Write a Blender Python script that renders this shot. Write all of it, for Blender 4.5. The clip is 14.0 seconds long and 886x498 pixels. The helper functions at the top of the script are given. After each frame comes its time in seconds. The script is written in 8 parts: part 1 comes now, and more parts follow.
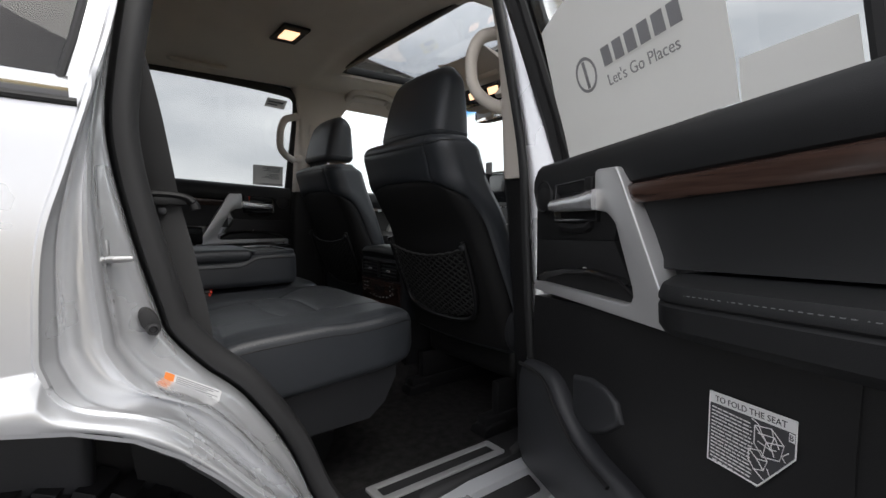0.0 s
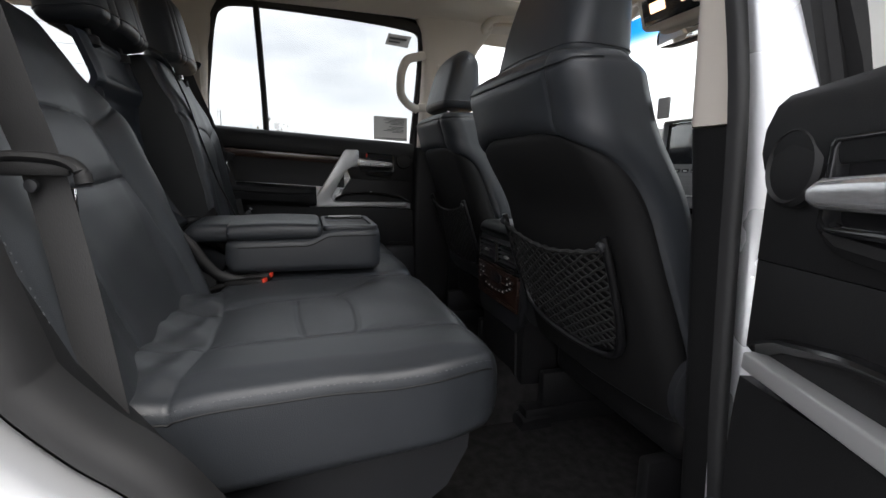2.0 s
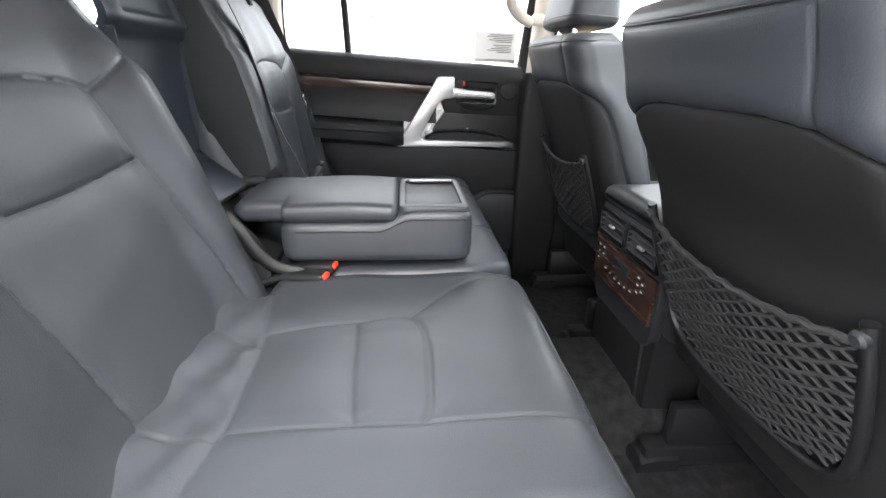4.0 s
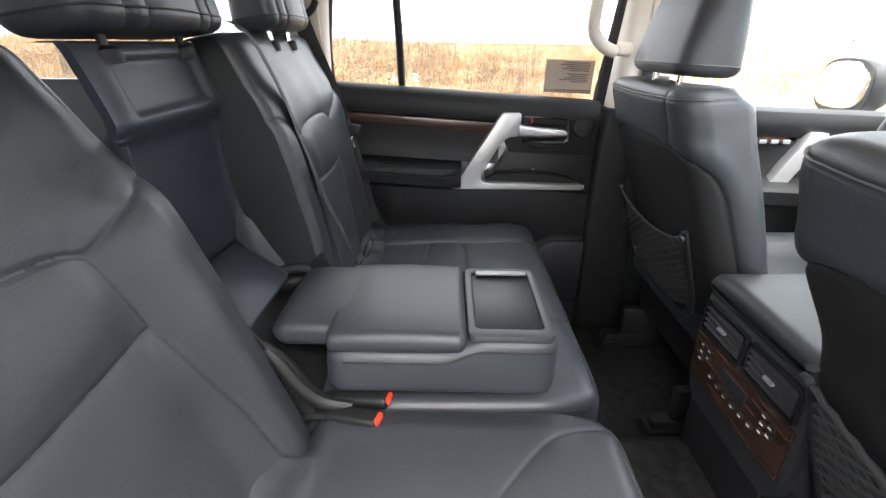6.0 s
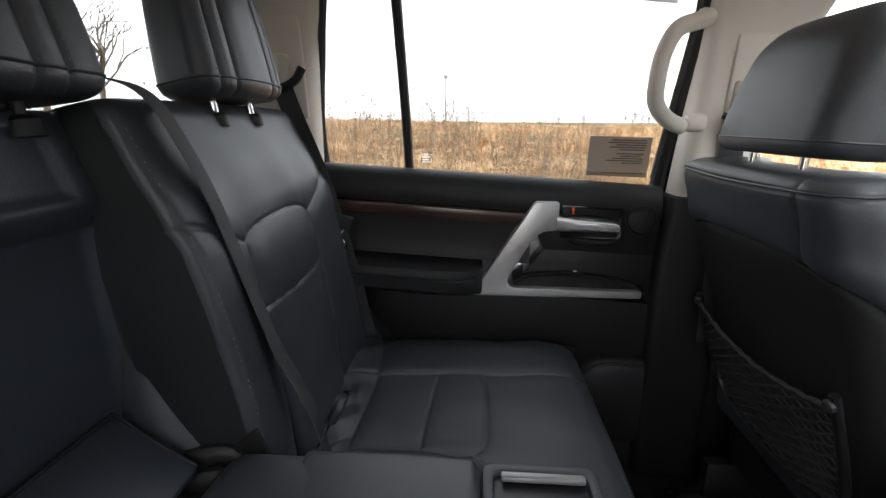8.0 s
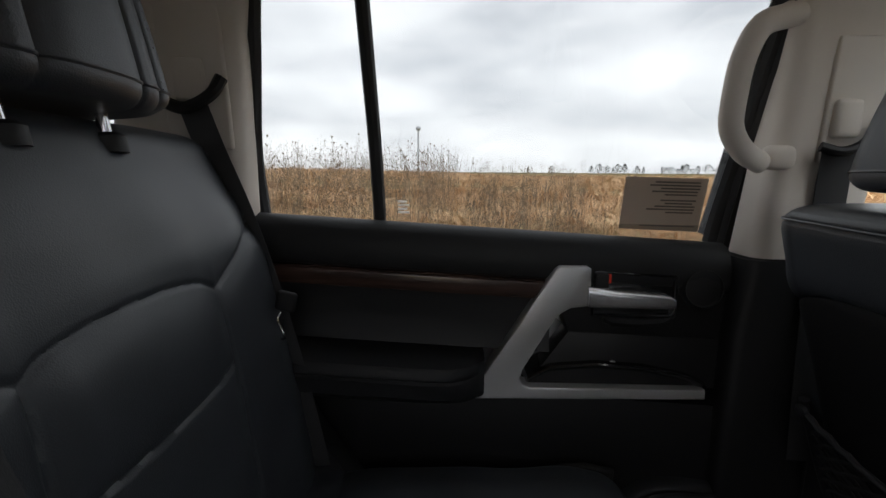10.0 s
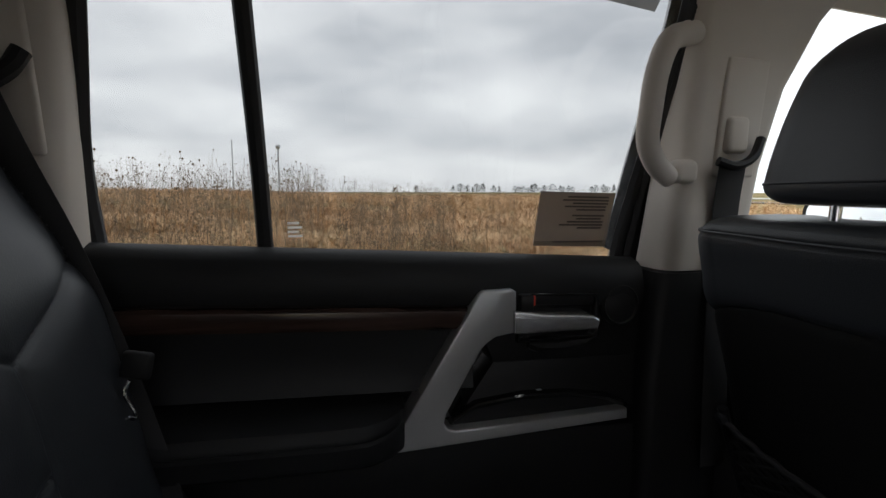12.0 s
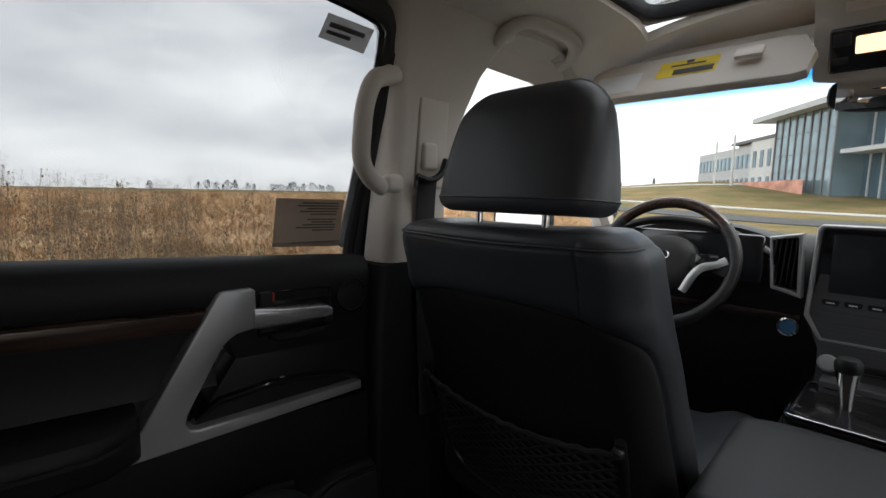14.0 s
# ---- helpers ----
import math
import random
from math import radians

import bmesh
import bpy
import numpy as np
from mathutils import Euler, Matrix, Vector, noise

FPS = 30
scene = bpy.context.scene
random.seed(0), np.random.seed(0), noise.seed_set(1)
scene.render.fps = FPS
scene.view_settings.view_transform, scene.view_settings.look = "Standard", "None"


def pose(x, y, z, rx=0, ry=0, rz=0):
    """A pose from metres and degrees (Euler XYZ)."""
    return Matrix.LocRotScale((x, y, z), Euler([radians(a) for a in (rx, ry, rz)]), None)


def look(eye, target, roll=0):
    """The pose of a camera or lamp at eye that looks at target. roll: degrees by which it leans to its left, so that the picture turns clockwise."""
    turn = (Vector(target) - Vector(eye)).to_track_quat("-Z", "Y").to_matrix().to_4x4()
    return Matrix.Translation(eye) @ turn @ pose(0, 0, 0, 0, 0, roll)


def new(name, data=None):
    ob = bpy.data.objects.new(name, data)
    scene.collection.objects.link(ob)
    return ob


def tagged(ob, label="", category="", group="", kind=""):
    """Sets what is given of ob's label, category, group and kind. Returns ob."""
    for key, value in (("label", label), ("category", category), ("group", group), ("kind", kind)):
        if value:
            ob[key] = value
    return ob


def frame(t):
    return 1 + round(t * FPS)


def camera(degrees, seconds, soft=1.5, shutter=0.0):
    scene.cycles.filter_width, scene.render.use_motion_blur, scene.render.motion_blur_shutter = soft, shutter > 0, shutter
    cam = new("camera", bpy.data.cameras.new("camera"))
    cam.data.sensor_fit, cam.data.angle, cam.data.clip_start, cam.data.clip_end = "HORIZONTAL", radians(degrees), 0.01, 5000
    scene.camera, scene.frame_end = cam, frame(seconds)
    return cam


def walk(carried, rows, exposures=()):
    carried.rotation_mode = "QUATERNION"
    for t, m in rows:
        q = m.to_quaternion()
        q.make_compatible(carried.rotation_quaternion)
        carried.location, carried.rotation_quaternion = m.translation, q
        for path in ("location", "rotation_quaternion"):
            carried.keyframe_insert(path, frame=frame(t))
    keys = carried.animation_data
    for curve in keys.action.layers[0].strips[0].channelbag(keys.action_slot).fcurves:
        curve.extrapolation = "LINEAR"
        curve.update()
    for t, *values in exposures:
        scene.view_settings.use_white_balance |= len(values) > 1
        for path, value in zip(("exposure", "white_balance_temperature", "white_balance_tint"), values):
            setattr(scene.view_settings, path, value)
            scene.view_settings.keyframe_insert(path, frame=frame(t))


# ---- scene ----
cam = camera(87.1, 14.0)
METRES, EYE, TILT, LEAN, TURN = 2.05, 1.12, -4.2, 0.0, 53.0
START_X = 1.55
ROWS = [
    (0.0, 0.0, 0.0, 0.0, 0.0, -0.0, -0.0),
    (0.5, 0.014, 0.0686, 0.0103, 2.24, -0.41, -0.26),
    (1.0, 0.0353, 0.1432, 0.0187, 7.16, -0.98, -0.76),
    (1.5, 0.043, 0.1886, 0.0279, 13.37, -2.32, -1.57),
    (2.0, 0.0328, 0.2274, 0.0312, 20.28, -5.89, -2.57),
    (4.5, -0.0538, 0.3812, 0.1157, 34.38, -19.49, -3.41),
    (5.0, -0.0732, 0.4003, 0.1444, 36.64, -20.71, -3.34),
    (5.5, -0.0974, 0.4196, 0.1585, 37.32, -20.99, -3.29),
    (6.0, -0.124, 0.4326, 0.1693, 37.56, -20.6, -3.2),
    (6.5, -0.1366, 0.4608, 0.1807, 37.89, -20.06, -3.16),
    (7.0, -0.1562, 0.5054, 0.1814, 39.43, -18.44, -3.07),
    (7.5, -0.1846, 0.5385, 0.1782, 40.23, -15.8, -3.14),
    (8.0, -0.2153, 0.5686, 0.1736, 40.72, -12.1, -3.06),
    (8.5, -0.2443, 0.596, 0.1718, 40.75, -9.29, -2.94),
    (11.0, -0.3601, 0.7141, 0.1699, 34.09, -3.61, -2.3),
    (11.5, -0.3702, 0.7154, 0.1698, 29.37, -3.34, -2.0),
    (12.0, -0.3796, 0.7125, 0.1688, 21.25, -3.05, -1.66),
    (12.5, -0.3813, 0.7025, 0.1715, 14.05, -2.86, -1.37),
    (13.0, -0.3783, 0.688, 0.1727, 4.46, -2.51, -1.13),
    (13.5, -0.3672, 0.676, 0.1716, -2.04, -2.5, -0.78),
    (14.0, -0.3508, 0.6616, 0.1726, -7.43, -2.67, -0.43),
]
EXPOSURES = [(0.0, -0.02), (0.5, 0.15), (1.0, 0.3), (1.5, 0.45), (2.0, 0.72), (4.3, 3.2), (5.0, 3.12), (6.0, 2.8), (7.0, 2.3), (8.0, 1.66), (8.7, 1.3), (10.8, 0.1), (12.0, 0.05), (14.0, 0.15)]
walk(cam, [(t, pose(START_X, 0, EYE, TILT, LEAN, TURN) @ pose(METRES * x, METRES * y, METRES * z, 90 + pitch, roll, yaw)) for t, x, y, z, yaw, pitch, roll in ROWS], EXPOSURES)

# ---- overcast sky and a wide, weak sun ----
SUN_ELEVATION, SUN_AZIMUTH = 57.0, 68.0      # degrees; azimuth from the car's nose towards its right
world = bpy.data.worlds.new("overcast_sky")
scene.world = world
world.use_nodes = True
wn, wl = world.node_tree.nodes, world.node_tree.links
wn.clear()
w_out = wn.new("ShaderNodeOutputWorld")
w_bg = wn.new("ShaderNodeBackground")
w_bg.inputs["Strength"].default_value = 0.115
w_sky = wn.new("ShaderNodeTexSky")
w_sky.sky_type = "NISHITA"
w_sky.sun_disc = False
w_sky.sun_elevation, w_sky.sun_rotation = radians(SUN_ELEVATION), radians(SUN_AZIMUTH)
w_sky.dust_density = 3.0
w_co = wn.new("ShaderNodeTexCoord")
w_map = wn.new("ShaderNodeMapping")
w_map.inputs["Scale"].default_value = (1.0, 1.0, 3.2)
w_noise = wn.new("ShaderNodeTexNoise")
w_noise.inputs["Scale"].default_value = 2.1
w_noise.inputs["Detail"].default_value = 5.0
w_noise.inputs["Roughness"].default_value = 0.5
w_ramp = wn.new("ShaderNodeValToRGB")
w_ramp.color_ramp.elements[0].position, w_ramp.color_ramp.elements[0].color = 0.34, (10.3, 10.5, 11.3, 1)
w_ramp.color_ramp.elements[1].position, w_ramp.color_ramp.elements[1].color = 0.66, (19.2, 18.9, 19.3, 1)
w_mix = wn.new("ShaderNodeMixRGB")
w_mix.inputs["Fac"].default_value = 0.88
wl.new(w_co.outputs["Generated"], w_map.inputs["Vector"])
wl.new(w_map.outputs["Vector"], w_noise.inputs["Vector"])
wl.new(w_noise.outputs["Fac"], w_ramp.inputs["Fac"])
wl.new(w_sky.outputs["Color"], w_mix.inputs["Color1"])
wl.new(w_ramp.outputs["Color"], w_mix.inputs["Color2"])
wl.new(w_mix.outputs["Color"], w_bg.inputs["Color"])
wl.new(w_bg.outputs["Background"], w_out.inputs["Surface"])
sun = new("sun", bpy.data.lights.new("sun", "SUN"))
sun.data.energy, sun.data.angle, sun.data.color = 1.9, radians(40), (1.0, 0.96, 0.9)
_az, _el = radians(SUN_AZIMUTH), radians(SUN_ELEVATION)
_to_sun = Vector((math.sin(_az) * math.cos(_el), math.cos(_az) * math.cos(_el), math.sin(_el)))
sun.matrix_world = look(_to_sun * 40, (0, 0, 0))

# ---- building helpers ----
ORIGIN = {}


def thing(name, label, category, base=(0, 0, 0), group="", kind=""):
    ob = new(name)
    ob.empty_display_size = 0.05
    ob.location = base
    ORIGIN[ob.name] = Vector(base)
    return tagged(ob, label, category, group, kind)


def to_mesh(name, bm, material, origin, sharp=38):
    bmesh.ops.remove_doubles(bm, verts=bm.verts, dist=1e-6)
    bmesh.ops.recalc_face_normals(bm, faces=bm.faces)
    bmesh.ops.translate(bm, verts=bm.verts, vec=-Vector(origin))
    limit = radians(sharp)
    for f in bm.faces:
        f.smooth = True
    for e in bm.edges:
        if len(e.link_faces) == 2 and e.calc_face_angle(0) > limit:
            e.smooth = False
    me = bpy.data.meshes.new(name)
    bm.to_mesh(me)
    bm.free()
    me.materials.append(material)
    return me


def part(name, bm, material, parent, label="", sharp=38):
    """Link a bmesh, given in car coordinates, as one mesh under a thing or a part."""
    org = ORIGIN[parent.name]
    ob = new(name, to_mesh(name, bm, material, org, sharp))
    ob.parent = parent
    ORIGIN[ob.name] = org
    return tagged(ob, label)


def solo(name, bm, material, label, category, base=(0, 0, 0), kind="", group="", sharp=38):
    """A thing that is one mesh."""
    ob = new(name, to_mesh(name, bm, material, base, sharp))
    ob.location = base
    ORIGIN[ob.name] = Vector(base)
    return tagged(ob, label, category, group, kind)


def box(cx, cy, cz, sx, sy, sz, bev=0.004, seg=2, m=None):
    bm = bmesh.new()
    bmesh.ops.create_cube(bm, size=1.0, matrix=Matrix.Diagonal((sx, sy, sz, 1)))
    if bev:
        bmesh.ops.bevel(bm, geom=bm.edges[:], offset=min(bev, 0.45 * min(sx, sy, sz)), segments=seg, profile=0.5, affect="EDGES")
    if m is not None:
        bmesh.ops.transform(bm, matrix=m, verts=bm.verts)
    bmesh.ops.translate(bm, verts=bm.verts, vec=(cx, cy, cz))
    return bm


def axes(axis, a, p):
    return {"x": (a, p[0], p[1]), "y": (p[0], a, p[1]), "z": (p[0], p[1], a)}[axis]


def prism(poly, axis, a, b, bev=0.003, seg=2):
    """A polygon in the plane across an axis, drawn out from a to b, with rounded rims."""
    bm = bmesh.new()
    lo = [bm.verts.new(axes(axis, a, p)) for p in poly]
    hi = [bm.verts.new(axes(axis, b, p)) for p in poly]
    n = len(poly)
    f0, f1 = bm.faces.new(lo[::-1]), bm.faces.new(hi)
    for i in range(n):
        bm.faces.new((lo[i], lo[(i + 1) % n], hi[(i + 1) % n], hi[i]))
    bmesh.ops.recalc_face_normals(bm, faces=bm.faces)
    if bev:
        bmesh.ops.bevel(bm, geom=list(f0.edges) + list(f1.edges), offset=bev, segments=seg, profile=0.5, affect="EDGES")
    return bm


def ring_frame(outer, inner, axis, a, b, bev=0.003):
    """A flat frame between two outlines with the same number of points."""
    bm = bmesh.new()
    n = len(outer)
    v = [[bm.verts.new(axes(axis, d, p)) for p in line] for d in (a, b) for line in (outer, inner)]
    rims = []
    for i in range(n):
        j = (i + 1) % n
        bm.faces.new((v[0][i], v[0][j], v[1][j], v[1][i]))
        bm.faces.new((v[2][i], v[3][i], v[3][j], v[2][j]))
        bm.faces.new((v[0][i], v[2][i], v[2][j], v[0][j]))
        bm.faces.new((v[1][i], v[1][j], v[3][j], v[3][i]))
        rims += [bm.edges.get((v[k][i], v[k][j])) for k in range(4)]
    bmesh.ops.recalc_face_normals(bm, faces=bm.faces)
    if bev:
        bmesh.ops.bevel(bm, geom=rims, offset=bev, segments=2, profile=0.5, affect="EDGES")
    return bm


def curve(pts, n=8, closed=False):
    """Points along a smooth line through the given ones."""
    p = [Vector(q) for q in pts]
    out, m = [], len(p)
    for i in range(m if closed else m - 1):
        if closed:
            a, b, c, d = p[i - 1], p[i], p[(i + 1) % m], p[(i + 2) % m]
        else:
            b, c = p[i], p[i + 1]
            a = p[i - 1] if i else b * 2 - c
            d = p[i + 2] if i + 2 < m else c * 2 - b
        for k in range(n):
            t = k / n
            out.append(0.5 * (2 * b + (c - a) * t + (2 * a - 5 * b + 4 * c - d) * t * t + (3 * b - a - 3 * c + d) * t ** 3))
    if not closed:
        out.append(p[-1])
    return out


def loft(rings, closed=True, cap=True, loop=False):
    """A skin over rings of points; closed: each ring is a loop; loop: the last ring joins the first."""
    bm = bmesh.new()
    vs = [[bm.verts.new(p) for p in r] for r in rings]
    n, m = len(vs[0]), len(vs)
    for i in range(m if loop else m - 1):
        a, b = vs[i], vs[(i + 1) % m]
        for j in range(n if closed else n - 1):
            k = (j + 1) % n
            bm.faces.new((a[j], a[k], b[k], b[j]))
    if cap and closed and not loop:
        bm.faces.new(vs[0][::-1])
        bm.faces.new(vs[-1])
    bmesh.ops.recalc_face_normals(bm, faces=bm.faces)
    return bm


def tube(pts, r, n=8, closed=False, wide=None, up=(0, 0, 1)):
    """A round bar along points, or an oval one that is wide across and r thick along up."""
    rings, m = [], len(pts)
    pts = [Vector(p) for p in pts]
    for i, p in enumerate(pts):
        a = pts[i - 1] if (i or closed) else p
        b = pts[(i + 1) % m] if (i + 1 < m or closed) else p
        d = (b - a).normalized()
        u = Vector(up)
        if abs(d.dot(u)) > 0.95:
            u = Vector((1, 0, 0)) if abs(d.x) < 0.9 else Vector((0, 1, 0))
        side = d.cross(u).normalized()
        u = side.cross(d)
        rr = r(i / (m - 1)) if callable(r) else r
        w = wide if wide else rr
        rings.append([p + side * (w * math.cos(2 * math.pi * k / n)) + u * (rr * math.sin(2 * math.pi * k / n)) for k in range(n)])
    return loft(rings, True, True, closed)


def strap(pts, width, thick, across=(1, 0, 0)):
    """A flat belt along points."""
    rings, m = [], len(pts)
    pts = [Vector(p) for p in pts]
    for i, p in enumerate(pts):
        d = (pts[min(i + 1, m - 1)] - pts[max(i - 1, 0)]).normalized()
        s = Vector(across)
        s = (s - d * s.dot(d)).normalized()
        u = s.cross(d)
        h, t = width / 2, thick / 2
        rings.append([p + s * h * a + u * t * b for a, b in ((-1, -0.4), (-0.93, -1), (0.93, -1), (1, -0.4), (1, 0.4), (0.93, 1), (-0.93, 1), (-1, 0.4))])
    return loft(rings)


def lathe(prof, centre, axis, n=24):
    """Turns a profile of (radius, distance along the axis) about the axis."""
    z = Vector(axis).normalized()
    x = z.orthogonal().normalized()
    y = z.cross(x)
    c = Vector(centre)
    return loft([[c + z * d + x * (r * math.cos(2 * math.pi * k / n)) + y * (r * math.sin(2 * math.pi * k / n)) for k in range(n)] for r, d in prof])


def joined(bms):
    out = bmesh.new()
    for b in bms:
        me = bpy.data.meshes.new("join")
        b.to_mesh(me)
        out.from_mesh(me)
        bpy.data.meshes.remove(me)
        b.free()
    return out


def moved(bm, m):
    bmesh.ops.transform(bm, matrix=m, verts=bm.verts)
    return bm


def mirrored(bm):
    bmesh.ops.scale(bm, vec=(-1, 1, 1), verts=bm.verts)
    bmesh.ops.reverse_faces(bm, faces=bm.faces)
    return bm


def stitches(pts, gap=0.009, length=0.005, r=0.0007, lift=(0, 0, 0)):
    """A row of thread stitches along points."""
    pts = [Vector(p) + Vector(lift) for p in pts]
    vs, fs, left = [], [], 0.0
    for a, b in zip(pts, pts[1:]):
        d = b - a
        ln = d.length
        if ln < 1e-6:
            continue
        d /= ln
        s = d.orthogonal().normalized() * r
        u = d.cross(s)
        while left < ln:
            p, q = a + d * left, a + d * min(left + length, ln)
            k = len(vs)
            vs += [p + s, p + u, p - s, p - u, q + s, q + u, q - s, q - u]
            fs += [(k + i, k + (i + 1) % 4, k + 4 + (i + 1) % 4, k + 4 + i) for i in range(4)]
            left += gap
        left -= ln
    bm = bmesh.new()
    bv = [bm.verts.new(v) for v in vs]
    for f in fs:
        bm.faces.new([bv[i] for i in f])
    return bm


def sstep(x, a, b):
    t = min(1.0, max(0.0, (x - a) / (b - a)))
    return t * t * (3 - 2 * t)


def spread(lo, hi, n, marks=(), near=0.012, k=5):
    """Even steps with more of them close to the marks."""
    s = {round(lo + (hi - lo) * i / n, 5) for i in range(n + 1)}
    for m in marks:
        for i in range(-k, k + 1):
            v = round(m + near * i / k, 5)
            if lo <= v <= hi:
                s.add(v)
    return sorted(s)


def cushion(vs, length, prof, m, fr, ends=(0.03, 0.03), r=0.03, arc=5):
    """A stuffed body: rings across (x, t) at steps v along its length. prof(v): half width, front, back, shift x, shift t, front relief f -> t, back relief."""
    rings = []
    for v in vs:
        w, tf, tb, cx, ct, front, back = prof(v)
        inset = 0.0
        for d, e in ((v, ends[0]), (length - v, ends[1])):
            if d < e:
                inset = max(inset, e - math.sqrt(max(e * e - (e - d) ** 2, 0.0)))
        w, tf, tb = w - inset, tf - inset, tb + inset
        rr = max(0.002, min(r, (tf - tb) * 0.48, w * 0.9))
        ring = [(f * (w - rr), tf + front(f)) for f in fr]
        e1 = front(1)
        ring += [(w - rr + rr * math.sin(a), tf + e1 - rr + rr * math.cos(a)) for a in [math.pi / 2 * (i + 1) / arc for i in range(arc)]]
        ring += [(w - rr + rr * math.cos(a), tb + rr - rr * math.sin(a)) for a in [math.pi / 2 * i / arc for i in range(arc + 1)]]
        ring += [(f * (w - rr), tb - back(f)) for f in (0.85, 0.6, 0.3, 0, -0.3, -0.6, -0.85)]
        ring += [(-(w - rr) - rr * math.sin(a), tb + rr - rr * math.cos(a)) for a in [math.pi / 2 * i / arc for i in range(arc + 1)]]
        e0 = front(-1)
        ring += [(-(w - rr) - rr * math.cos(a), tf + e0 - rr + rr * math.sin(a)) for a in [math.pi / 2 * i / arc for i in range(arc)]]
        rings.append([m @ Vector((x + cx, t + ct, v)) for x, t in ring])
    return loft(rings)


def seam_field(lines, deep=0.0034, wide=0.0027, valley=0.0030, reach=0.018):
    """Relief of sewn seams: a sharp crease in a soft valley along each line of (x, v)."""
    segs = []
    for line in lines:
        segs += list(zip(line, line[1:]))
    ax, ay = np.array([s[0][0] for s in segs]), np.array([s[0][1] for s in segs])
    dx, dy = np.array([s[1][0] - s[0][0] for s in segs]), np.array([s[1][1] - s[0][1] for s in segs])
    ll = dx * dx + dy * dy + 1e-12

    def relief(xs, v):
        px, py = xs[:, None] - ax, v - ay
        t = np.clip((px * dx + py * dy) / ll, 0, 1)
        d = np.sqrt(np.min((px - t * dx) ** 2 + (py - t * dy) ** 2, axis=1))
        return -deep * np.exp(-(d / wide) ** 2) - valley * np.exp(-(d / reach) ** 2)
    return relief


def nstep(x, a, b):
    t = np.clip((x - a) / (b - a), 0, 1)
    return t * t * (3 - 2 * t)


def padded(length, shape, m, relief, nf=90, nv=100, ends=(0.03, 0.03), r=0.03, arc=6, taper=0.0):
    """A stuffed body with a finely shaped front. shape(v): half width, front, back, shift x, shift t; relief(xs, v): front height. Also gives its rings."""
    vs, rings = [], []
    for e, far in ((ends[0], 0), (ends[1], 1)):
        vs += [abs(length * far - e * (1 - math.cos(math.pi / 2 * i / 7))) for i in range(8)]
    vs = sorted({round(v, 5) for v in vs + [ends[0] + (length - ends[0] - ends[1]) * i / nv for i in range(nv + 1)]})
    fr = np.linspace(-1, 1, nf + 1)
    for v in vs:
        w, tf, tb, cx, ct = shape(v)
        inset = it = 0.0
        for d, e in ((v, ends[0]), (length - v, ends[1])):
            if d < e:
                k = e - math.sqrt(max(e * e - (e - d) ** 2, 0.0))
                inset, it = max(inset, k), max(it, k * min(1.0, 0.40 * (tf - tb) / e))
        w, tf, tb = w - inset, tf - it, tb + it
        rr = max(0.002, min(r, (tf - tb) * 0.48, w * 0.9))
        xs = fr * (w - rr)
        hs = relief(xs + cx, v)
        ring = list(zip(xs, tf + hs))
        q = [math.pi / 2 * i / arc for i in range(arc + 1)]
        ring += [(w - rr + rr * math.sin(a), tf + hs[-1] - rr + rr * math.cos(a)) for a in q[1:]]
        ring += [(w, tb + rr + (tf + hs[-1] - tb - 2 * rr) * k) for k in (0.75, 0.5, 0.25)]
        ring += [(w - rr + rr * math.cos(a), tb + rr - rr * math.sin(a)) for a in q]
        ring += [(f * (w - rr), tb) for f in (0.85, 0.6, 0.3, 0, -0.3, -0.6, -0.85)]
        ring += [(-(w - rr) - rr * math.sin(a), tb + rr - rr * math.cos(a)) for a in q]
        ring += [(-w, tb + rr + (tf + hs[0] - tb - 2 * rr) * k) for k in (0.25, 0.5, 0.75)]
        ring += [(-(w - rr) - rr * math.cos(a), tf + hs[0] - rr + rr * math.sin(a)) for a in q[:-1]]
        rings.append([m @ Vector((x * (1 - taper * min(1.0, max(0.0, (tf - t) / (tf - tb)))) + cx, t + ct, v)) for x, t in ring])
    return loft(rings), vs, rings


def words(text, size, m, depth=0.0003, align="CENTER"):
    """Raised lettering in Blender's own font, as a bmesh."""
    cu = bpy.data.curves.new("words", "FONT")
    cu.body, cu.size, cu.extrude, cu.align_x = text, size, depth, align
    cu.resolution_u = 3
    ob = bpy.data.objects.new("words", cu)
    bm = bmesh.new()
    me = bpy.data.meshes.new_from_object(ob)
    bm.from_mesh(me)
    bpy.data.objects.remove(ob)
    bpy.data.curves.remove(cu)
    bpy.data.meshes.remove(me)
    return moved(bm, m)


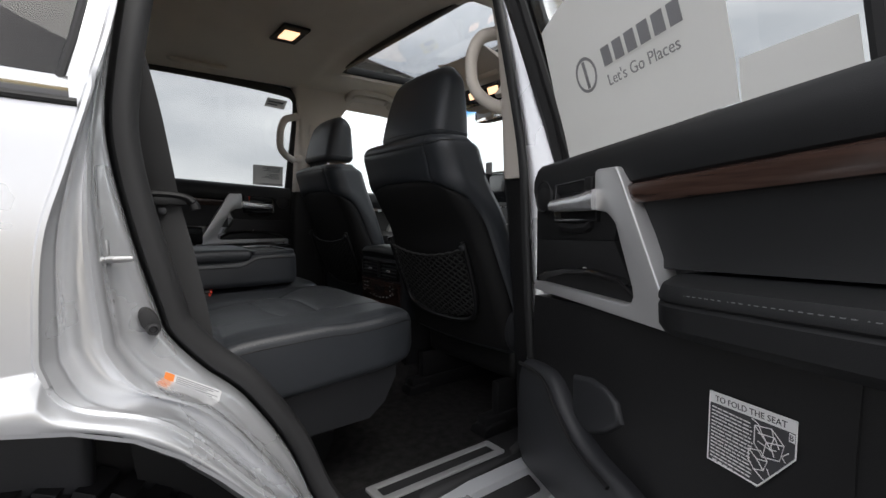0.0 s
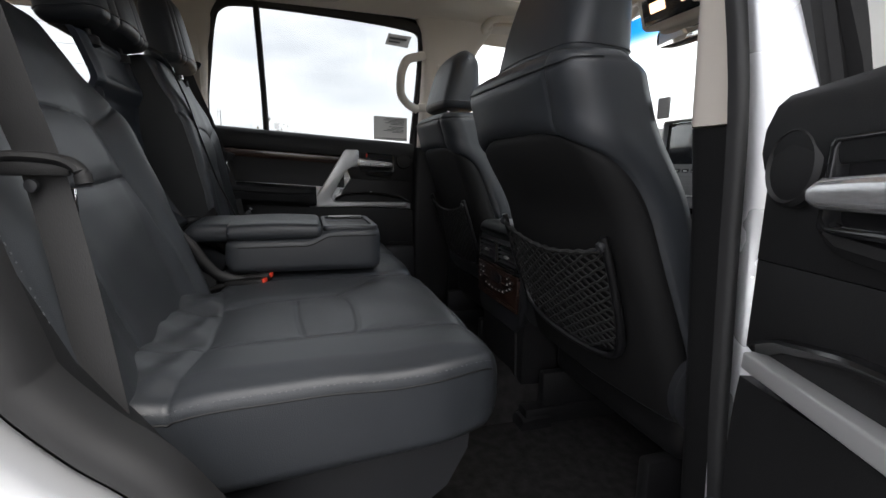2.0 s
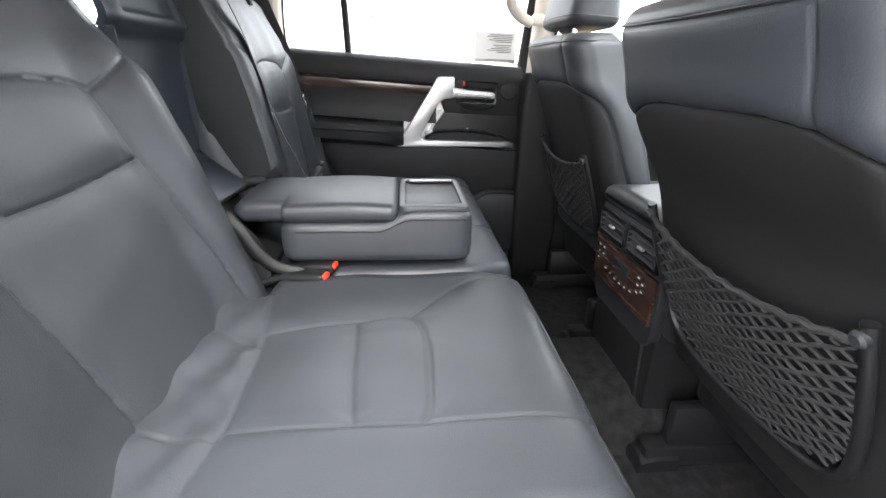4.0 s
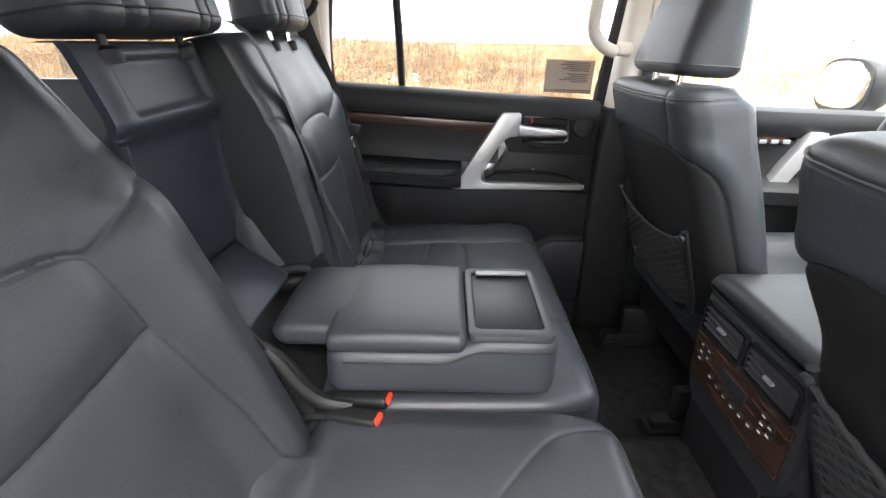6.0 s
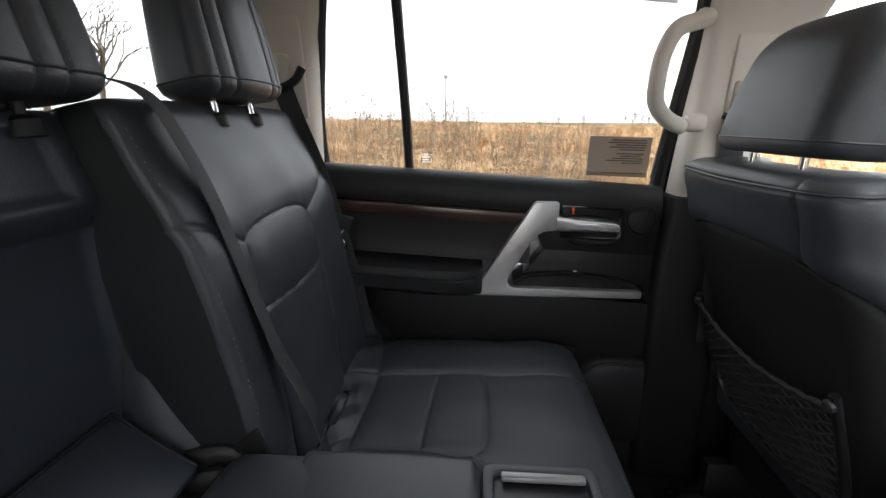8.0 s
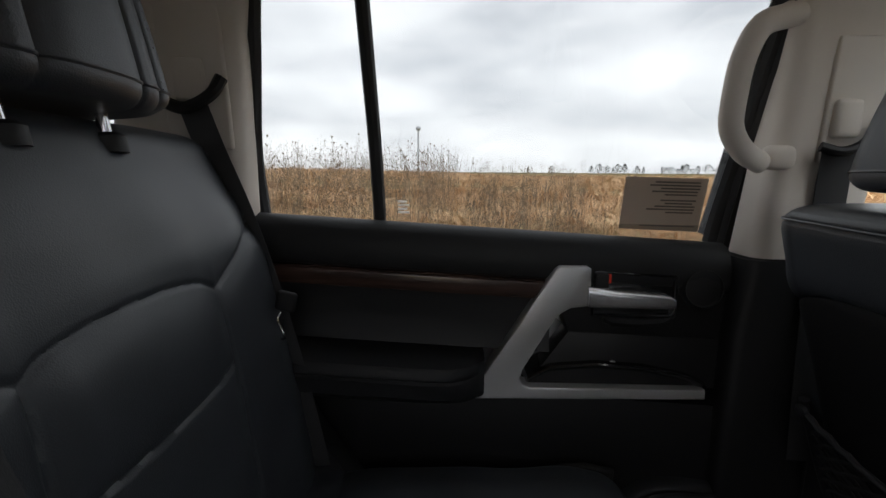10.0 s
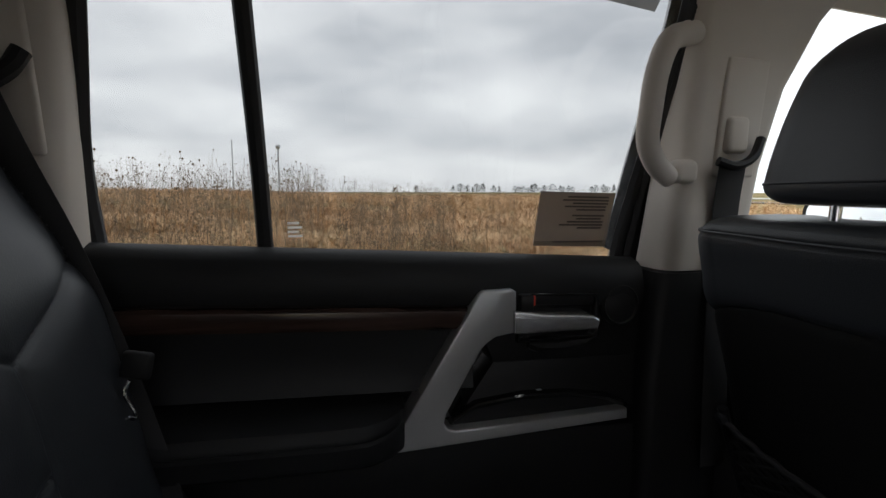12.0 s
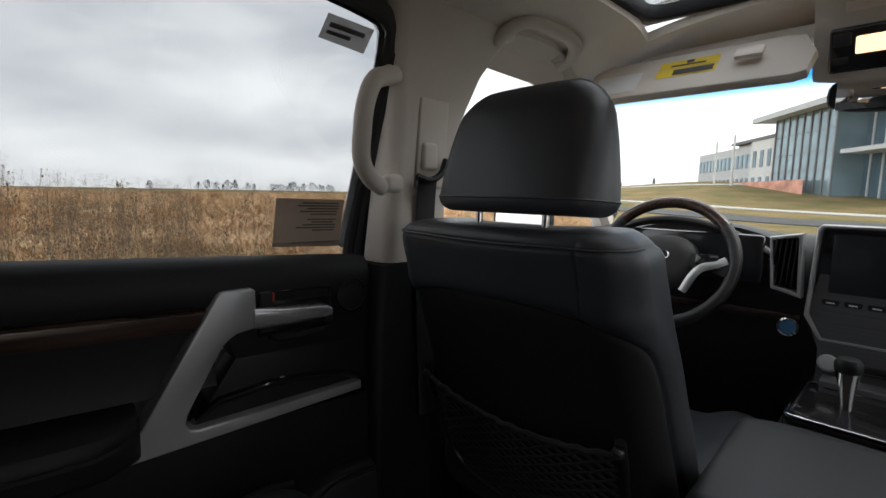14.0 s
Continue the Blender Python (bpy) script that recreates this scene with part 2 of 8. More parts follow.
# ---- materials ----
def mat(name, color, rough=0.5, metal=0.0, grain=None, bump=0.0, vary=0.12, vary_scale=6.0, spec=0.5, coat=0.0, sheen=0.0, kind="noise", rough_vary=0.08, stretch=(1, 1, 1), color2=None):
    """A surface with slow stains and fine grain, both at real-world size."""
    m = bpy.data.materials.new(name)
    m.use_nodes = True
    n, l = m.node_tree.nodes, m.node_tree.links
    b = n["Principled BSDF"]
    b.inputs["Metallic"].default_value = metal
    b.inputs["Specular IOR Level"].default_value = spec
    b.inputs["Coat Weight"].default_value = coat
    b.inputs["Coat Roughness"].default_value = 0.06
    b.inputs["Sheen Weight"].default_value = sheen
    co = n.new("ShaderNodeTexCoord")
    mp = n.new("ShaderNodeMapping")
    mp.inputs["Scale"].default_value = stretch
    l.new(co.outputs["Object"], mp.inputs["Vector"])
    slow = n.new("ShaderNodeTexNoise")
    slow.inputs["Scale"].default_value, slow.inputs["Detail"].default_value = vary_scale, 4
    l.new(mp.outputs["Vector"], slow.inputs["Vector"])
    ramp = n.new("ShaderNodeValToRGB")
    c2 = color2 if color2 else tuple(c * (1 + vary) for c in color)
    c1 = color if color2 else tuple(c * (1 - vary) for c in color)
    ramp.color_ramp.elements[0].position, ramp.color_ramp.elements[0].color = 0.32, (*c1, 1)
    ramp.color_ramp.elements[1].position, ramp.color_ramp.elements[1].color = 0.68, (*c2, 1)
    l.new(slow.outputs["Fac"], ramp.inputs["Fac"])
    l.new(ramp.outputs["Color"], b.inputs["Base Color"])
    rr = n.new("ShaderNodeMapRange")
    rr.inputs["To Min"].default_value, rr.inputs["To Max"].default_value = max(0.02, rough - rough_vary), min(1, rough + rough_vary)
    l.new(slow.outputs["Fac"], rr.inputs["Value"])
    l.new(rr.outputs["Result"], b.inputs["Roughness"])
    if grain:
        if kind == "cells":
            g = n.new("ShaderNodeTexVoronoi")
            g.inputs["Scale"].default_value = grain
            out = g.outputs["Distance"]
        else:
            g = n.new("ShaderNodeTexNoise")
            g.inputs["Scale"].default_value, g.inputs["Detail"].default_value = grain, 3
            out = g.outputs["Fac"]
        l.new(mp.outputs["Vector"], g.inputs["Vector"])
        bp = n.new("ShaderNodeBump")
        bp.inputs["Strength"].default_value, bp.inputs["Distance"].default_value = bump, 0.0006
        l.new(out, bp.inputs["Height"])
        l.new(bp.outputs["Normal"], b.inputs["Normal"])
    return m


def pane(name, tint, fade=None):
    """Thin glass: what lies behind, tinted at each face, and a mirror image that grows at grazing angles."""
    m = bpy.data.materials.new(name)
    m.use_nodes = True
    n, l = m.node_tree.nodes, m.node_tree.links
    n.clear()
    out, mix = n.new("ShaderNodeOutputMaterial"), n.new("ShaderNodeMixShader")
    tr, gl, lw = n.new("ShaderNodeBsdfTransparent"), n.new("ShaderNodeBsdfGlossy"), n.new("ShaderNodeLayerWeight")
    pw, ma = n.new("ShaderNodeMath"), n.new("ShaderNodeMath")
    pw.operation, ma.operation = "POWER", "MULTIPLY_ADD"
    pw.inputs[1].default_value = 5.0
    ma.inputs[1].default_value, ma.inputs[2].default_value = 0.9, 0.035
    tr.inputs["Color"].default_value = (*tint, 1)
    if fade:                                      # the dye thins out downwards, between two heights
        geo, sep, mr, mx = n.new("ShaderNodeNewGeometry"), n.new("ShaderNodeSeparateXYZ"), n.new("ShaderNodeMapRange"), n.new("ShaderNodeMix")
        mr.interpolation_type, mx.data_type = "SMOOTHSTEP", "RGBA"
        mr.inputs["From Min"].default_value, mr.inputs["From Max"].default_value = fade
        for c_ in ("A", "B"):
            for k_ in mx.inputs:
                if k_.name == c_ and k_.type == "RGBA":
                    k_.default_value = (1, 1, 1, 1) if c_ == "A" else (*tint, 1)
        l.new(geo.outputs["Position"], sep.inputs[0])
        l.new(sep.outputs["Z"], mr.inputs["Value"])
        l.new(mr.outputs["Result"], mx.inputs["Factor"])
        l.new([k_ for k_ in mx.outputs if k_.type == "RGBA"][0], tr.inputs["Color"])
    gl.inputs["Roughness"].default_value = 0.01
    lw.inputs["Blend"].default_value = 0.5
    l.new(lw.outputs["Facing"], pw.inputs[0])
    l.new(pw.outputs[0], ma.inputs[0])
    l.new(ma.outputs[0], mix.inputs["Fac"])
    l.new(tr.outputs["BSDF"], mix.inputs[1])
    l.new(gl.outputs["BSDF"], mix.inputs[2])
    l.new(mix.outputs["Shader"], out.inputs["Surface"])
    return m


def glow(name, color, strength):
    m = bpy.data.materials.new(name)
    m.use_nodes = True
    b = m.node_tree.nodes["Principled BSDF"]
    b.inputs["Base Color"].default_value = (*color, 1)
    b.inputs["Emission Color"].default_value = (*color, 1)
    b.inputs["Emission Strength"].default_value = strength
    return m


LEATHER = mat("black_leather", (0.0335, 0.0372, 0.0428), 0.42, grain=700, bump=0.25, kind="cells", vary=0.10, spec=0.5)
LEATHER_FINE = mat("black_leather_insert", (0.024, 0.0295, 0.039), 0.47, grain=420, bump=0.3, kind="cells", vary=0.10)
VINYL = mat("black_vinyl", (0.0115, 0.012, 0.013), 0.55, spec=0.33, grain=900, bump=0.2, kind="cells")
VINYL_FLANK = mat("dark_vinyl_flank", (0.017, 0.0185, 0.019), 0.5, spec=0.45, grain=900, bump=0.2, kind="cells")
VINYL_BACK = mat("matt_black_back_panel", (0.013, 0.013, 0.0135), 0.64, grain=800, bump=0.25, kind="cells", spec=0.22)
GLOSS_SOFT = mat("smooth_black_plastic", (0.010, 0.010, 0.011), 0.40, vary=0.15, spec=0.35)
PLASTIC = mat("black_moulded_plastic", (0.0105, 0.0105, 0.0112), 0.52, spec=0.35, grain=1100, bump=0.25, kind="cells")
PLASTIC_GREY = mat("charcoal_plastic", (0.022, 0.023, 0.026), 0.48, grain=1000, bump=0.2, kind="cells")
GLOSS = mat("gloss_black_plastic", (0.012, 0.012, 0.013), 0.12, coat=0.3)
RUBBER = mat("black_rubber", (0.02, 0.02, 0.021), 0.6, grain=300, bump=0.2)
CARPET = mat("black_carpet", (0.027, 0.026, 0.026), 0.95, grain=260, bump=1.0, vary=0.3, vary_scale=40, spec=0.1)
HEADLINER = mat("beige_headliner_fabric", (0.80, 0.735, 0.65), 0.9, grain=500, bump=0.3, vary=0.04, spec=0.15)
BEIGE = mat("beige_plastic", (0.68, 0.625, 0.56), 0.6, grain=800, bump=0.15, vary=0.04, spec=0.3)
DASH = mat("charcoal_dash_skin", (0.020, 0.020, 0.0215), 0.5, grain=800, bump=0.25, kind="cells")
SATIN = mat("satin_silver_trim", (0.53, 0.53, 0.53), 0.32, metal=0.55, vary=0.04, vary_scale=3)
CHROME = mat("chrome", (0.75, 0.75, 0.76), 0.12, metal=1.0, vary=0.03)
STEEL = mat("zinc_steel", (0.55, 0.55, 0.55), 0.3, metal=1.0)
WOOD_DARK = mat("dark_wood_panel", (0.034, 0.018, 0.013), 0.25, coat=0.3, vary=0.4, vary_scale=9, stretch=(0.9, 14, 14), grain=60, bump=0.05)
BRIGHT = mat("bright_silver_handle", (0.72, 0.72, 0.73), 0.22, metal=0.8, vary=0.03)
WOOD = mat("polished_dark_wood", (0.052, 0.029, 0.022), 0.22, coat=0.4, vary=0.35, vary_scale=9, stretch=(14, 0.9, 14), grain=60, bump=0.05)
PAINT = mat("silver_metallic_paint", (0.72, 0.73, 0.75), 0.28, metal=0.58, coat=0.9, vary=0.03)
WEB = mat("black_woven_webbing", (0.03, 0.03, 0.031), 0.75, grain=900, bump=0.5, stretch=(1, 1, 0.3))
THREAD = mat("grey_thread", (0.15, 0.155, 0.16), 0.8)
RED = mat("red_plastic", (0.75, 0.05, 0.02), 0.4, vary=0.05)
WHITE_INK = mat("white_print", (0.75, 0.75, 0.75), 0.5, vary=0.03)
DARK_INK = mat("dark_print", (0.05, 0.05, 0.055), 0.6)
GREY_INK = mat("grey_print", (0.30, 0.30, 0.31), 0.7, vary=0.06)
LABEL_GREY = mat("grey_label_film", (0.22, 0.22, 0.215), 0.5, vary=0.05)
LABEL_CLEAR = mat("translucent_label_film", (0.27, 0.265, 0.26), 0.5, vary=0.05)
_n, _l = LABEL_CLEAR.node_tree.nodes, LABEL_CLEAR.node_tree.links
_tr, _mx = _n.new("ShaderNodeBsdfTransparent"), _n.new("ShaderNodeMixShader")
_tr.inputs["Color"].default_value = (0.60, 0.58, 0.55, 1)
_mx.inputs["Fac"].default_value = 0.20
_l.new(_n["Principled BSDF"].outputs["BSDF"], _mx.inputs[1])
_l.new(_tr.outputs["BSDF"], _mx.inputs[2])
_l.new(_mx.outputs["Shader"], _n["Material Output"].inputs["Surface"])
PAPER = mat("white_paper", (0.80, 0.80, 0.80), 0.8, grain=18, bump=0.6, vary=0.02)
_n, _l = PAPER.node_tree.nodes, PAPER.node_tree.links
_tl, _mx = _n.new("ShaderNodeBsdfTranslucent"), _n.new("ShaderNodeMixShader")
_tl.inputs["Color"].default_value = (0.85, 0.85, 0.84, 1)
_mx.inputs["Fac"].default_value = 0.6
_l.new(_n["Principled BSDF"].outputs["BSDF"], _mx.inputs[1])
_l.new(_tl.outputs["BSDF"], _mx.inputs[2])
_l.new(_mx.outputs["Shader"], _n["Material Output"].inputs["Surface"])
ORANGE = mat("orange_print", (0.85, 0.25, 0.05), 0.5)
YELLOW = mat("yellow_print", (0.85, 0.62, 0.05), 0.5)
GLASS_CLEAR = pane("clear_window_glass", (0.95, 0.975, 0.965))
GLASS_DARK = pane("privacy_window_glass", (0.655, 0.67, 0.67))
GLASS_ROOF = pane("sunroof_glass", (0.74, 0.76, 0.77))
# the same privacy glass, with the dim cabin behind it put into its tint
GLASS_DIM_CABIN = pane("privacy_glass_dim_cabin", (0.40, 0.41, 0.43))
GLASS_BLUE = pane("blue_sunshade_glass", (0.12, 0.52, 0.88), (1.594, 1.634))
MIRROR = mat("mirror_glass", (0.9, 0.9, 0.9), 0.02, metal=1.0, vary=0.0, rough_vary=0.0)
SATIN_DARK = mat("dull_grey_metal", (0.30, 0.30, 0.30), 0.4, metal=0.6)
SCREEN = mat("dark_screen", (0.02, 0.022, 0.026), 0.15, coat=0.5)
LAMP_GLOW = glow("warm_lamp_lens", (1.0, 0.62, 0.38), 1.6)
NETTING = mat("black_elastic_net", (0.024, 0.024, 0.024), 0.7, grain=600, bump=0.5)

# ---- the car's body: setting ----
def post(secs, r=0.012, n=4):
    """An upright with rounded corners: sections z, x0, x1, y0, y1."""
    rings = []
    for z, x0, x1, y0, y1 in secs:
        rr = min(r, 0.45 * abs(x1 - x0), 0.45 * abs(y1 - y0))
        ring = []
        for cx, cy, a0 in ((x1 - rr, y1 - rr, 0), (x0 + rr, y1 - rr, 90), (x0 + rr, y0 + rr, 180), (x1 - rr, y0 + rr, 270)):
            ring += [(cx + rr * math.cos(radians(a0 + 90 * i / n)), cy + rr * math.sin(radians(a0 + 90 * i / n)), z) for i in range(n + 1)]
        rings.append(ring)
    return loft(rings)


def sheet(rows, thick, up=(0, 0, 1)):
    """A curved panel over rows of points, given thickness along up."""
    top = [[Vector(p) for p in r] for r in rows]
    bm = bmesh.new()
    u = Vector(up) * thick
    a = [[bm.verts.new(p) for p in r] for r in top]
    b = [[bm.verts.new(p + u) for p in r] for r in top]
    m, n = len(top), len(top[0])
    for i in range(m - 1):
        for j in range(n - 1):
            bm.faces.new((a[i][j], a[i][j + 1], a[i + 1][j + 1], a[i + 1][j]))
            bm.faces.new((b[i][j], b[i + 1][j], b[i + 1][j + 1], b[i][j + 1]))
    edge = [(0, j) for j in range(n)] + [(i, n - 1) for i in range(1, m)] + [(m - 1, j) for j in range(n - 2, -1, -1)] + [(i, 0) for i in range(m - 2, 0, -1)]
    for (i, j), (k, l) in zip(edge, edge[1:] + edge[:1]):
        bm.faces.new((a[i][j], b[i][j], b[k][l], a[k][l]))
    return bm


body = thing("car_body", "silver metallic body of a large off-road estate car", "car body", (0, 0, 0.3), kind="structure")

# headliner with the sunroof's opening
def head_z(x, y):
    z = 1.800 - 0.085 * (abs(x) / 0.63) ** 3.2
    z -= 0.13 * sstep(y, 1.24, 1.62) ** 1.3
    z -= 0.05 * sstep(-y, 0.6, 1.8)
    rim = max(abs(x) - 0.46, abs(y - 1.15) - 0.22)
    return z - 0.018 * math.exp(-(max(rim, 0) / 0.05) ** 2) - 0.01 * math.exp(-((rim - 0.10) / 0.03) ** 2)


hx = spread(-0.64, 0.64, 28, (-0.46, 0.46), 0.12, 6)
hy = spread(-1.75, 1.50, 36, (0.93, 1.37), 0.12, 6)
bm = bmesh.new()
gv = {(i, j): bm.verts.new((x, y, head_z(x, y))) for i, x in enumerate(hx) for j, y in enumerate(hy)}
for i in range(len(hx) - 1):
    for j in range(len(hy) - 1):
        if not (-0.46 <= (hx[i] + hx[i + 1]) / 2 <= 0.46 and 0.93 <= (hy[j] + hy[j + 1]) / 2 <= 1.37):
            bm.faces.new((gv[i, j], gv[i + 1, j], gv[i + 1, j + 1], gv[i, j + 1]))
bmesh.ops.delete(bm, geom=[v for v in bm.verts if not v.link_faces], context="VERTS")
ext = bmesh.ops.extrude_face_region(bm, geom=bm.faces[:])
bmesh.ops.translate(bm, vec=(0, 0, 0.02), verts=[g for g in ext["geom"] if isinstance(g, bmesh.types.BMVert)])
ceiling = solo("ceiling", bm, HEADLINER, "beige woven headliner round an open sunroof shade", "ceiling", (0, 0, 1.8), "structure")

# outer roof skin, with the same opening
rows = []
bm = bmesh.new()
rx = [-0.72, -0.66, -0.56, -0.46, -0.2, 0, 0.2, 0.46, 0.56, 0.66, 0.72]
ry = [-1.80, -1.2, -0.6, 0, 0.5, 0.93, 1.37, 1.44]
gv = {(i, j): bm.verts.new((x, y, 1.885 - 0.075 * (abs(x) / 0.72) ** 4 - 0.10 * sstep(y, 1.0, 1.6))) for i, x in enumerate(rx) for j, y in enumerate(ry)}
for i in range(len(rx) - 1):
    for j in range(len(ry) - 1):
        if not (abs(rx[i] + rx[i + 1]) / 2 < 0.46 and ry[j] == 0.93):
            bm.faces.new((gv[i, j], gv[i + 1, j], gv[i + 1, j + 1], gv[i, j + 1]))
part("roof", bm, PAINT, body, "silver painted roof skin")

sunroof = thing("sunroof", "tinted glass sunroof in a black frame", "sunroof", (0, 1.115, 1.80))
def rect(x0, x1, y0, y1, r=0.04, n=5):
    pts = []
    for cx, cy, a0 in ((x1 - r, y1 - r, 0), (x0 + r, y1 - r, 90), (x0 + r, y0 + r, 180), (x1 - r, y0 + r, 270)):
        pts += [(cx + r * math.cos(radians(a0 + 90 * i / n)), cy + r * math.sin(radians(a0 + 90 * i / n))) for i in range(n + 1)]
    return pts
part("frame", ring_frame(rect(-0.470, 0.470, 0.920, 1.380, 0.012), rect(-0.446, 0.446, 0.944, 1.356), "z", 1.764, 1.796, 0.004), PLASTIC, sunroof, "black sunroof frame")
part("pane", prism(rect(-0.458, 0.458, 0.932, 1.368), "z", 1.7965, 1.8015, 0), GLASS_ROOF, sunroof, "tinted sunroof glass")
part("shade_edge", box(0, 0.950, 1.784, 0.89, 0.03, 0.012), PLASTIC_GREY, sunroof)

# floor
bm = sheet([[(-0.78, y, 0.50 if y > 0.2 else 0.62), (-0.15, y, 0.50 if y > 0.2 else 0.62), (0.15, y, 0.50 if y > 0.2 else 0.62), (0.76, y, 0.50 if y > 0.2 else 0.62)] for y in (-1.8, -0.5, 0.19, 0.21, 0.9, 2.05)], -0.04)
floor = solo("floor", bm, CARPET, "black carpeted floor of the car", "floor", (0, 0, 0.5), "structure", sharp=30)
solo("floor_tunnel", loft([[(x, y, z) for x, z in ((-0.2, 0.49), (-0.16, 0.56), (-0.1, 0.60), (0.1, 0.60), (0.16, 0.56), (0.2, 0.49))] for y in (0.55, 0.8, 1.9)], True), CARPET, "carpeted hump along the floor's middle", "floor", (0, 0.9, 0.5), "structure")

# right rear door opening: outer skin edge, sealing edge and what lies between
SKIN = curve([(0.80, 0.075, 1.70), (0.885, 0.055, 1.50), (0.94, 0.027, 1.336), (0.962, 0.0, 1.232), (0.966, -0.02, 1.164), (0.968, -0.04, 1.093), (0.968, -0.047, 1.0), (0.968, -0.045, 0.966), (0.968, -0.023, 0.927), (0.968, 0.06, 0.886), (0.966, 0.149, 0.781), (0.962, 0.215, 0.70), (0.955, 0.30, 0.52)], 6)
SEAL = curve([(0.69, 0.090, 1.732), (0.715, 0.069, 1.543), (0.742, 0.042, 1.409), (0.758, 0.022, 1.27), (0.762, 0.025, 1.189), (0.765, 0.046, 1.080), (0.765, 0.071, 0.982), (0.765, 0.084, 0.942), (0.765, 0.129, 0.885), (0.768, 0.185, 0.829), (0.775, 0.251, 0.724), (0.79, 0.294, 0.615), (0.82, 0.354, 0.535)], 6)
STEPS = ((0.0, 0.0), (0.03, 0.03), (0.10, 0.05), (0.125, 0.07), (0.14, 0.13), (0.16, 0.26), (0.20, 0.33), (0.28, 0.36), (0.36, 0.365), (0.40, 0.34), (0.425, 0.32), (0.47, 0.33), (0.51, 0.36), (0.53, 0.48), (0.55, 0.62), (0.58, 0.70), (0.64, 0.73), (0.78, 0.76), (0.90, 0.80), (0.96, 0.87), (1.0, 1.0))
rows = []
for a, b in STEPS:
    rows.append([(p.x + (q.x - p.x) * b, p.y + (q.y - p.y) * a, p.z + (q.z - p.z) * a) for p, q in zip(SKIN, SEAL)])
part("door_jamb", loft(rows, False, False), PAINT, body, "silver painted door jamb with stepped channels", sharp=60)
ARCH_Y, ARCH_Z, ARCH_R = -0.17, 0.40, 0.53
def arch(a, r=ARCH_R, x=0.985):
    r = r - 0.045 * (1 - sstep(a, 44, 74))
    return (x, ARCH_Y + r * math.cos(radians(a)), ARCH_Z + r * math.sin(radians(a)))
# quarter panel skin: above the arch's top, round the arch, and the narrow strip in front of it
first = 6 * 3
SPLIT = next(i for i, p in enumerate(SKIN) if i > first and p.z < 0.968)
P0 = SKIN[SPLIT]
ang0 = math.degrees(math.atan2(P0.z - ARCH_Z, P0.y - ARCH_Y))
def bulge(p, q, s):
    p, q = Vector(p), Vector(q)
    return p.lerp(q, s) + Vector((0.010 * math.sin(math.pi * s), 0, 0))
rows = [[bulge(p, (p.x - 0.01, -1.7, p.z), k / 8) for p in SKIN[first:SPLIT + 1]] for k in range(9)]
skins = [loft(rows, False, False)]
steps = 24
skins.append(loft([[bulge((P0.x, P0.y + (-1.7 - P0.y) * t, P0.z) if t else P0, arch(ang0 + (176 - ang0) * t), k / 6) for t in [q / steps for q in range(steps + 1)]] for k in range(7)], False, False))
skins.append(loft([[bulge(p, arch(math.degrees(math.atan2(p.z - ARCH_Z, p.y - ARCH_Y))), k / 6) for p in SKIN[SPLIT:]] for k in range(7)], False, False))
part("quarter_panel", joined(skins), PAINT, body, "silver quarter panel over the rear wheel", sharp=70)
far = [Vector((p.x, -1.7, p.z)) for p in SKIN]
# rolled edge of the skin, and the wheel arch lip
part("skin_edge", tube(SKIN, 0.004, 6), PAINT, body)
part("arch_lip", loft([[arch(a, ARCH_R + 0.001, 0.986), arch(a, ARCH_R - 0.004, 0.984), arch(a, ARCH_R - 0.016, 0.95), arch(a, ARCH_R - 0.004, 0.93)] for a in range(2, 179, 6)], False, False), PAINT, body, "rolled wheel arch lip")
part("wheel_well", loft([[arch(a, ARCH_R - 0.012, 0.95), arch(a, ARCH_R - 0.004, 0.72), arch(a, 0.1, 0.70)] for a in range(-20, 201, 10)], False, False), PLASTIC, body, "black wheel arch liner")
# upper skin beside the quarter window, and window
part("window_surround", loft([[SKIN[i].lerp(far[i], 0.0135 * q) for i in range(0, first + 1)] for q in range(2)], False, False), PAINT, body, "silver pillar skin beside the window", sharp=70)
def side_x(z):
    return 0.962 - 0.23 * max(0, (z - 1.23) / 0.5) ** 1.35
def skin_at(z):
    """Where the skin's edge stands at a height over the belt line."""
    for a, b in zip(SKIN, SKIN[1:]):
        if b.z <= z <= a.z:
            return a.lerp(b, (a.z - z) / (a.z - b.z))
    return SKIN[0]
rows = []
for z in (1.245, 1.30, 1.36, 1.42, 1.48, 1.54, 1.60, 1.66):
    p = skin_at(z)
    rows.append([(p.x - 0.006 + dx, y, z) for y, dx in ((p.y - 0.024, 0.0), (-0.3, 0.006), (-0.9, 0.006), (-1.5, -0.004))])
bm = sheet(rows, 0.004, (1, 0, 0))
qwin = thing("quarter_window", "dark privacy glass of the rear side window", "window", (0.95, -0.7, 1.24), kind="structure")
# this pane's extra darkness stands for the unlit interior, not a second glass
g = part("pane", bm, GLASS_DIM_CABIN, qwin)
g.visible_shadow = False
part("belt_moulding", loft([[(x + a, y, z + b) for a, b in ((-0.006, -0.011), (0.004, -0.010), (0.007, -0.004), (0.006, 0.006), (0.001, 0.011), (-0.006, 0.011))] for x, y, z in ((0.960, -0.012, 1.243), (0.964, -0.3, 1.249), (0.960, -0.9, 1.254), (0.953, -1.6, 1.256))]), CHROME, qwin, "bright window moulding")
part("belt_seal", tube([(0.964, -0.006, 1.2295), (0.968, -0.3, 1.2355), (0.964, -0.9, 1.2405), (0.957, -1.6, 1.2425)], 0.004, 8), RUBBER, qwin)
edge_ = [skin_at(1.250 + 0.042 * k) for k in range(10)]
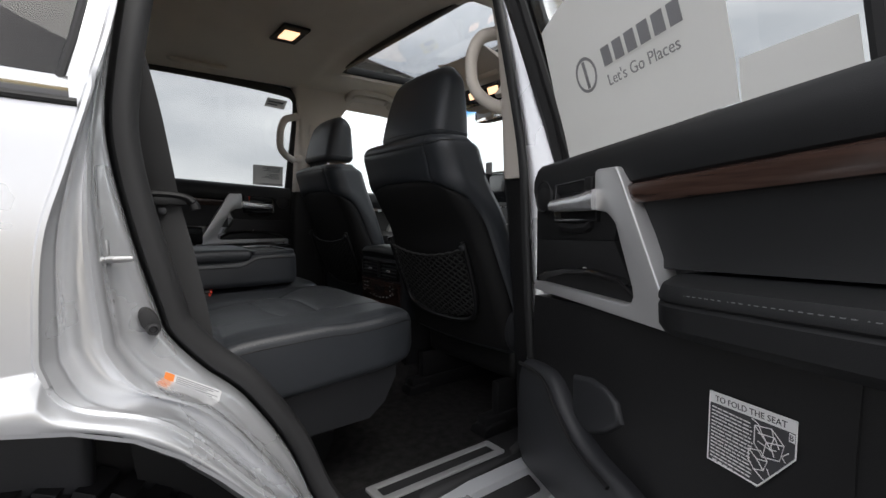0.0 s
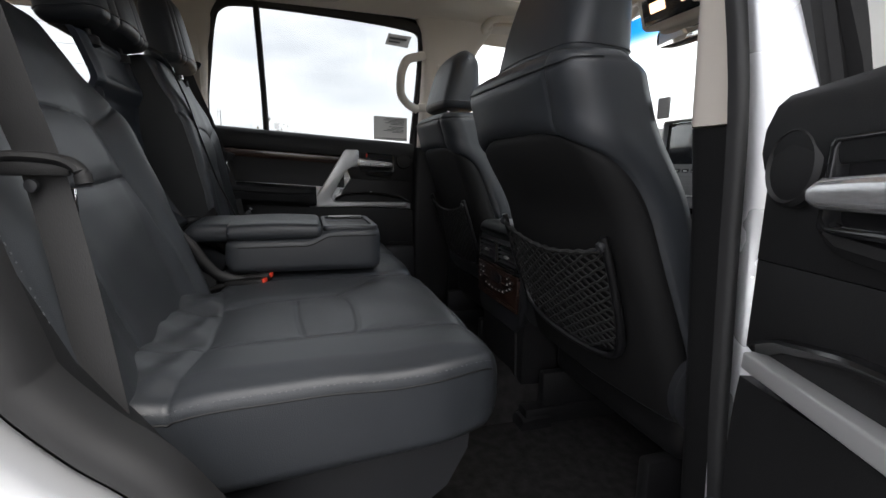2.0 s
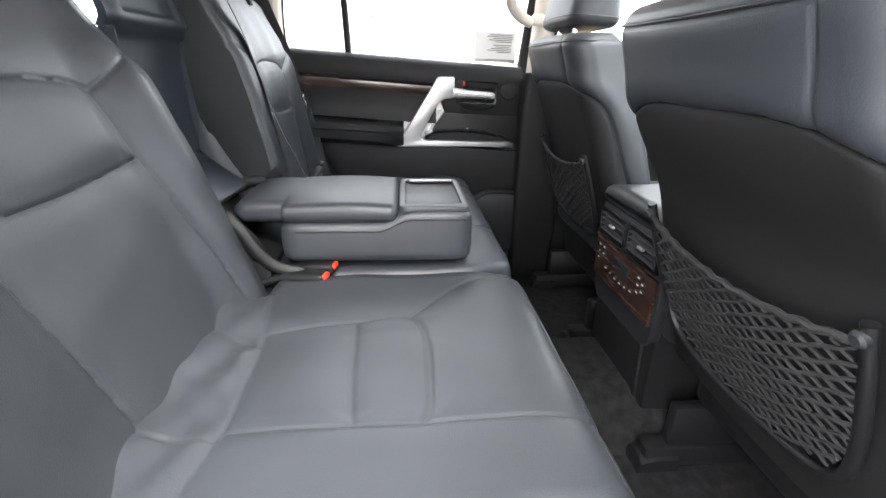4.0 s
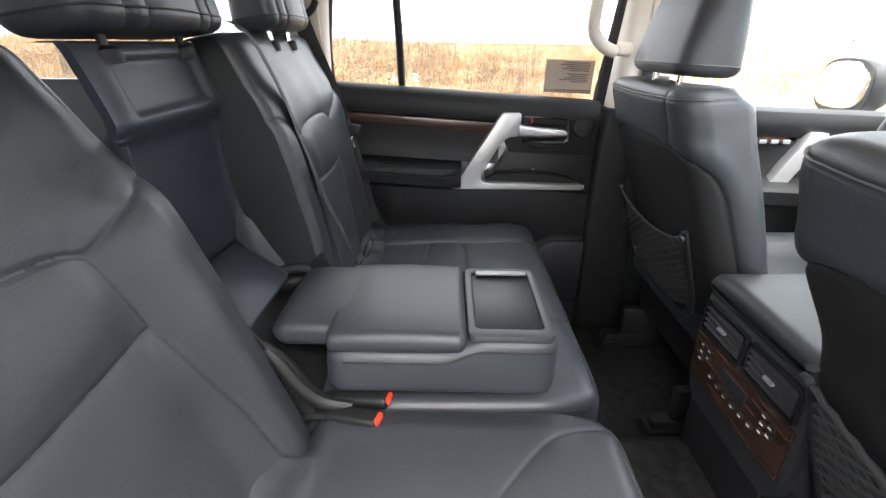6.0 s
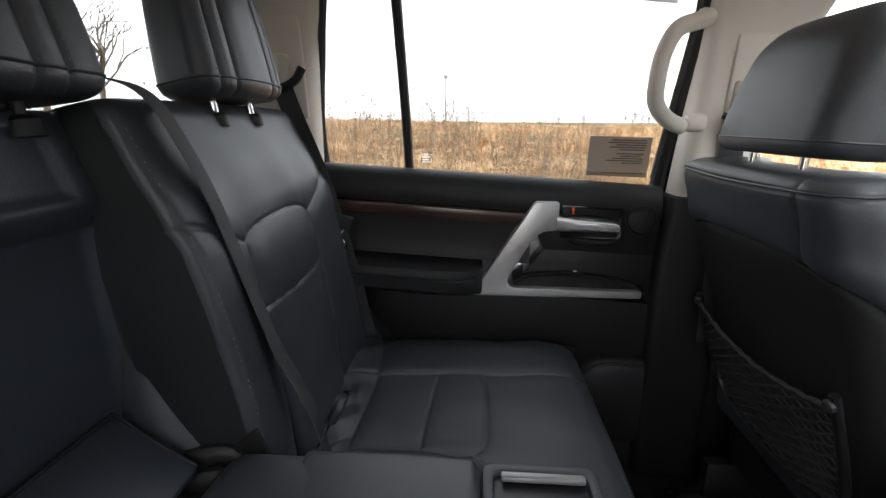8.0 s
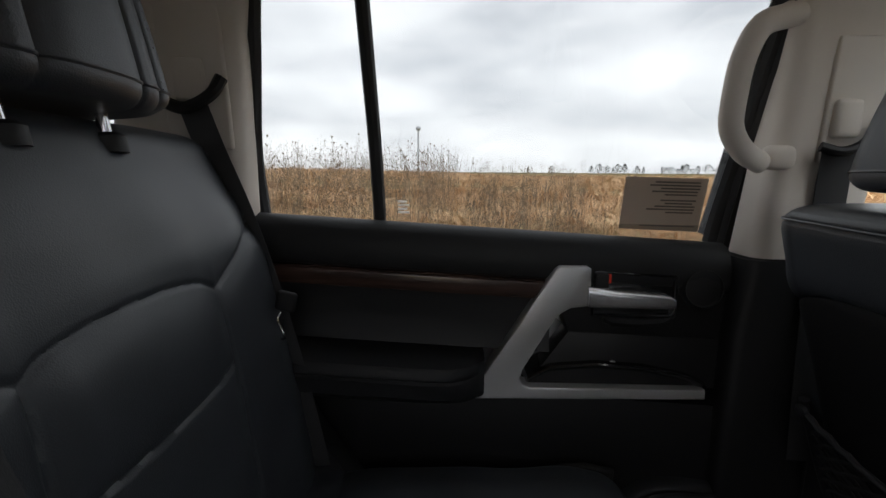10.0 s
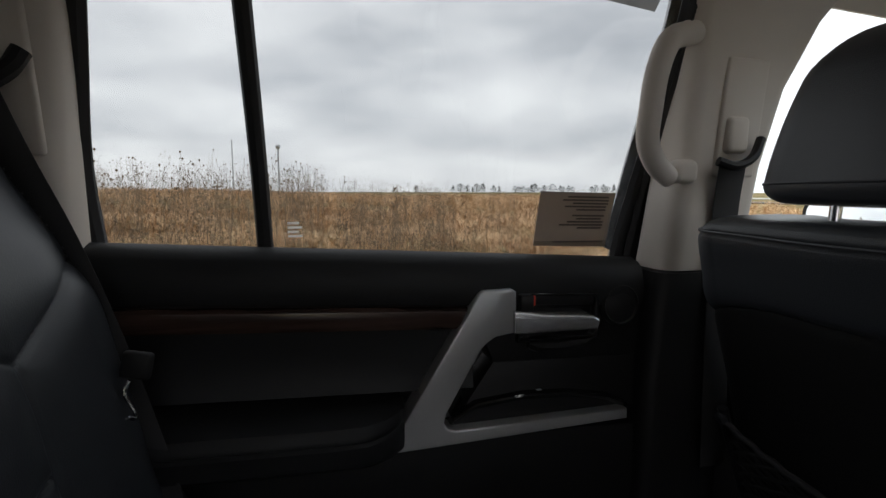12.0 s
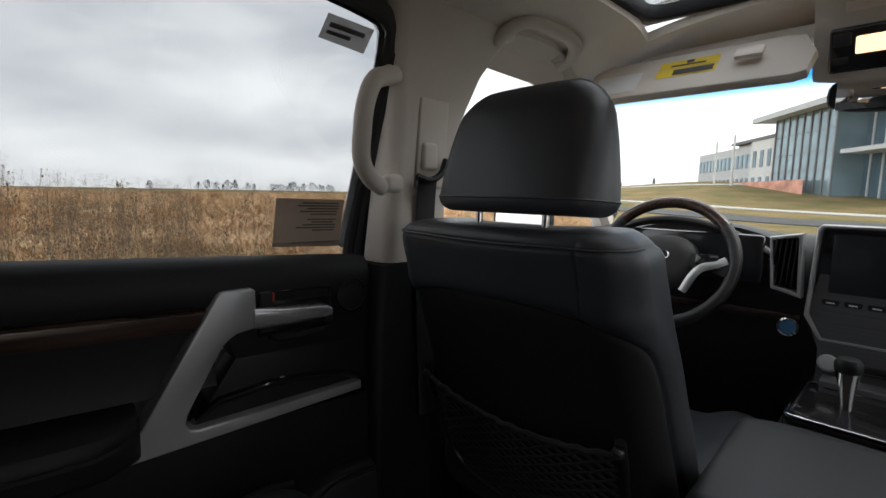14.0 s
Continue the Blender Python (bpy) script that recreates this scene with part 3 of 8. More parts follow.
part("rubber_edge", tube([(p.x + 0.001, p.y - 0.024, p.z) for p in edge_], 0.004, 8), RUBBER, qwin)

# black sealing strip round the opening
OPEN_TOP = [(0.69, 0.090, 1.732), (0.70, 0.14, 1.742), (0.708, 0.30, 1.745), (0.705, 0.55, 1.742), (0.712, 0.73, 1.725), (0.722, 0.775, 1.68)]
B_LINE = [(0.735, 0.785, 1.62), (0.775, 0.788, 1.45), (0.815, 0.790, 1.25), (0.825, 0.796, 1.05), (0.83, 0.806, 0.85), (0.835, 0.818, 0.68), (0.838, 0.79, 0.605), (0.845, 0.72, 0.578)]
LOOP = [Vector(p) for p in SEAL[::-1]] + curve(OPEN_TOP, 5)[1:] + curve(B_LINE, 5) + [Vector((0.86, 0.5, 0.570))]
centre = Vector((0.8, 0.42, 1.15))
def seal_ring(p, q):
    d = (q - p).normalized()
    inn = centre - p
    inn.x = 0
    inn = (inn - d * inn.dot(d)).normalized()
    out = Vector((1, 0, 0))
    k = 1.0 - 0.66 * sstep(p.y, 0.3, 0.7)
    return [p + inn * a * k + out * b * k for a, b in ((0.003, -0.006), (0.008, 0.008), (0.020, 0.012), (0.034, 0.006), (0.040, -0.012), (0.036, -0.045), (0.016, -0.05), (-0.002, -0.03))]
rings = [seal_ring(LOOP[i], LOOP[(i + 1) % len(LOOP)]) for i in range(len(LOOP))]
part("door_seal", loft(rings, True, False, True), RUBBER, body, "thick black rubber door seal", sharp=50)

# right B pillar: painted outside, trimmed inside
secs = []
for z, x0, x1, y0, y1 in ((0.52, 0.80, 0.905, 0.825, 0.98), (0.70, 0.80, 0.91, 0.822, 0.975), (0.95, 0.80, 0.91, 0.806, 0.965), (1.22, 0.79, 0.895, 0.797, 0.95), (1.45, 0.755, 0.85, 0.794, 0.935), (1.62, 0.72, 0.785, 0.792, 0.92), (1.75, 0.70, 0.74, 0.79, 0.91)):
    secs.append([(x0, y0, z), (x0 + 0.30 * (x1 - x0), y0 + 0.004, z), (x0 + 0.55 * (x1 - x0), y0 + 0.022, z), (x0 + 0.8 * (x1 - x0), y0 + 0.055, z), (x1, y0 + 0.09, z), (x1, y1, z), (x0, y1, z)])
part("centre_pillar", loft(secs), PAINT, body, "silver painted centre pillar", sharp=60)
part("pillar_trim_upper", post([(1.208, 0.70, 0.80, 0.818, 0.985), (1.40, 0.69, 0.775, 0.818, 0.992), (1.55, 0.675, 0.745, 0.815, 1.01), (1.66, 0.655, 0.72, 0.808, 1.05), (1.75, 0.63, 0.71, 0.79, 1.10)], 0.025), BEIGE, body, "beige upper pillar trim")
part("pillar_trim_lower", post([(0.50, 0.72, 0.80, 0.865, 0.985), (0.80, 0.715, 0.80, 0.850, 0.982), (1.10, 0.705, 0.798, 0.832, 0.982), (1.206, 0.698, 0.795, 0.824, 0.984)], 0.02), PLASTIC, body, "black lower pillar trim")
# side rail above the right doors, front pillar
part("roof_rail", loft([[(x + dx, y, z + dz) for dx, dz in ((0, -0.03), (0.035, -0.035), (0.055, 0.0), (0.03, 0.06), (-0.02, 0.08), (-0.05, 0.05))] for x, y, z in ((0.70, -1.7, 1.74), (0.72, 0.06, 1.76), (0.70, 0.3, 1.775), (0.70, 0.7, 1.765), (0.70, 1.1, 1.74), (0.715, 1.42, 1.69), (0.775, 1.68, 1.50), (0.83, 1.96, 1.26))]), PAINT, body, "silver roof side rail and windscreen pillar", sharp=60)
part("roof_rail", mirrored(loft([[(x + dx, y, z + dz) for dx, dz in ((0, -0.03), (0.035, -0.035), (0.055, 0.0), (0.03, 0.06), (-0.02, 0.08), (-0.05, 0.05))] for x, y, z in ((0.70, -1.7, 1.74), (0.72, 0.06, 1.76), (0.70, 0.3, 1.775), (0.70, 0.7, 1.765), (0.70, 1.1, 1.74), (0.715, 1.42, 1.69), (0.775, 1.68, 1.50), (0.83, 1.96, 1.26))])), PAINT, body, "silver roof side rail and windscreen pillar", sharp=60)
# left B pillar trims
part("pillar_trim_upper", post([(1.234, -0.80, -0.705, 0.808, 0.965), (1.40, -0.775, -0.69, 0.812, 0.975), (1.52, -0.745, -0.68, 0.812, 1.00), (1.62, -0.715, -0.665, 0.806, 1.04), (1.68, -0.70, -0.645, 0.79, 1.08), (1.755, -0.68, -0.60, 0.76, 1.13)], 0.028), BEIGE, body, "beige upper pillar trim")
part("pillar_trim_lower", post([(0.50, -0.80, -0.715, 0.79, 0.95), (0.80, -0.80, -0.712, 0.785, 0.95), (1.10, -0.80, -0.705, 0.785, 0.95), (1.232, -0.80, -0.70, 0.795, 0.96)], 0.02), PLASTIC, body, "black lower pillar trim")
part("centre_pillar", post([(0.52, -0.925, -0.805, 0.84, 0.95), (1.22, -0.915, -0.805, 0.84, 0.95), (1.45, -0.86, -0.78, 0.84, 0.94), (1.75, -0.74, -0.70, 0.84, 0.94)], 0.01), PAINT, body, "silver painted centre pillar")
# left and right rear (C) pillars
for s in (-1, 1):
    bm = post([(1.29, 0.70, 0.80, -0.20, 0.005), (1.42, 0.695, 0.78, -0.19, 0.012), (1.56, 0.68, 0.745, -0.17, 0.03), (1.66, 0.66, 0.715, -0.16, 0.06), (1.76, 0.61, 0.69, -0.20, 0.10)], 0.03)
    part("rear_pillar_trim", mirrored(bm) if s < 0 else bm, BEIGE, body, "beige rear pillar trim")
    bm = post([(0.50, 0.70, 0.80, -1.75, -0.01), (0.9, 0.70, 0.80, -1.75, -0.01), (1.20, 0.705, 0.80, -1.75, 0.0), (1.292, 0.735, 0.80, -1.75, 0.002)], 0.02)
    part("rear_side_trim", mirrored(bm) if s < 0 else bm, PLASTIC_GREY, body, "charcoal luggage space side trim")
    bm = post([(1.64, 0.64, 0.72, -1.75, -0.15), (1.70, 0.62, 0.71, -1.75, -0.12), (1.77, 0.58, 0.70, -1.75, -0.1)], 0.02)
    part("side_rail_trim", mirrored(bm) if s < 0 else bm, BEIGE, body, "beige trim over the side window")
    bm = post([(0.52, 0.78, 0.93, -1.80, -1.55), (1.25, 0.76, 0.92, -1.80, -1.5), (1.75, 0.60, 0.72, -1.75, -1.45)], 0.03)
    part("rear_corner_pillar", mirrored(bm) if s < 0 else bm, BEIGE, body)
# left body side, quarter window and outer skin
bm = post([(0.45, -0.97, -0.80, -1.8, -0.06), (0.95, -0.975, -0.80, -1.8, -0.02), (1.23, -0.96, -0.80, -1.8, 0.0)], 0.03)
part("quarter_panel", bm, PAINT, body, "silver quarter panel")
lq = thing("quarter_window", "dark privacy glass of the rear side window", "window", (-0.95, -0.7, 1.24), kind="structure")
g = part("pane", sheet([[(-(side_x(z) - 0.17), y, z) for y in (-0.15, -0.6, -1.1, -1.55)] for z in (1.25, 1.40, 1.55, 1.70)], 0.004, (1, 0, 0)), GLASS_DARK, lq)
g.visible_shadow = False
for k in range(6):
    zk = 1.36 + 0.055 * k
    part("aerial_line", tube([(-(side_x(zk) - 0.178), y, zk) for y in (-0.16, -0.5, -0.9, -1.4)], 0.0006, 5), GREY_INK, lq)
# tailgate with its window
tail = thing("tailgate", "rear tailgate with dark glass over a beige trim", "tailgate", (0, -1.78, 0.6), kind="structure")
part("lower_panel", box(0, -1.80, 0.90, 1.56, 0.06, 0.74, 0.02), PLASTIC_GREY, tail)
part("upper_panel", box(0, -1.74, 1.74, 1.3, 0.10, 0.10, 0.02), BEIGE, tail)
g = part("pane", sheet([[(x, y, z) for x in (-0.74, -0.3, 0.3, 0.74)] for y, z in ((-1.82, 1.27), (-1.79, 1.5), (-1.72, 1.70))], 0.004, (0, 1, 0)), GLASS_DARK, tail)
g.visible_shadow = False

# sills
sill = thing("door_sill", "black door sill with a satin step plate", "sill", (0.83, 0.5, 0.5), kind="structure")
part("sill_cover", loft([[(x, y, z) for x, z in ((0.735, 0.49), (0.745, 0.57), (0.765, 0.594), (0.84, 0.594), (0.862, 0.58), (0.868, 0.545), (0.86, 0.49))] for y in (0.22, 0.5, 0.78, 0.92)], True), PLASTIC, sill, "black moulded sill cover")
part("step_plate", ring_frame(rect(0.776, 0.836, 0.395, 0.712, 0.006), rect(0.792, 0.820, 0.412, 0.695, 0.003), "z", 0.592, 0.599, 0.0015), SATIN, sill, "satin metal step plate")
part("plate_insert", box(0.806, 0.553, 0.595, 0.026, 0.28, 0.005, 0.001), RUBBER, sill)
part("lower_sill", loft([[(x, y, z) for x, z in ((0.86, 0.585), (0.885, 0.575), (0.90, 0.545), (0.935, 0.53), (0.945, 0.50), (0.94, 0.42), (0.86, 0.42))] for y in (0.28, 0.6, 1.0, 1.9)], True), PAINT, sill, "silver painted sill")
part("sill_strip", box(0.905, 0.64, 0.551, 0.04, 0.18, 0.012, 0.004, m=Matrix.Rotation(radians(25), 4, "Y")), RUBBER, sill, "black rubber strip")
solo("door_sill", loft([[(x, y, z) for x, z in ((-0.735, 0.49), (-0.745, 0.57), (-0.765, 0.60), (-0.86, 0.60), (-0.94, 0.54), (-0.94, 0.42))] for y in (0.0, 0.8, 2.0)], True), PLASTIC, "black door sill", "sill", (-0.83, 0.5, 0.5), "structure")
solo("running_board", joined([box(1.03, 0.75, 0.43, 0.20, 2.1, 0.05, 0.02)]), RUBBER, "black running board below the doors", "running board", (1.03, 0.75, 0.40), "structure")

# front bulkhead, right front door and wing inside (plain closure)
solo("bulkhead", box(0, 2.12, 0.85, 1.6, 0.06, 0.76, 0.01), PLASTIC, "black front bulkhead", "wall", (0, 2.12, 0.5), "structure")

# ---- rear doors ----
def belt(y):
    return 1.292 - 0.058 * y


def card(profile, ys):
    rings = []
    for y in ys:
        front = [(x, y, belt(y) - d) for x, d in profile]
        rings.append(front + [(-0.80, y, belt(y) - profile[-1][1]), (-0.80, y, belt(y) - profile[0][1])])
    return loft(rings)


def bars(rows, origin, ux, uz, depth, ink, parent, name="print"):
    """Unreadable print as plain bars: rows of x, z, width, height in metres from the origin."""
    o, ux, uz = Vector(origin), Vector(ux), Vector(uz)
    n = ux.cross(uz).normalized()
    bms = []
    for x, z, w, h in rows:
        bm = bmesh.new()
        c = [o + ux * a + uz * b + n * depth for a, b in ((x, z), (x + w, z), (x + w, z + h), (x, z + h))]
        bm.faces.new([bm.verts.new(p) for p in c])
        bms.append(bm)
    return part(name, joined(bms), ink, parent)


def plate_quad(pts):
    b_ = bmesh.new()
    b_.faces.new([b_.verts.new(p) for p in pts])
    return b_


def bezel(side):
    """The satin trim: a leaning upright with a foot that runs forward."""
    lo_y, in_y = (0.362, 0.448) if side < 0 else (0.374, 0.458)
    out = [(lo_y, 0.986), (0.500, 1.211), (0.507, 1.216), (0.552, 1.216), (0.558, 1.212), (0.559, 1.150), (0.527, 1.146), (0.514, 1.138), (0.503, 1.128), (in_y + 0.003, 1.036), (in_y, 1.022), (in_y + 0.005, 1.012), (in_y + 0.017, 1.008), (0.761, 1.005), (0.762, 0.988)]
    return prism(out, "x", -0.722, -0.762, 0.0035, 3)


def rear_door(side):
    """A rear door in closed position on the left; side +1 makes the right one."""
    s = -1 if side < 0 else 1
    fix = (lambda b: b) if side < 0 else mirrored
    hinge = (-0.828 if side < 0 else 0.828, 0.871, 0.45)
    door = thing("rear_door", "closed rear door with black leather card and wood strip" if side < 0 else "open rear door with black leather card and wood strip", "car door", hinge, kind="")
    ys = [0.0, 0.03, 0.10, 0.2, 0.3, 0.36, 0.40, 0.48, 0.56, 0.64, 0.72, 0.76, 0.79]
    part("upper_pad", fix(card([(-0.785, 0.0), (-0.770, -0.004), (-0.752, 0.002), (-0.742, 0.012), (-0.734, 0.034), (-0.733, 0.055), (-0.737, 0.070), (-0.745, 0.076)], [0.0, 0.01, 0.2, 0.5, 0.77, 0.785, 0.79])), VINYL, door, "padded black top of the door card")
    part("wood_strip", fix(loft([[(x, y, belt(y) - d) for x, d in ((-0.75, 0.073), (-0.736, 0.0745), (-0.730, 0.079), (-0.728, 0.096), (-0.733, 0.1050), (-0.75, 0.1065))] for y in (0.015, 0.1, 0.3, 0.49)])), WOOD, door, "polished dark wood strip")
    # leather field with the arm rest below it, up to the satin trim
    field = [(-0.745, 0.098), (-0.7475, 0.12), (-0.749, 0.15), (-0.748, 0.185), (-0.742, 0.200)]
    part("leather_field", fix(loft([[(x, y, belt(y) - d) for x, d in field] + [(-0.80, y, belt(y) - 0.20), (-0.80, y, belt(y) - 0.098)] for y in (0.012, 0.2, 0.36, 0.50)])), VINYL, door, "black vinyl door field")
    rest = []
    for y, out in ((0.010, 0.0), (0.022, 0.55), (0.05, 0.9), (0.10, 1.0), (0.2, 1.0), (0.29, 1.0), (0.33, 0.95), (0.358, 0.74), (0.376, 0.46), (0.388, 0.22)):
        z = belt(y)
        d0 = 0.075 * out
        rest.append([(-0.80, y, z - 0.205), (-0.742, y, z - 0.205), (-0.735 + d0 * 0.55, y, z - 0.209), (-0.735 + d0 * 0.9, y, z - 0.213), (-0.735 + d0, y, z - 0.224), (-0.735 + d0, y, z - 0.230), (-0.737 + d0 * 0.98, y, z - 0.233), (-0.735 + d0, y, z - 0.237), (-0.735 + d0 * 0.96, y, z - 0.262), (-0.735 + d0 * 0.78, y, z - 0.274), (-0.735 + d0 * 0.5, y, z - 0.279), (-0.80, y, z - 0.279)])
    part("arm_rest", fix(loft(rest)), VINYL, door, "stitched black leather arm rest")
    line = [(-0.662, y, belt(y) - 0.2215) for y in (0.10, 0.2, 0.28, 0.305)]
    if side > 0:
        part("stitching", fix(stitches(curve(line, 4), 0.008, 0.0045)), THREAD, door)
    # satin trim, release handle and its recess
    bz = part("handle_trim", fix(bezel(side)), SATIN, door, "satin silver pull handle trim", sharp=45)
    part("recess_panel", fix(joined([prism([(0.50, 1.215), (0.79, 1.20), (0.79, 1.09), (0.53, 1.10), (0.515, 1.14)], "x", -0.741, -0.79, 0.002), prism([(0.53, 1.10), (0.79, 1.09), (0.79, 1.0), (0.46, 1.0)], "x", -0.7415, -0.79, 0.002)])), PLASTIC, door, "black plastic round the door handle")
    part("handle_pocket", fix(ring_frame([(0.566, 1.208), (0.700, 1.201), (0.704, 1.196), (0.706, 1.132), (0.700, 1.126), (0.566, 1.130)], [(0.570, 1.203), (0.694, 1.196), (0.697, 1.192), (0.699, 1.140), (0.694, 1.134), (0.570, 1.136)], "x", -0.731, -0.75, 0.003)), GLOSS, door)
    part("pocket_floor", fix(prism([(0.566, 1.205), (0.702, 1.198), (0.702, 1.130), (0.566, 1.133)], "x", -0.7385, -0.76, 0)), GLOSS, door, "gloss black handle pocket")
    hd = part("release_handle", fix(loft([[(-0.727 + 0.014 * b, y, z0 + h) for b, h in ((-0.8, 0.0), (0.75, 0.0), (0.95, 0.003), (1, 0.006), (1, 0.014 * k), (0.92, 0.0175 * k), (0.7, 0.0195 * k), (-0.8, 0.0195 * k))] for y, z0, k in ((0.553, 1.150, 1.75), (0.57, 1.149, 1.7), (0.60, 1.149, 1.4), (0.65, 1.148, 1.25), (0.685, 1.1475, 1.15), (0.694, 1.150, 0.7))])), BRIGHT, door, "silver inner release handle", sharp=50)
    part("lock_knob", fix(box(-0.728, 0.576, 1.193, 0.016, 0.022, 0.026, 0.004)), PLASTIC, hd)
    part("lock_mark", fix(box(-0.732, 0.5905, 1.195, 0.006, 0.006, 0.016, 0.002)), RED, hd, "red lock mark")
    part("lower_grip", fix(loft([[(-0.742 + 0.012 * math.cos(radians(a)), y, z + 0.010 * math.sin(radians(a))) for a in range(0, 360, 45)] for y, z in ((0.585, 1.128), (0.60, 1.120), (0.64, 1.117), (0.68, 1.120), (0.695, 1.128))])), PLASTIC, hd)
    part("window_switch_panel", fix(loft([[(x, y, z) for x, z in ((-0.79, z1 - 0.05), (-0.735, z1 - 0.028), (-0.728, z1 - 0.020), (-0.73, z1 - 0.017), (-0.79, z1 - 0.012))] for y, z1 in ((0.462, 1.040), (0.50, 1.060), (0.58, 1.066), (0.66, 1.060), (0.73, 1.046), (0.765, 1.030))])), GLOSS, door, "gloss black window switch panel")
    part("window_switch", fix(box(-0.743, 0.608, 1.046, 0.010, 0.009, 0.005, 0.0015, m=Matrix.Rotation(radians(-12 * 1), 4, "Y"))), SATIN, door)
    part("tweeter", fix(lathe([(0.035, -0.004), (0.035, 0.006), (0.031, 0.010), (0.0285, 0.007), (0.022, 0.0085), (0.001, 0.0105)], (-0.741, 0.747, 1.178), (1, 0, 0.05), 28)), PLASTIC, door, "small round speaker cover")
    # lower card
    low = [(-0.737, 0.276), (-0.735, 0.30), (-0.733, 0.36), (-0.737, 0.43), (-0.742, 0.55), (-0.748, 0.66), (-0.76, 0.70)]
    part("lower_card", fix(loft([[(x, y, belt(y) - d) for x, d in low] + [(-0.80, y, belt(y) - 0.70), (-0.80, y, belt(y) - 0.276)] for y in (0.17, 0.3, 0.4, 0.6, 0.785)])), PLASTIC, door, "black plastic lower door card")
    edge = curve([(0.005, 1.02), (0.04, 0.985), (0.09, 0.94), (0.15, 0.86), (0.19, 0.74), (0.22, 0.62)], 4)
    ring = [(p[0], p[1]) for p in [(q.x, q.y) for q in edge]]
    part("lower_card_rear", fix(prism(ring + [(0.24, 0.60), (0.24, 1.012), (0.005, 1.022)], "x", -0.737, -0.80, 0.004)), PLASTIC, door)
    # the bulging pocket with its speaker grille at the hinge end
    pk = []
    for y, h, o in ((0.20, 0.03, 0.0), (0.25, 0.05, 0.35), (0.36, 0.085, 0.7), (0.46, 0.11, 0.9), (0.53, 0.122, 1.0), (0.57, 0.135, 1.0), (0.60, 0.155, 1.0), (0.63, 0.180, 1.0), (0.66, 0.206, 1.0), (0.69, 0.217, 1.0), (0.74, 0.216, 1.0), (0.785, 0.21, 0.95)):
        z0 = 0.60
        x1 = -0.738 + 0.040 * o
        pk.append([(-0.745, y, z0), (x1 - 0.012, y, z0 + 0.005), (x1, y, z0 + 0.03 + 0.1 * h), (x1, y, z0 + 0.55 * h + 0.02), (x1 - 0.003, y, z0 + 0.86 * h + 0.02), (x1 - 0.010, y, z0 + 0.96 * h + 0.022), (x1 - 0.022, y, z0 + h + 0.022), (-0.745, y, z0 + h + 0.018)])
    part("door_pocket", fix(loft(pk)), PLASTIC_GREY, door, "bulging lower pocket with speaker", sharp=50)
    scoop = [(0.622, 0.850), (0.57, 0.862), (0.53, 0.860), (0.497, 0.846), (0.486, 0.815), (0.52, 0.785), (0.57, 0.762), (0.618, 0.775)]
    part("pocket_scoop", fix(prism(scoop, "x", -0.7265, -0.75, 0.009, 4)), PLASTIC_GREY, door, "moulded bulge above the pocket")
    rib = curve([(-0.6975, 0.47, 0.728), (-0.6975, 0.56, 0.745), (-0.6975, 0.625, 0.785), (-0.6975, 0.66, 0.818), (-0.6975, 0.70, 0.830), (-0.700, 0.78, 0.826)], 5)
    part("pocket_rib", fix(tube(rib, 0.004, 6)), PLASTIC, door)
    # window frame, glass and divider
    def wx(z):
        return -0.822 + 0.150 * max(0.0, (z - 1.25) / 0.40) ** 1.05
    frame_line = [(0.808, 1.24), (0.812, 1.40), (0.813, 1.55), (0.808, 1.64), (0.79, 1.672), (0.74, 1.688), (0.55, 1.703), (0.30, 1.712), (0.14, 1.710), (0.08, 1.695), (0.045, 1.65), (0.012, 1.50), (-0.010, 1.38), (-0.016, 1.27)]
    pts = [(wx(p.y) - 0.008, p.x, p.y) for p in curve([(a, b, 0) for a, b in frame_line], 4)]
    fr = part("window_frame", fix(tube(pts, 0.011, 8, wide=0.020, up=(1, 0, 0))), RUBBER, door, "black window frame")
    outp = [(wx(b) - 0.045, a + (0.018 if a > 0.4 else -0.018), b + 0.015) for a, b in frame_line]
    part("outer_frame", fix(tube([(p.x, p.y, p.z) for p in curve(outp, 4)], 0.020, 8, wide=0.026, up=(1, 0, 0))), GLOSS, fr, "gloss black outer window frame")
    gl = []
    for z in (1.235, 1.32, 1.42, 1.52, 1.60, 1.66, 1.705):
        y0 = -0.016 if z < 1.4 else -0.016 + 0.06 * sstep(z, 1.38, 1.70)
        gl.append([(wx(z) - 0.012, y, z) for y in (y0, 0.2, 0.4, 0.6, 0.818)])
    pane_ob = part("pane", fix(sheet(gl, 0.004, (-1, 0, 0))), GLASS_DARK, door, "tinted privacy glass")
    pane_ob.visible_shadow = False
    dv = [(wx(1.28) + 0.008, 0.206, 1.265), (wx(1.40) + 0.006, 0.205, 1.40), (wx(1.55) + 0.004, 0.202, 1.55), (wx(1.71), 0.198, 1.712)]
    part("window_divider", fix(tube(curve(dv, 4), 0.010, 8, wide=0.011, up=(1, 0, 0))), RUBBER, door, "black upright window divider")
    # upright of the frame at the hinge side
    part("frame_post", fix(loft([[(wx(z) + dx, y, z) for dx, y in ((0.004, 0.806), (0.010, 0.814), (0.002, 0.820), (0.010, 0.828), (0.004, 0.850), (-0.03, 0.858), (-0.055, 0.848), (-0.055, 0.836))] for z in (1.225, 1.35, 1.50, 1.62, 1.70)])), RUBBER, door, "black ribbed window frame upright", sharp=25)
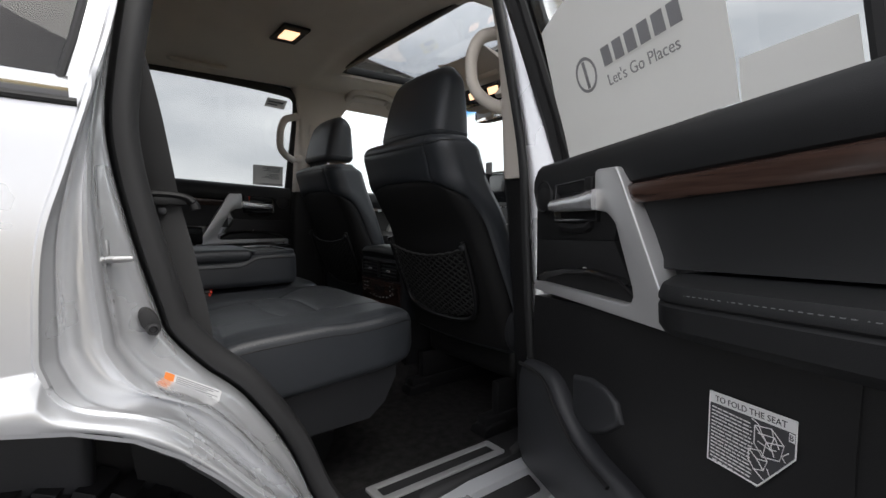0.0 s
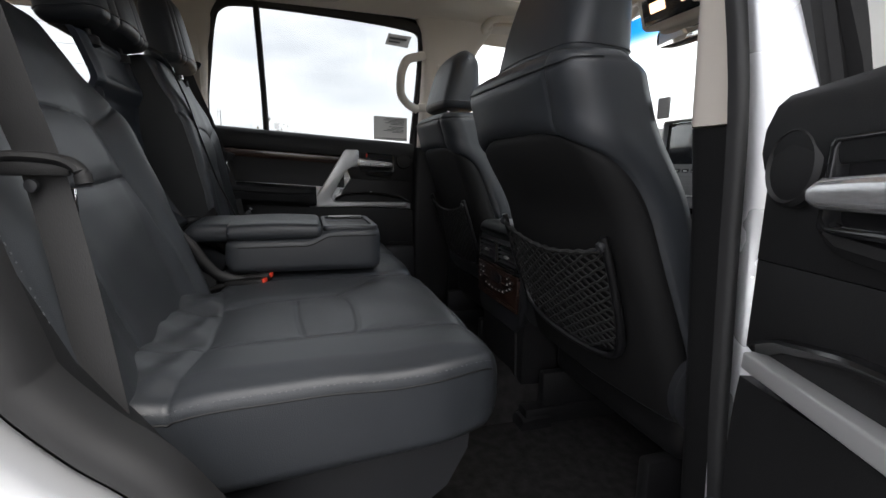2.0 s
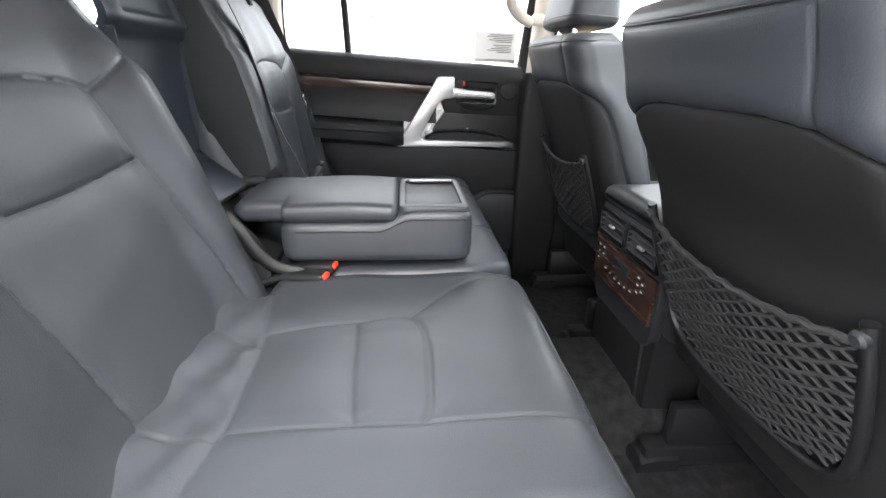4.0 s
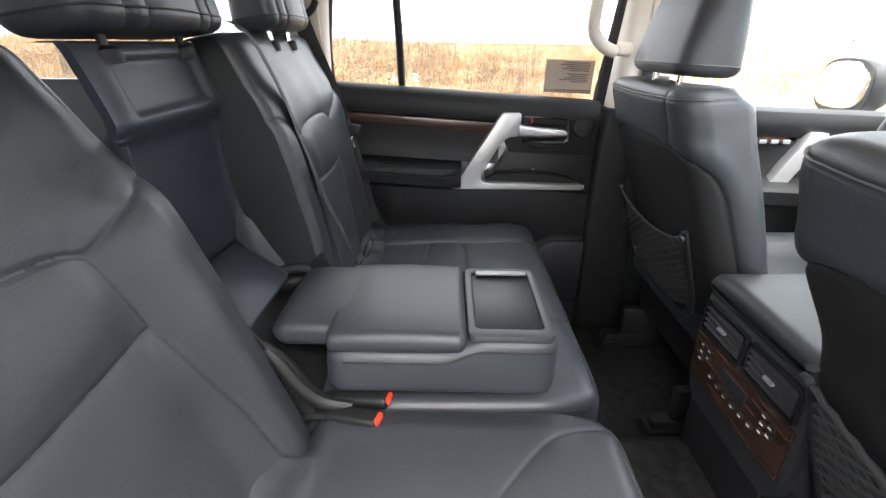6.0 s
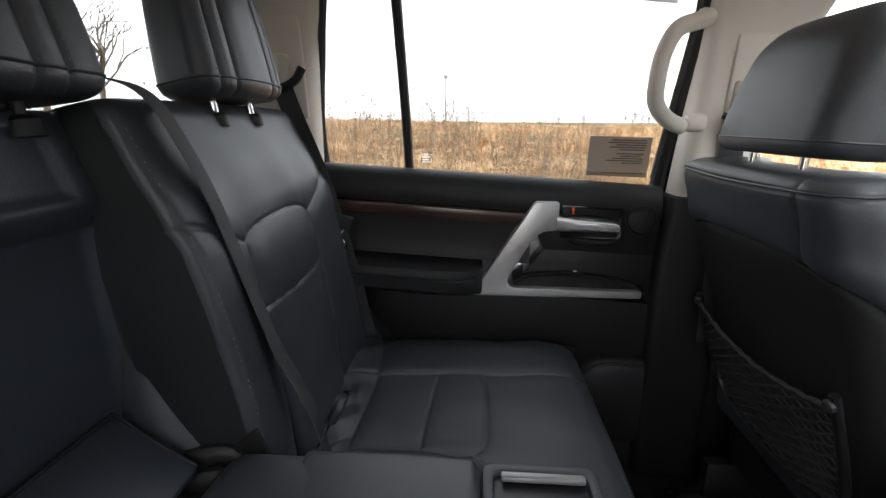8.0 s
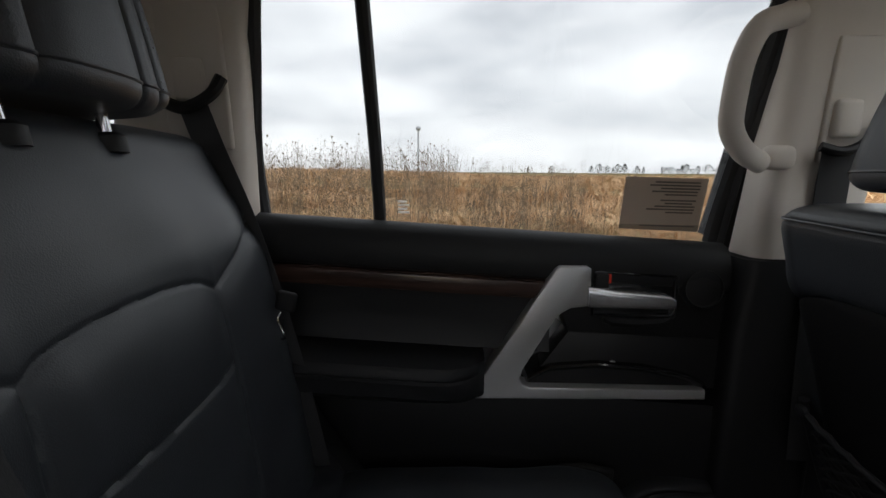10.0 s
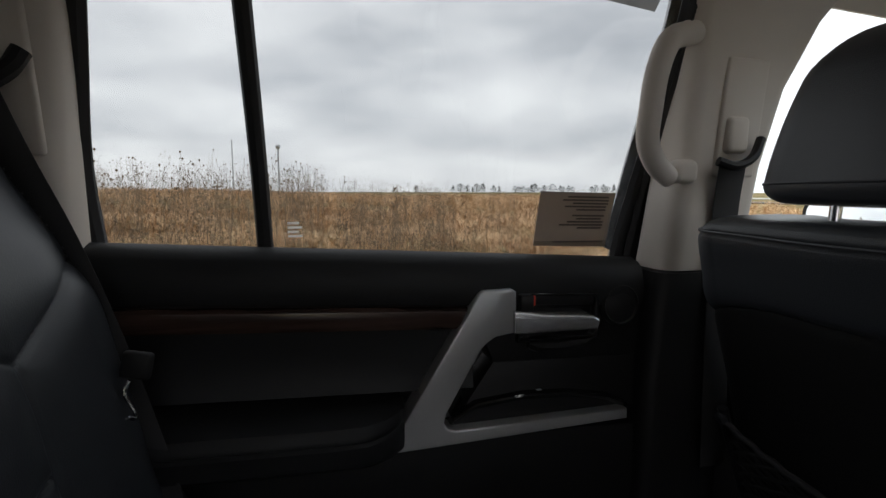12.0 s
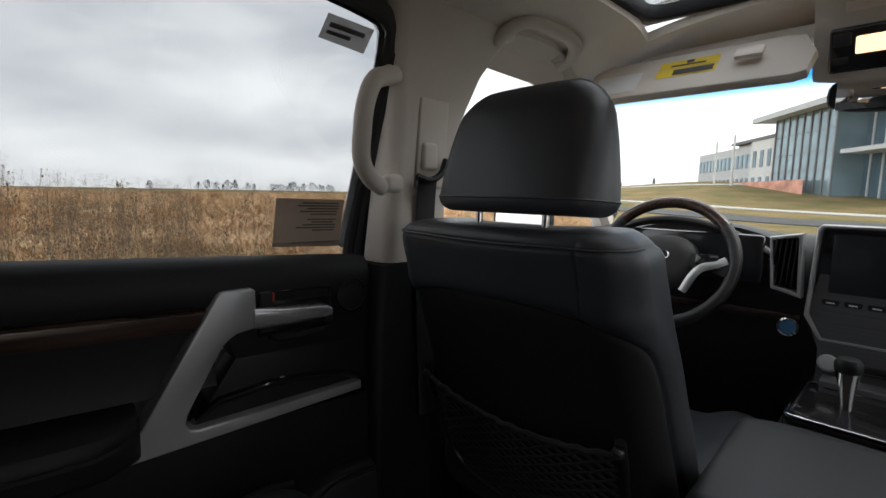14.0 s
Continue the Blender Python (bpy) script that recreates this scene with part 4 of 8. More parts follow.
    # outer skin
    part("outer_skin", fix(loft([[(-0.80, y, 1.20), (-0.96, y, 1.22), (-0.985, y, 1.0), (-0.98, y, 0.62), (-0.93, y, 0.50), (-0.80, y, 0.52)] for y in (0.02, 0.4, 0.86)])), PAINT, door, "silver outer door skin")
    part("front_edge", fix(prism([(-0.80, 0.55), (-0.92, 0.55), (-0.93, 1.20), (-0.80, 1.23)], "y", 0.79, 0.86, 0.01)), PAINT, door)
    # stickers on the glass
    def film(name, pts2, ink_rows, ink, label):
        bm = bmesh.new()
        (ya, za), (yb, zb), (yc, zc), (yd, zd) = pts2
        vs = [bm.verts.new((wx(z) - 0.009, y, z)) for y, z in pts2]
        bm.faces.new(vs)
        st = part(name, fix(bm), LABEL_CLEAR, door, label)
        rows_ = []
        for a, b, w, h in ink_rows:
            q = []
            for u, v in ((a, b), (a + w, b), (a + w, b + h), (a, b + h)):
                y = ya + (yb - ya) * u + (yd - ya) * v
                z = za + (zb - za) * u + (zd - za) * v
                q.append((wx(z) - 0.0075, y, z))
            b_ = bmesh.new()
            b_.faces.new([b_.verts.new(p) for p in q])
            rows_.append(b_)
        part("print", fix(joined(rows_)), ink, st)
        return st
    if side < 0:
        marks = []
        for k in range(4):
            zk = 1.292 + 0.0065 * k
            marks.append(plate_quad([(wx(zk) - 0.0085, 0.236, zk), (wx(zk) - 0.0085, 0.256 - 0.004 * (k % 2), zk), (wx(zk) - 0.0085, 0.256 - 0.004 * (k % 2), zk + 0.003), (wx(zk) - 0.0085, 0.236, zk + 0.003)]))
        part("etched_mark", joined(marks), PAPER, pane_ob)
        rnd = random.Random(4)
        rows_ = [(0.06 + 0.35 * rnd.random() * (k % 3 == 0), 0.10 + 0.055 * k, 0, 0.02) for k in range(6)]
        lines = []
        for k, (a, w) in enumerate(((0.36, 0.55), (0.30, 0.62), (0.44, 0.48), (0.34, 0.56), (0.50, 0.4), (0.46, 0.44), (0.52, 0.34), (0.40, 0.5), (0.30, 0.6), (0.55, 0.34))):
            lines.append((a, 0.07 + 0.058 * k + (0.05 if k > 4 else 0), w, 0.030))
        lines.append((0.25, 0.91, 0.7, 0.03))
        film("window_notice", [(0.629, 1.360), (0.771, 1.357), (0.778, 1.261), (0.634, 1.267)], lines, DARK_INK, "grey translucent notice sticker")
        film("window_label", [(0.671, 1.658), (0.762, 1.654), (0.750, 1.614), (0.660, 1.621)], [(0.1, 0.30, 0.75, 0.2), (0.1, 0.62, 0.5, 0.16)], DARK_INK, "small grey window label")
    return door, hinge


left_door, _ = rear_door(-1)
right_door, hinge = rear_door(1)
OPEN = 69.5
right_door.matrix_basis = Matrix.Translation((hinge[0], hinge[1], hinge[2] - 0.022)) @ Matrix.Rotation(radians(OPEN), 4, "Z")

# ---- seats ----
def tilt_frame(x, y, z, lean):
    """Local x across, t to the front (+y), v up along a back that leans rearwards by lean degrees."""
    c, s = math.cos(radians(lean)), math.sin(radians(lean))
    return Matrix(((1, 0, 0, x), (0, c, -s, y), (0, s, c, z), (0, 0, 0, 1)))


def headrest(parent, x, y, z, lean, w, h, th, crown=0.75, posts=0.062, gap=0.022, tall_post=0.05, seam=0.55, wedge=0.25, ahead=0.0, flip=False, top=0.05, rr=0.042, taper=0.0, post_mat=None):
    """A stuffed head restraint on two bright posts. z: its underside; flip: its finely shaped face looks to the rear."""
    m = tilt_frame(x, y, z, lean)
    mm = m @ Matrix.Diagonal((-1, -1, 1, 1)) if flip else m
    sx = seam * w
    field = seam_field([[(s * q, 0.0), (s * q * 0.98, h * 0.5), (s * q * 0.9, h)] for s in (-1, 1) for q in (sx, sx * 0.62)]) if seam < 1 else (lambda xs, v: 0.0 * xs)

    def shape(v):
        k = v / h
        ww = w * (1 - (1 - crown) * k ** 2.2)
        fore, aft = th * (1 - 0.18 * k), -th * (1 - wedge * k ** 1.3)
        return (ww, -aft, -fore, 0, -ahead) if flip else (ww, fore, aft, 0, ahead)

    def relief(xs, v):
        return field(xs, v) - 0.016 * (xs / w) ** 2 - 0.010 * (v / h) ** 3
    bm, vs, rings = padded(h, shape, mm, relief, 64, 50, (0.022, top), rr, taper=taper)
    hr = part("headrest", bm, LEATHER, parent, "black leather headrest", sharp=60)
    k = min(range(len(vs)), key=lambda i: abs(vs[i] - 0.020))
    part("piping", tube(rings[k], 0.0018, 6, True), LEATHER, hr)
    if seam < 1:
        for s in (-1, 1):
            line = []
            for i, v in enumerate(vs):
                if 0.02 < v < h - top * 0.6:
                    fore = [p for p in rings[i][:65]]
                    line.append(min(fore, key=lambda p: abs((m.inverted() @ p).x - s * (sx * (1 - 0.1 * (v / h) ** 2) + 0.006))))
            part("stitching", stitches(line, lift=(0, 0.0004, 0)), THREAD, hr, "pale stitching on the headrest")
    for s in (-1, 1):
        a, b = m @ Vector((s * posts, 0, -tall_post)), m @ Vector((s * posts, 0, 0.02))
        part("headrest_post", tube([a, a.lerp(b, 0.5), b], 0.0058, 12), post_mat or CHROME, hr, "" if post_mat else "chrome headrest post")
        c = m @ Vector((s * posts, 0, -gap - 0.004))
        part("post_collar", lathe([(0.017, -0.012), (0.017, 0.003), (0.013, 0.007), (0.008, 0.008)], c, m.to_3x3() @ Vector((0, 0, 1)), 16), PLASTIC, hr)
    return hr


def belt_buckle(x, y, z, yaw, lean, parent=None):
    bk = thing("belt_buckle", "black seat belt buckle with a red release button", "belt buckle", (x, y, z), group="rear belt buckles")
    m = Matrix.Translation((x, y, z)) @ Matrix.Rotation(radians(yaw), 4, "Z") @ Matrix.Rotation(radians(lean), 4, "Y")
    part("buckle_body", moved(box(0, 0, 0, 0.085, 0.030, 0.020, 0.007, 3), m), PLASTIC, bk)
    part("release_button", moved(box(0.0415, 0, 0.003, 0.010, 0.021, 0.010, 0.003), m), RED, bk, "red release button")
    part("stalk", moved(tube(curve([(-0.04, 0, 0), (-0.07, 0, -0.006), (-0.11, 0, -0.025)], 4), 0.008, 8, wide=0.014), m), PLASTIC, bk)
    return bk


# rear bench: two outer seats, the middle one with its arm rest down
def flat(pts, n=6):
    return [(p.x, p.y) for p in curve([(a, b, 0) for a, b in pts], n)]


def rear_back(side):
    L, w = (0.565, 0.285) if side > 0 else (0.550, 0.277)
    x = 0.419 if side > 0 else -0.402
    lean = 21.0 if side > 0 else 11.7
    seat = thing("rear_seat", "black leather rear seat with stitched bolsters", "seat", (x, 0.35, 0.50), group="rear seats")
    m = tilt_frame(x, 0.074 if side > 0 else 0.076, 0.875, lean)
    if side < 0:
        m = Matrix.Translation((x, 0, 0)) @ Matrix.Rotation(radians(2.4), 4, "Z") @ Matrix.Translation((-x, 0, 0)) @ m
    off, puff = 0.055, 1.0 if side > 0 else 0.42
    # i: the seat's inboard side, o: its outboard one
    i = -side
    ip, op, low, hi = 0.152, 0.115, 0.247 if side > 0 else 0.259, 0.357 if side > 0 else 0.373
    panel_top = flat([(i * ip, hi - 0.018), (i * (ip - 0.03), hi - 0.006), (i * 0.05, hi), (-i * 0.03, hi - 0.002), (-i * (op - 0.03), hi - 0.010), (-i * op, hi - 0.024)])
    lines = [panel_top,
             flat([(i * ip, hi - 0.018), (i * 0.215, hi + 0.008), (i * 0.262, hi + 0.028), (i * 0.31, hi + 0.036)]),
             flat([(-i * op, hi - 0.024), (-i * 0.18, hi + 0.004), (-i * 0.235, hi + 0.030), (-i * 0.30, hi + 0.048)]),
             flat([(i * ip, hi - 0.018), (i * 0.158, 0.29), (i * 0.163, 0.245), (i * 0.176, 0.173), (i * 0.195, 0.078), (i * 0.205, 0.0)]),
             flat([(-i * op, hi - 0.024), (-i * 0.114, 0.24), (-i * 0.106, 0.177), (-i * 0.091, 0.062), (-i * 0.085, 0.0)]),
             flat([(i * 0.163, low), (i * 0.05, low - 0.009), (-i * 0.05, low - 0.011), (-i * 0.113, low - 0.004)])]
    field = seam_field(lines)

    def shape(v):
        k = v / L
        return w - 0.006 * sstep(k, 0.75, 1.0), 0.045 + 0.008 * math.sin(k * math.pi), -0.085 + 0.02 * k, 0, -0.018 * sstep(k, 0.78, 1.0)

    def relief(xs, v):
        a = np.where(xs * i > 0, (np.abs(xs) - ip) / (w - ip), (np.abs(xs) - op) / (w - op))
        up = 1 - sstep(v, hi - 0.02, hi + 0.10)
        out = 0.027 * puff * nstep(a, -0.15, 0.65) * up - 0.010 * puff * nstep(a, 0.6, 1.0)
        out = out + 0.006 * np.exp(-((v - (hi + low) / 2) / 0.05) ** 2) * (1 - nstep(a, -0.3, 0.05))
        out = out + 0.0012 * np.sin(xs * 31 + v * 17) * np.sin(v * 43 - xs * 13 + side)
        return field(xs, v) + out - 0.010 * (xs / w) ** 2 * sstep(v, hi, hi + 0.1)
    bm, vs, rings = padded(L + off, lambda v: shape(v - off), m @ Matrix.Translation((0, 0, -off)), lambda xs, v: relief(xs, v - off), 170, 175, (0.02, 0.028), 0.017)
    vs = [v - off for v in vs]
    bk = part("backrest", bm, LEATHER, seat, "black leather backrest with horizontal seams", sharp=70)
    for e, k in ((-1, 0), (1, 170)):
        line = [rings[j][k + (2 if e > 0 else -2)] + m.to_3x3() @ Vector((0.0006 * e, 0.0010, 0)) for j, v in enumerate(vs) if (0.165 if e == i else 0.04) < v < L - 0.012]
        if not (side > 0 and e == i):
            part("stitching", stitches(line), THREAD, bk, "pale stitching along the bolster")
        edge = [rings[j][k + (6 if e > 0 else -6)] for j, v in enumerate(vs) if 0.03 < v < L - 0.02]
        part("edge_seam", tube(edge, 0.0011, 5), LEATHER, bk)
    # dark vinyl on the flanks
    for e in (-1, 1):
        js = [j for j, v in enumerate(vs) if 0.012 < v < L - 0.006]
        cols = range(176, 181) if e > 0 else range(-10, -5)
        skin = [[rings[j][c] + Vector((e * 0.0016, 0, 0)) for c in cols] + [rings[j][c] - Vector((e * 0.004, 0, 0)) for c in list(cols)[::-1]] for j in js]
        part("flank", loft(skin), VINYL_FLANK, bk, "matt black vinyl flank")
    # plastic end of the inner flank, beside the buckle
    foot = [m @ Vector((i * (w + 0.002), t, v)) for t, v in ((-0.05, 0.03), (0.062, 0.03), (0.066, 0.10), (0.058, 0.155), (0.040, 0.145), (-0.03, 0.09))]
    part("flank_cover", loft([foot, [p + Vector((i * 0.006, 0, 0)) for p in foot]]), PLASTIC, seat)
    top = m @ Vector((0, -0.03, L + 0.012))
    headrest(seat, x + (0.0 if side > 0 else 0.014), top.y if side > 0 else -0.010, top.z if side > 0 else 1.418, lean - 4, 0.130, 0.20, 0.066 if side > 0 else 0.054, 0.88, 0.055, seam=0.72, top=0.045, rr=0.026, taper=0.22)
    return seat


def rear_cushion(x0, x1, seat, side):
    """Cushion from the back (v = 0) to the knee, with its sewn panels."""
    L, y0 = 0.555, 0.050
    xc, w = (x0 + x1) / 2, (x1 - x0) / 2
    m = Matrix(((1, 0, 0, xc), (0, 0, 1, y0), (0, 1, 0, 0.818), (0, 0, 0, 1)))
    i = -side
    inn, out, back, mid, fore = (0.312, 0.520, 0.190, 0.322, 0.416) if side > 0 else (0.280, 0.508, 0.168, 0.292, 0.392)
    P = lambda ax, y: (side * ax - xc, y - y0)
    end = abs(x1) if side > 0 else abs(x0)
    lines = [flat([P(inn - 0.10, back - 0.015), P(inn, back), P((inn + out) / 2, back + 0.006), P(out, back + 0.008), P(end, back - 0.01)]),
             flat([P(inn + 0.010, back), P(inn - 0.002, mid), P(inn - 0.014, fore - 0.05), P(inn - 0.010, fore - 0.02)]),
             flat([P(inn - 0.010, fore - 0.02), P(inn + 0.012, fore - 0.004), P(inn + 0.06, fore + 0.002), P(out - 0.06, fore + 0.002), P(out - 0.012, fore - 0.003), P(out + 0.004, fore - 0.012)]),
             flat([P(out + 0.004, fore - 0.012), P(out, mid), P(out - 0.003, back + 0.008)]),
             flat([P(inn - 0.002, mid - 0.004), P((inn + out) / 2, mid), P(out, mid + 0.010)]),
             flat([P(inn - 0.010, fore - 0.02), P(inn - 0.066, fore + 0.023), P(inn - 0.132, fore + 0.088), P(inn - 0.15, fore + 0.168), P(inn - 0.152, 0.61)]),
             flat([P(out + 0.004, fore - 0.012), P(out, fore + 0.034), P(out, fore + 0.10), P(out + 0.004, 0.61)]),
             flat([P(inn - 0.022, 0.085), P(inn + 0.012, 0.14), P(inn + 0.042, back + 0.002)]),
             flat([P(out - 0.02, 0.085), P(out, 0.13), P(out + 0.008, back + 0.006)]),
             flat([P(inn - 0.155, 0.075), P(inn - 0.12, 0.12), P(inn - 0.10, back - 0.014)])]
    field = seam_field(lines, deep=0.0026, valley=0.0026, reach=0.018)

    def relief(xs, v):
        x = (xs + xc) * side
        hump = 0.016 * math.sin(min(1, max(0.0, v - 0.055) / 0.50) * math.pi) + 0.012 * sstep(v, 0.355, 0.495) + 0.020 * (1 - sstep(v, 0.02, 0.105))
        edge = np.clip(np.abs(xs) / w, 0, 1)
        o = hump - 0.012 * nstep(edge, 0.8, 1.0)
        o = o - 0.006 * nstep(x, inn - 0.02, inn + 0.03) * (1 - nstep(x, out - 0.03, out + 0.02)) * sstep(fore - y0 - v, -0.02, 0.05)
        rear = 1 - sstep(v, back - y0 - 0.02, back - y0 + 0.01)
        o = o + rear * (0.004 * np.sin(x * 60 + v * 30) * np.sin(v * 70 - x * 21) + 0.004)
        # the buckle well beside the arm rest
        well = (1 - nstep(x, inn - 0.13, inn - 0.09)) * (1 - sstep(v, 0.075, 0.13)) if side > 0 else 0.0
        o = o - 0.045 * well
        return field(xs, v) + o + 0.0016 * np.sin(xs * 23 + v * 11 + side) * np.sin(v * 29 - xs * 17)
    def shape(v):
        k = v / L
        return w - 0.02 * sstep(k, 0.8, 1.0), 0.068, -0.080 + 0.045 * k, 0, 0
    nf = 190 if side > 0 else 240
    bm, vs, rings = padded(L, shape, m, relief, nf, 150, (0.02, 0.040), 0.022)
    cu = part("seat_cushion", bm, LEATHER, seat, "black leather cushion with seamed panels", sharp=70)
    for e in (-1, 1):
        js = [j for j, v in enumerate(vs) if 0.03 < v < L - 0.02]
        at = lambda j, q: rings[j][nf + q] if e > 0 else rings[j][-q]
        part("edge_seam", tube([at(j, 6) for j in js], 0.0013, 5), PLASTIC, cu)
        if e == side:
            part("stitching", stitches([at(j, 4) + Vector((0.0008 * e, 0, 0.0006)) for j in js], gap=0.008), THREAD, cu, "pale stitching along the cushion edge")
    k = min(range(len(vs)), key=lambda q: abs(vs[q] - (L - 0.012)))
    part("knee_seam", tube([p + Vector((0, 0, 0.0004)) for p in rings[k][4:(190 if side > 0 else 240) - 3]], 0.0013, 5), LEATHER, cu)
    return cu


right_rear = rear_back(1)
left_rear = rear_back(-1)
rear_cushion(0.118, 0.668, right_rear, 1)
rear_cushion(-0.690, 0.112, left_rear, -1)
for seat, xa, xb in ((right_rear, 0.15, 0.62), (left_rear, -0.64, 0.08)):
    base = loft([[(x, y, z) for y, z in ((0.13, 0.65), (0.49, 0.655), (0.530, 0.685), (0.560, 0.74), (0.565, 0.795), (0.13, 0.760))] for x in (xa, xa + 0.02, (xa + xb) / 2, xb - 0.02, xb)])
    part("seat_base", base, PLASTIC_GREY, seat, "charcoal plastic seat base")
    part("base_skirt", loft([[(x, y, z) for y, z in ((0.20, 0.50), (0.44, 0.50), (0.465, 0.55), (0.48, 0.67), (0.20, 0.67))] for x in (xa + 0.10, xa + 0.11, xb - 0.16, xb - 0.15)]), PLASTIC, seat)

# middle seat: recess, its back panel and the lowered arm rest
mid = thing("middle_seat", "middle rear seat with its arm rest folded down", "seat", (0, 0.30, 0.62), group="rear seats")
# back of the recess: a leaning upper plate with a shallow framed field, and a smooth lower panel
prof_ = [(p.x, p.y) for p in curve([(-0.085, 1.396, 0), (-0.062, 1.398, 0), (-0.054, 1.392, 0), (-0.045, 1.370, 0), (-0.036, 1.345, 0), (-0.027, 1.318, 0), (-0.026, 1.304, 0), (-0.034, 1.290, 0), (-0.044, 1.275, 0), (-0.046, 1.24, 0), (-0.044, 1.18, 0), (-0.040, 1.10, 0), (-0.036, 1.03, 0)], 6)]
rows = []
for y, z in prof_:
    row = []
    for q in range(57):
        x = -0.136 + 0.272 * q / 56
        inside_ = sstep(min(0.100 - abs(x), z - 1.312, 1.384 - z), 0.0, 0.010)
        side_ = sstep(abs(x), 0.108, 0.136)
        row.append((x, y - 0.007 * inside_ - 0.006 * side_ * (z > 1.29) + 0.012 * side_ * (z < 1.28), z))
    rows.append(row)
part("recess_panel", sheet(rows, 0.012, (0, -1, 0)), LEATHER_FINE, mid, "black panel with a raised rim behind the arm rest", sharp=60)
for s in (-1, 1):
    wing = []
    for z, y, wd in ((0.945, 0.100, 0.012), (0.965, 0.075, 0.020), (0.995, 0.048, 0.030), (1.03, 0.026, 0.034), (1.07, 0.008, 0.028), (1.13, -0.010, 0.016), (1.20, -0.020, 0.008), (1.28, -0.024, 0.005)):
        xo = s * 0.138
        wing.append([Vector(p) for p in ((xo, -0.06, z), (xo, y, z + 0.008), (xo - s * wd * 0.35, y + 0.001, z + 0.006), (xo - s * wd * 0.7, y - 0.008, z), (xo - s * wd, y - 0.024, z - 0.006), (xo - s * wd * 1.1, -0.06, z - 0.01))])
    part("recess_cheek", loft(wing), LEATHER, mid, "curved cheek beside the recess")
part("recess_floor", sheet([[(x, y, z) for x in (-0.135, 0, 0.13)] for y, z in ((-0.075, 1.045), (-0.02, 1.030), (0.030, 0.980), (0.062, 0.955), (0.10, 0.935), (0.15, 0.905))], -0.03), VINYL, mid, "black recess floor")
flap = bmesh.new()
fa = [(-0.088, -0.030, 1.076), (0.088, -0.030, 1.076), (0.094, 0.058, 1.010), (-0.094, 0.058, 1.006)]
lo_, hi_ = [flap.verts.new(Vector(p) + Vector((0, -0.010, -0.014))) for p in fa], [flap.verts.new(p) for p in fa]
flap.faces.new(hi_)
flap.faces.new(lo_[::-1])
for q in range(4):
    flap.faces.new((lo_[q], lo_[(q + 1) % 4], hi_[(q + 1) % 4], hi_[q]))
bmesh.ops.bevel(flap, geom=flap.edges[:], offset=0.005, segments=3, profile=0.5, affect="EDGES")
part("recess_flap", flap, LEATHER_FINE, mid, "leather flap over the hinge")
part("flap_piping", tube([(0.094, 0.055, 1.012), (0.09, 0.0, 1.052), (0.087, -0.028, 1.077), (-0.087, -0.028, 1.077), (-0.09, 0.0, 1.050), (-0.094, 0.055, 1.008)], 0.002, 6), VINYL, mid)
for s in (-1, 1):
    hinge_pts = [(s * 0.112, 0.030, 1.000), (s * 0.122, 0.072, 1.004), (s * 0.128, 0.105, 0.978), (s * 0.130, 0.130, 0.940), (s * 0.128, 0.160, 0.908), (s * 0.124, 0.205, 0.893)]
    part("hinge_cover", tube(curve(hinge_pts, 5), 0.012, 10, wide=0.010), PLASTIC, mid, "black hinge cover of the arm rest")
    part("hinge_cover", tube(curve([(a * 0.86, b + 0.006, c - 0.020) for a, b, c in hinge_pts], 5), 0.013, 10, wide=0.010), PLASTIC, mid)
hr = headrest(mid, 0.0, -0.058, 1.405, 8, 0.160, 0.17, 0.062, 0.92, 0.085, seam=0.62, rr=0.028, post_mat=PLASTIC_GREY, tall_post=0.03, gap=0.016, top=0.04)

arm = thing("arm_rest", "folded-down black leather centre arm rest with tray", "arm rest", (0, 0.3, 0.87))
ax0, ax1 = -0.128, 0.112
def arm_body():
    rings = []
    ys = [0.165, 0.170, 0.185, 0.20, 0.23, 0.27, 0.30, 0.33, 0.355, 0.375, 0.40, 0.43, 0.46, 0.488, 0.502, 0.511, 0.514]
    for y in ys:
        zt = 0.985 + 0.022 * sstep(y, 0.34, 0.40)
        e = 0.022
        ins = 0.0
        if y < 0.165 + e:
            d = y - 0.165
            ins = e - math.sqrt(max(0, e * e - (e - d) ** 2))
        if y > 0.514 - e:
            d = 0.514 - y
            ins = e - math.sqrt(max(0, e * e - (e - d) ** 2))
        x0, x1, z0, z1 = ax0 + ins, ax1 - ins, 0.905 + ins * 0.6, zt - ins * 0.6
        rr = 0.02
        ring = []
        for cx, cz, a0 in ((x1 - rr, z1 - rr, 0), (x0 + rr, z1 - rr, 90), (x0 + rr, z0 + rr, 180), (x1 - rr, z0 + rr, 270)):
            ring += [(cx + rr * math.cos(radians(a0 + 15 * i)), y, cz + rr * math.sin(radians(a0 + 15 * i))) for i in range(7)]
        rings.append(ring)
    return loft(rings)
ab = part("arm_body", arm_body(), LEATHER, arm, "black leather arm rest body", sharp=60)
lidm = Matrix(((1, 0, 0, -0.007), (0, 0, 1, 0.172), (0, 1, 0, 1.0), (0, 0, 0, 1)))
part("lid", cushion(spread(0, 0.205, 18, (0.005, 0.200), 0.02, 5), 0.205, lambda v: (0.1215, 0.020 + 0.004 * math.sin(v / 0.205 * math.pi), -0.018, 0, 0, (lambda f_: -0.004 * f_ ** 4), (lambda f_: 0.0)), lidm, spread(-1, 1, 14), (0.006, 0.012), 0.016), LEATHER, arm, "padded leather lid", sharp=60)
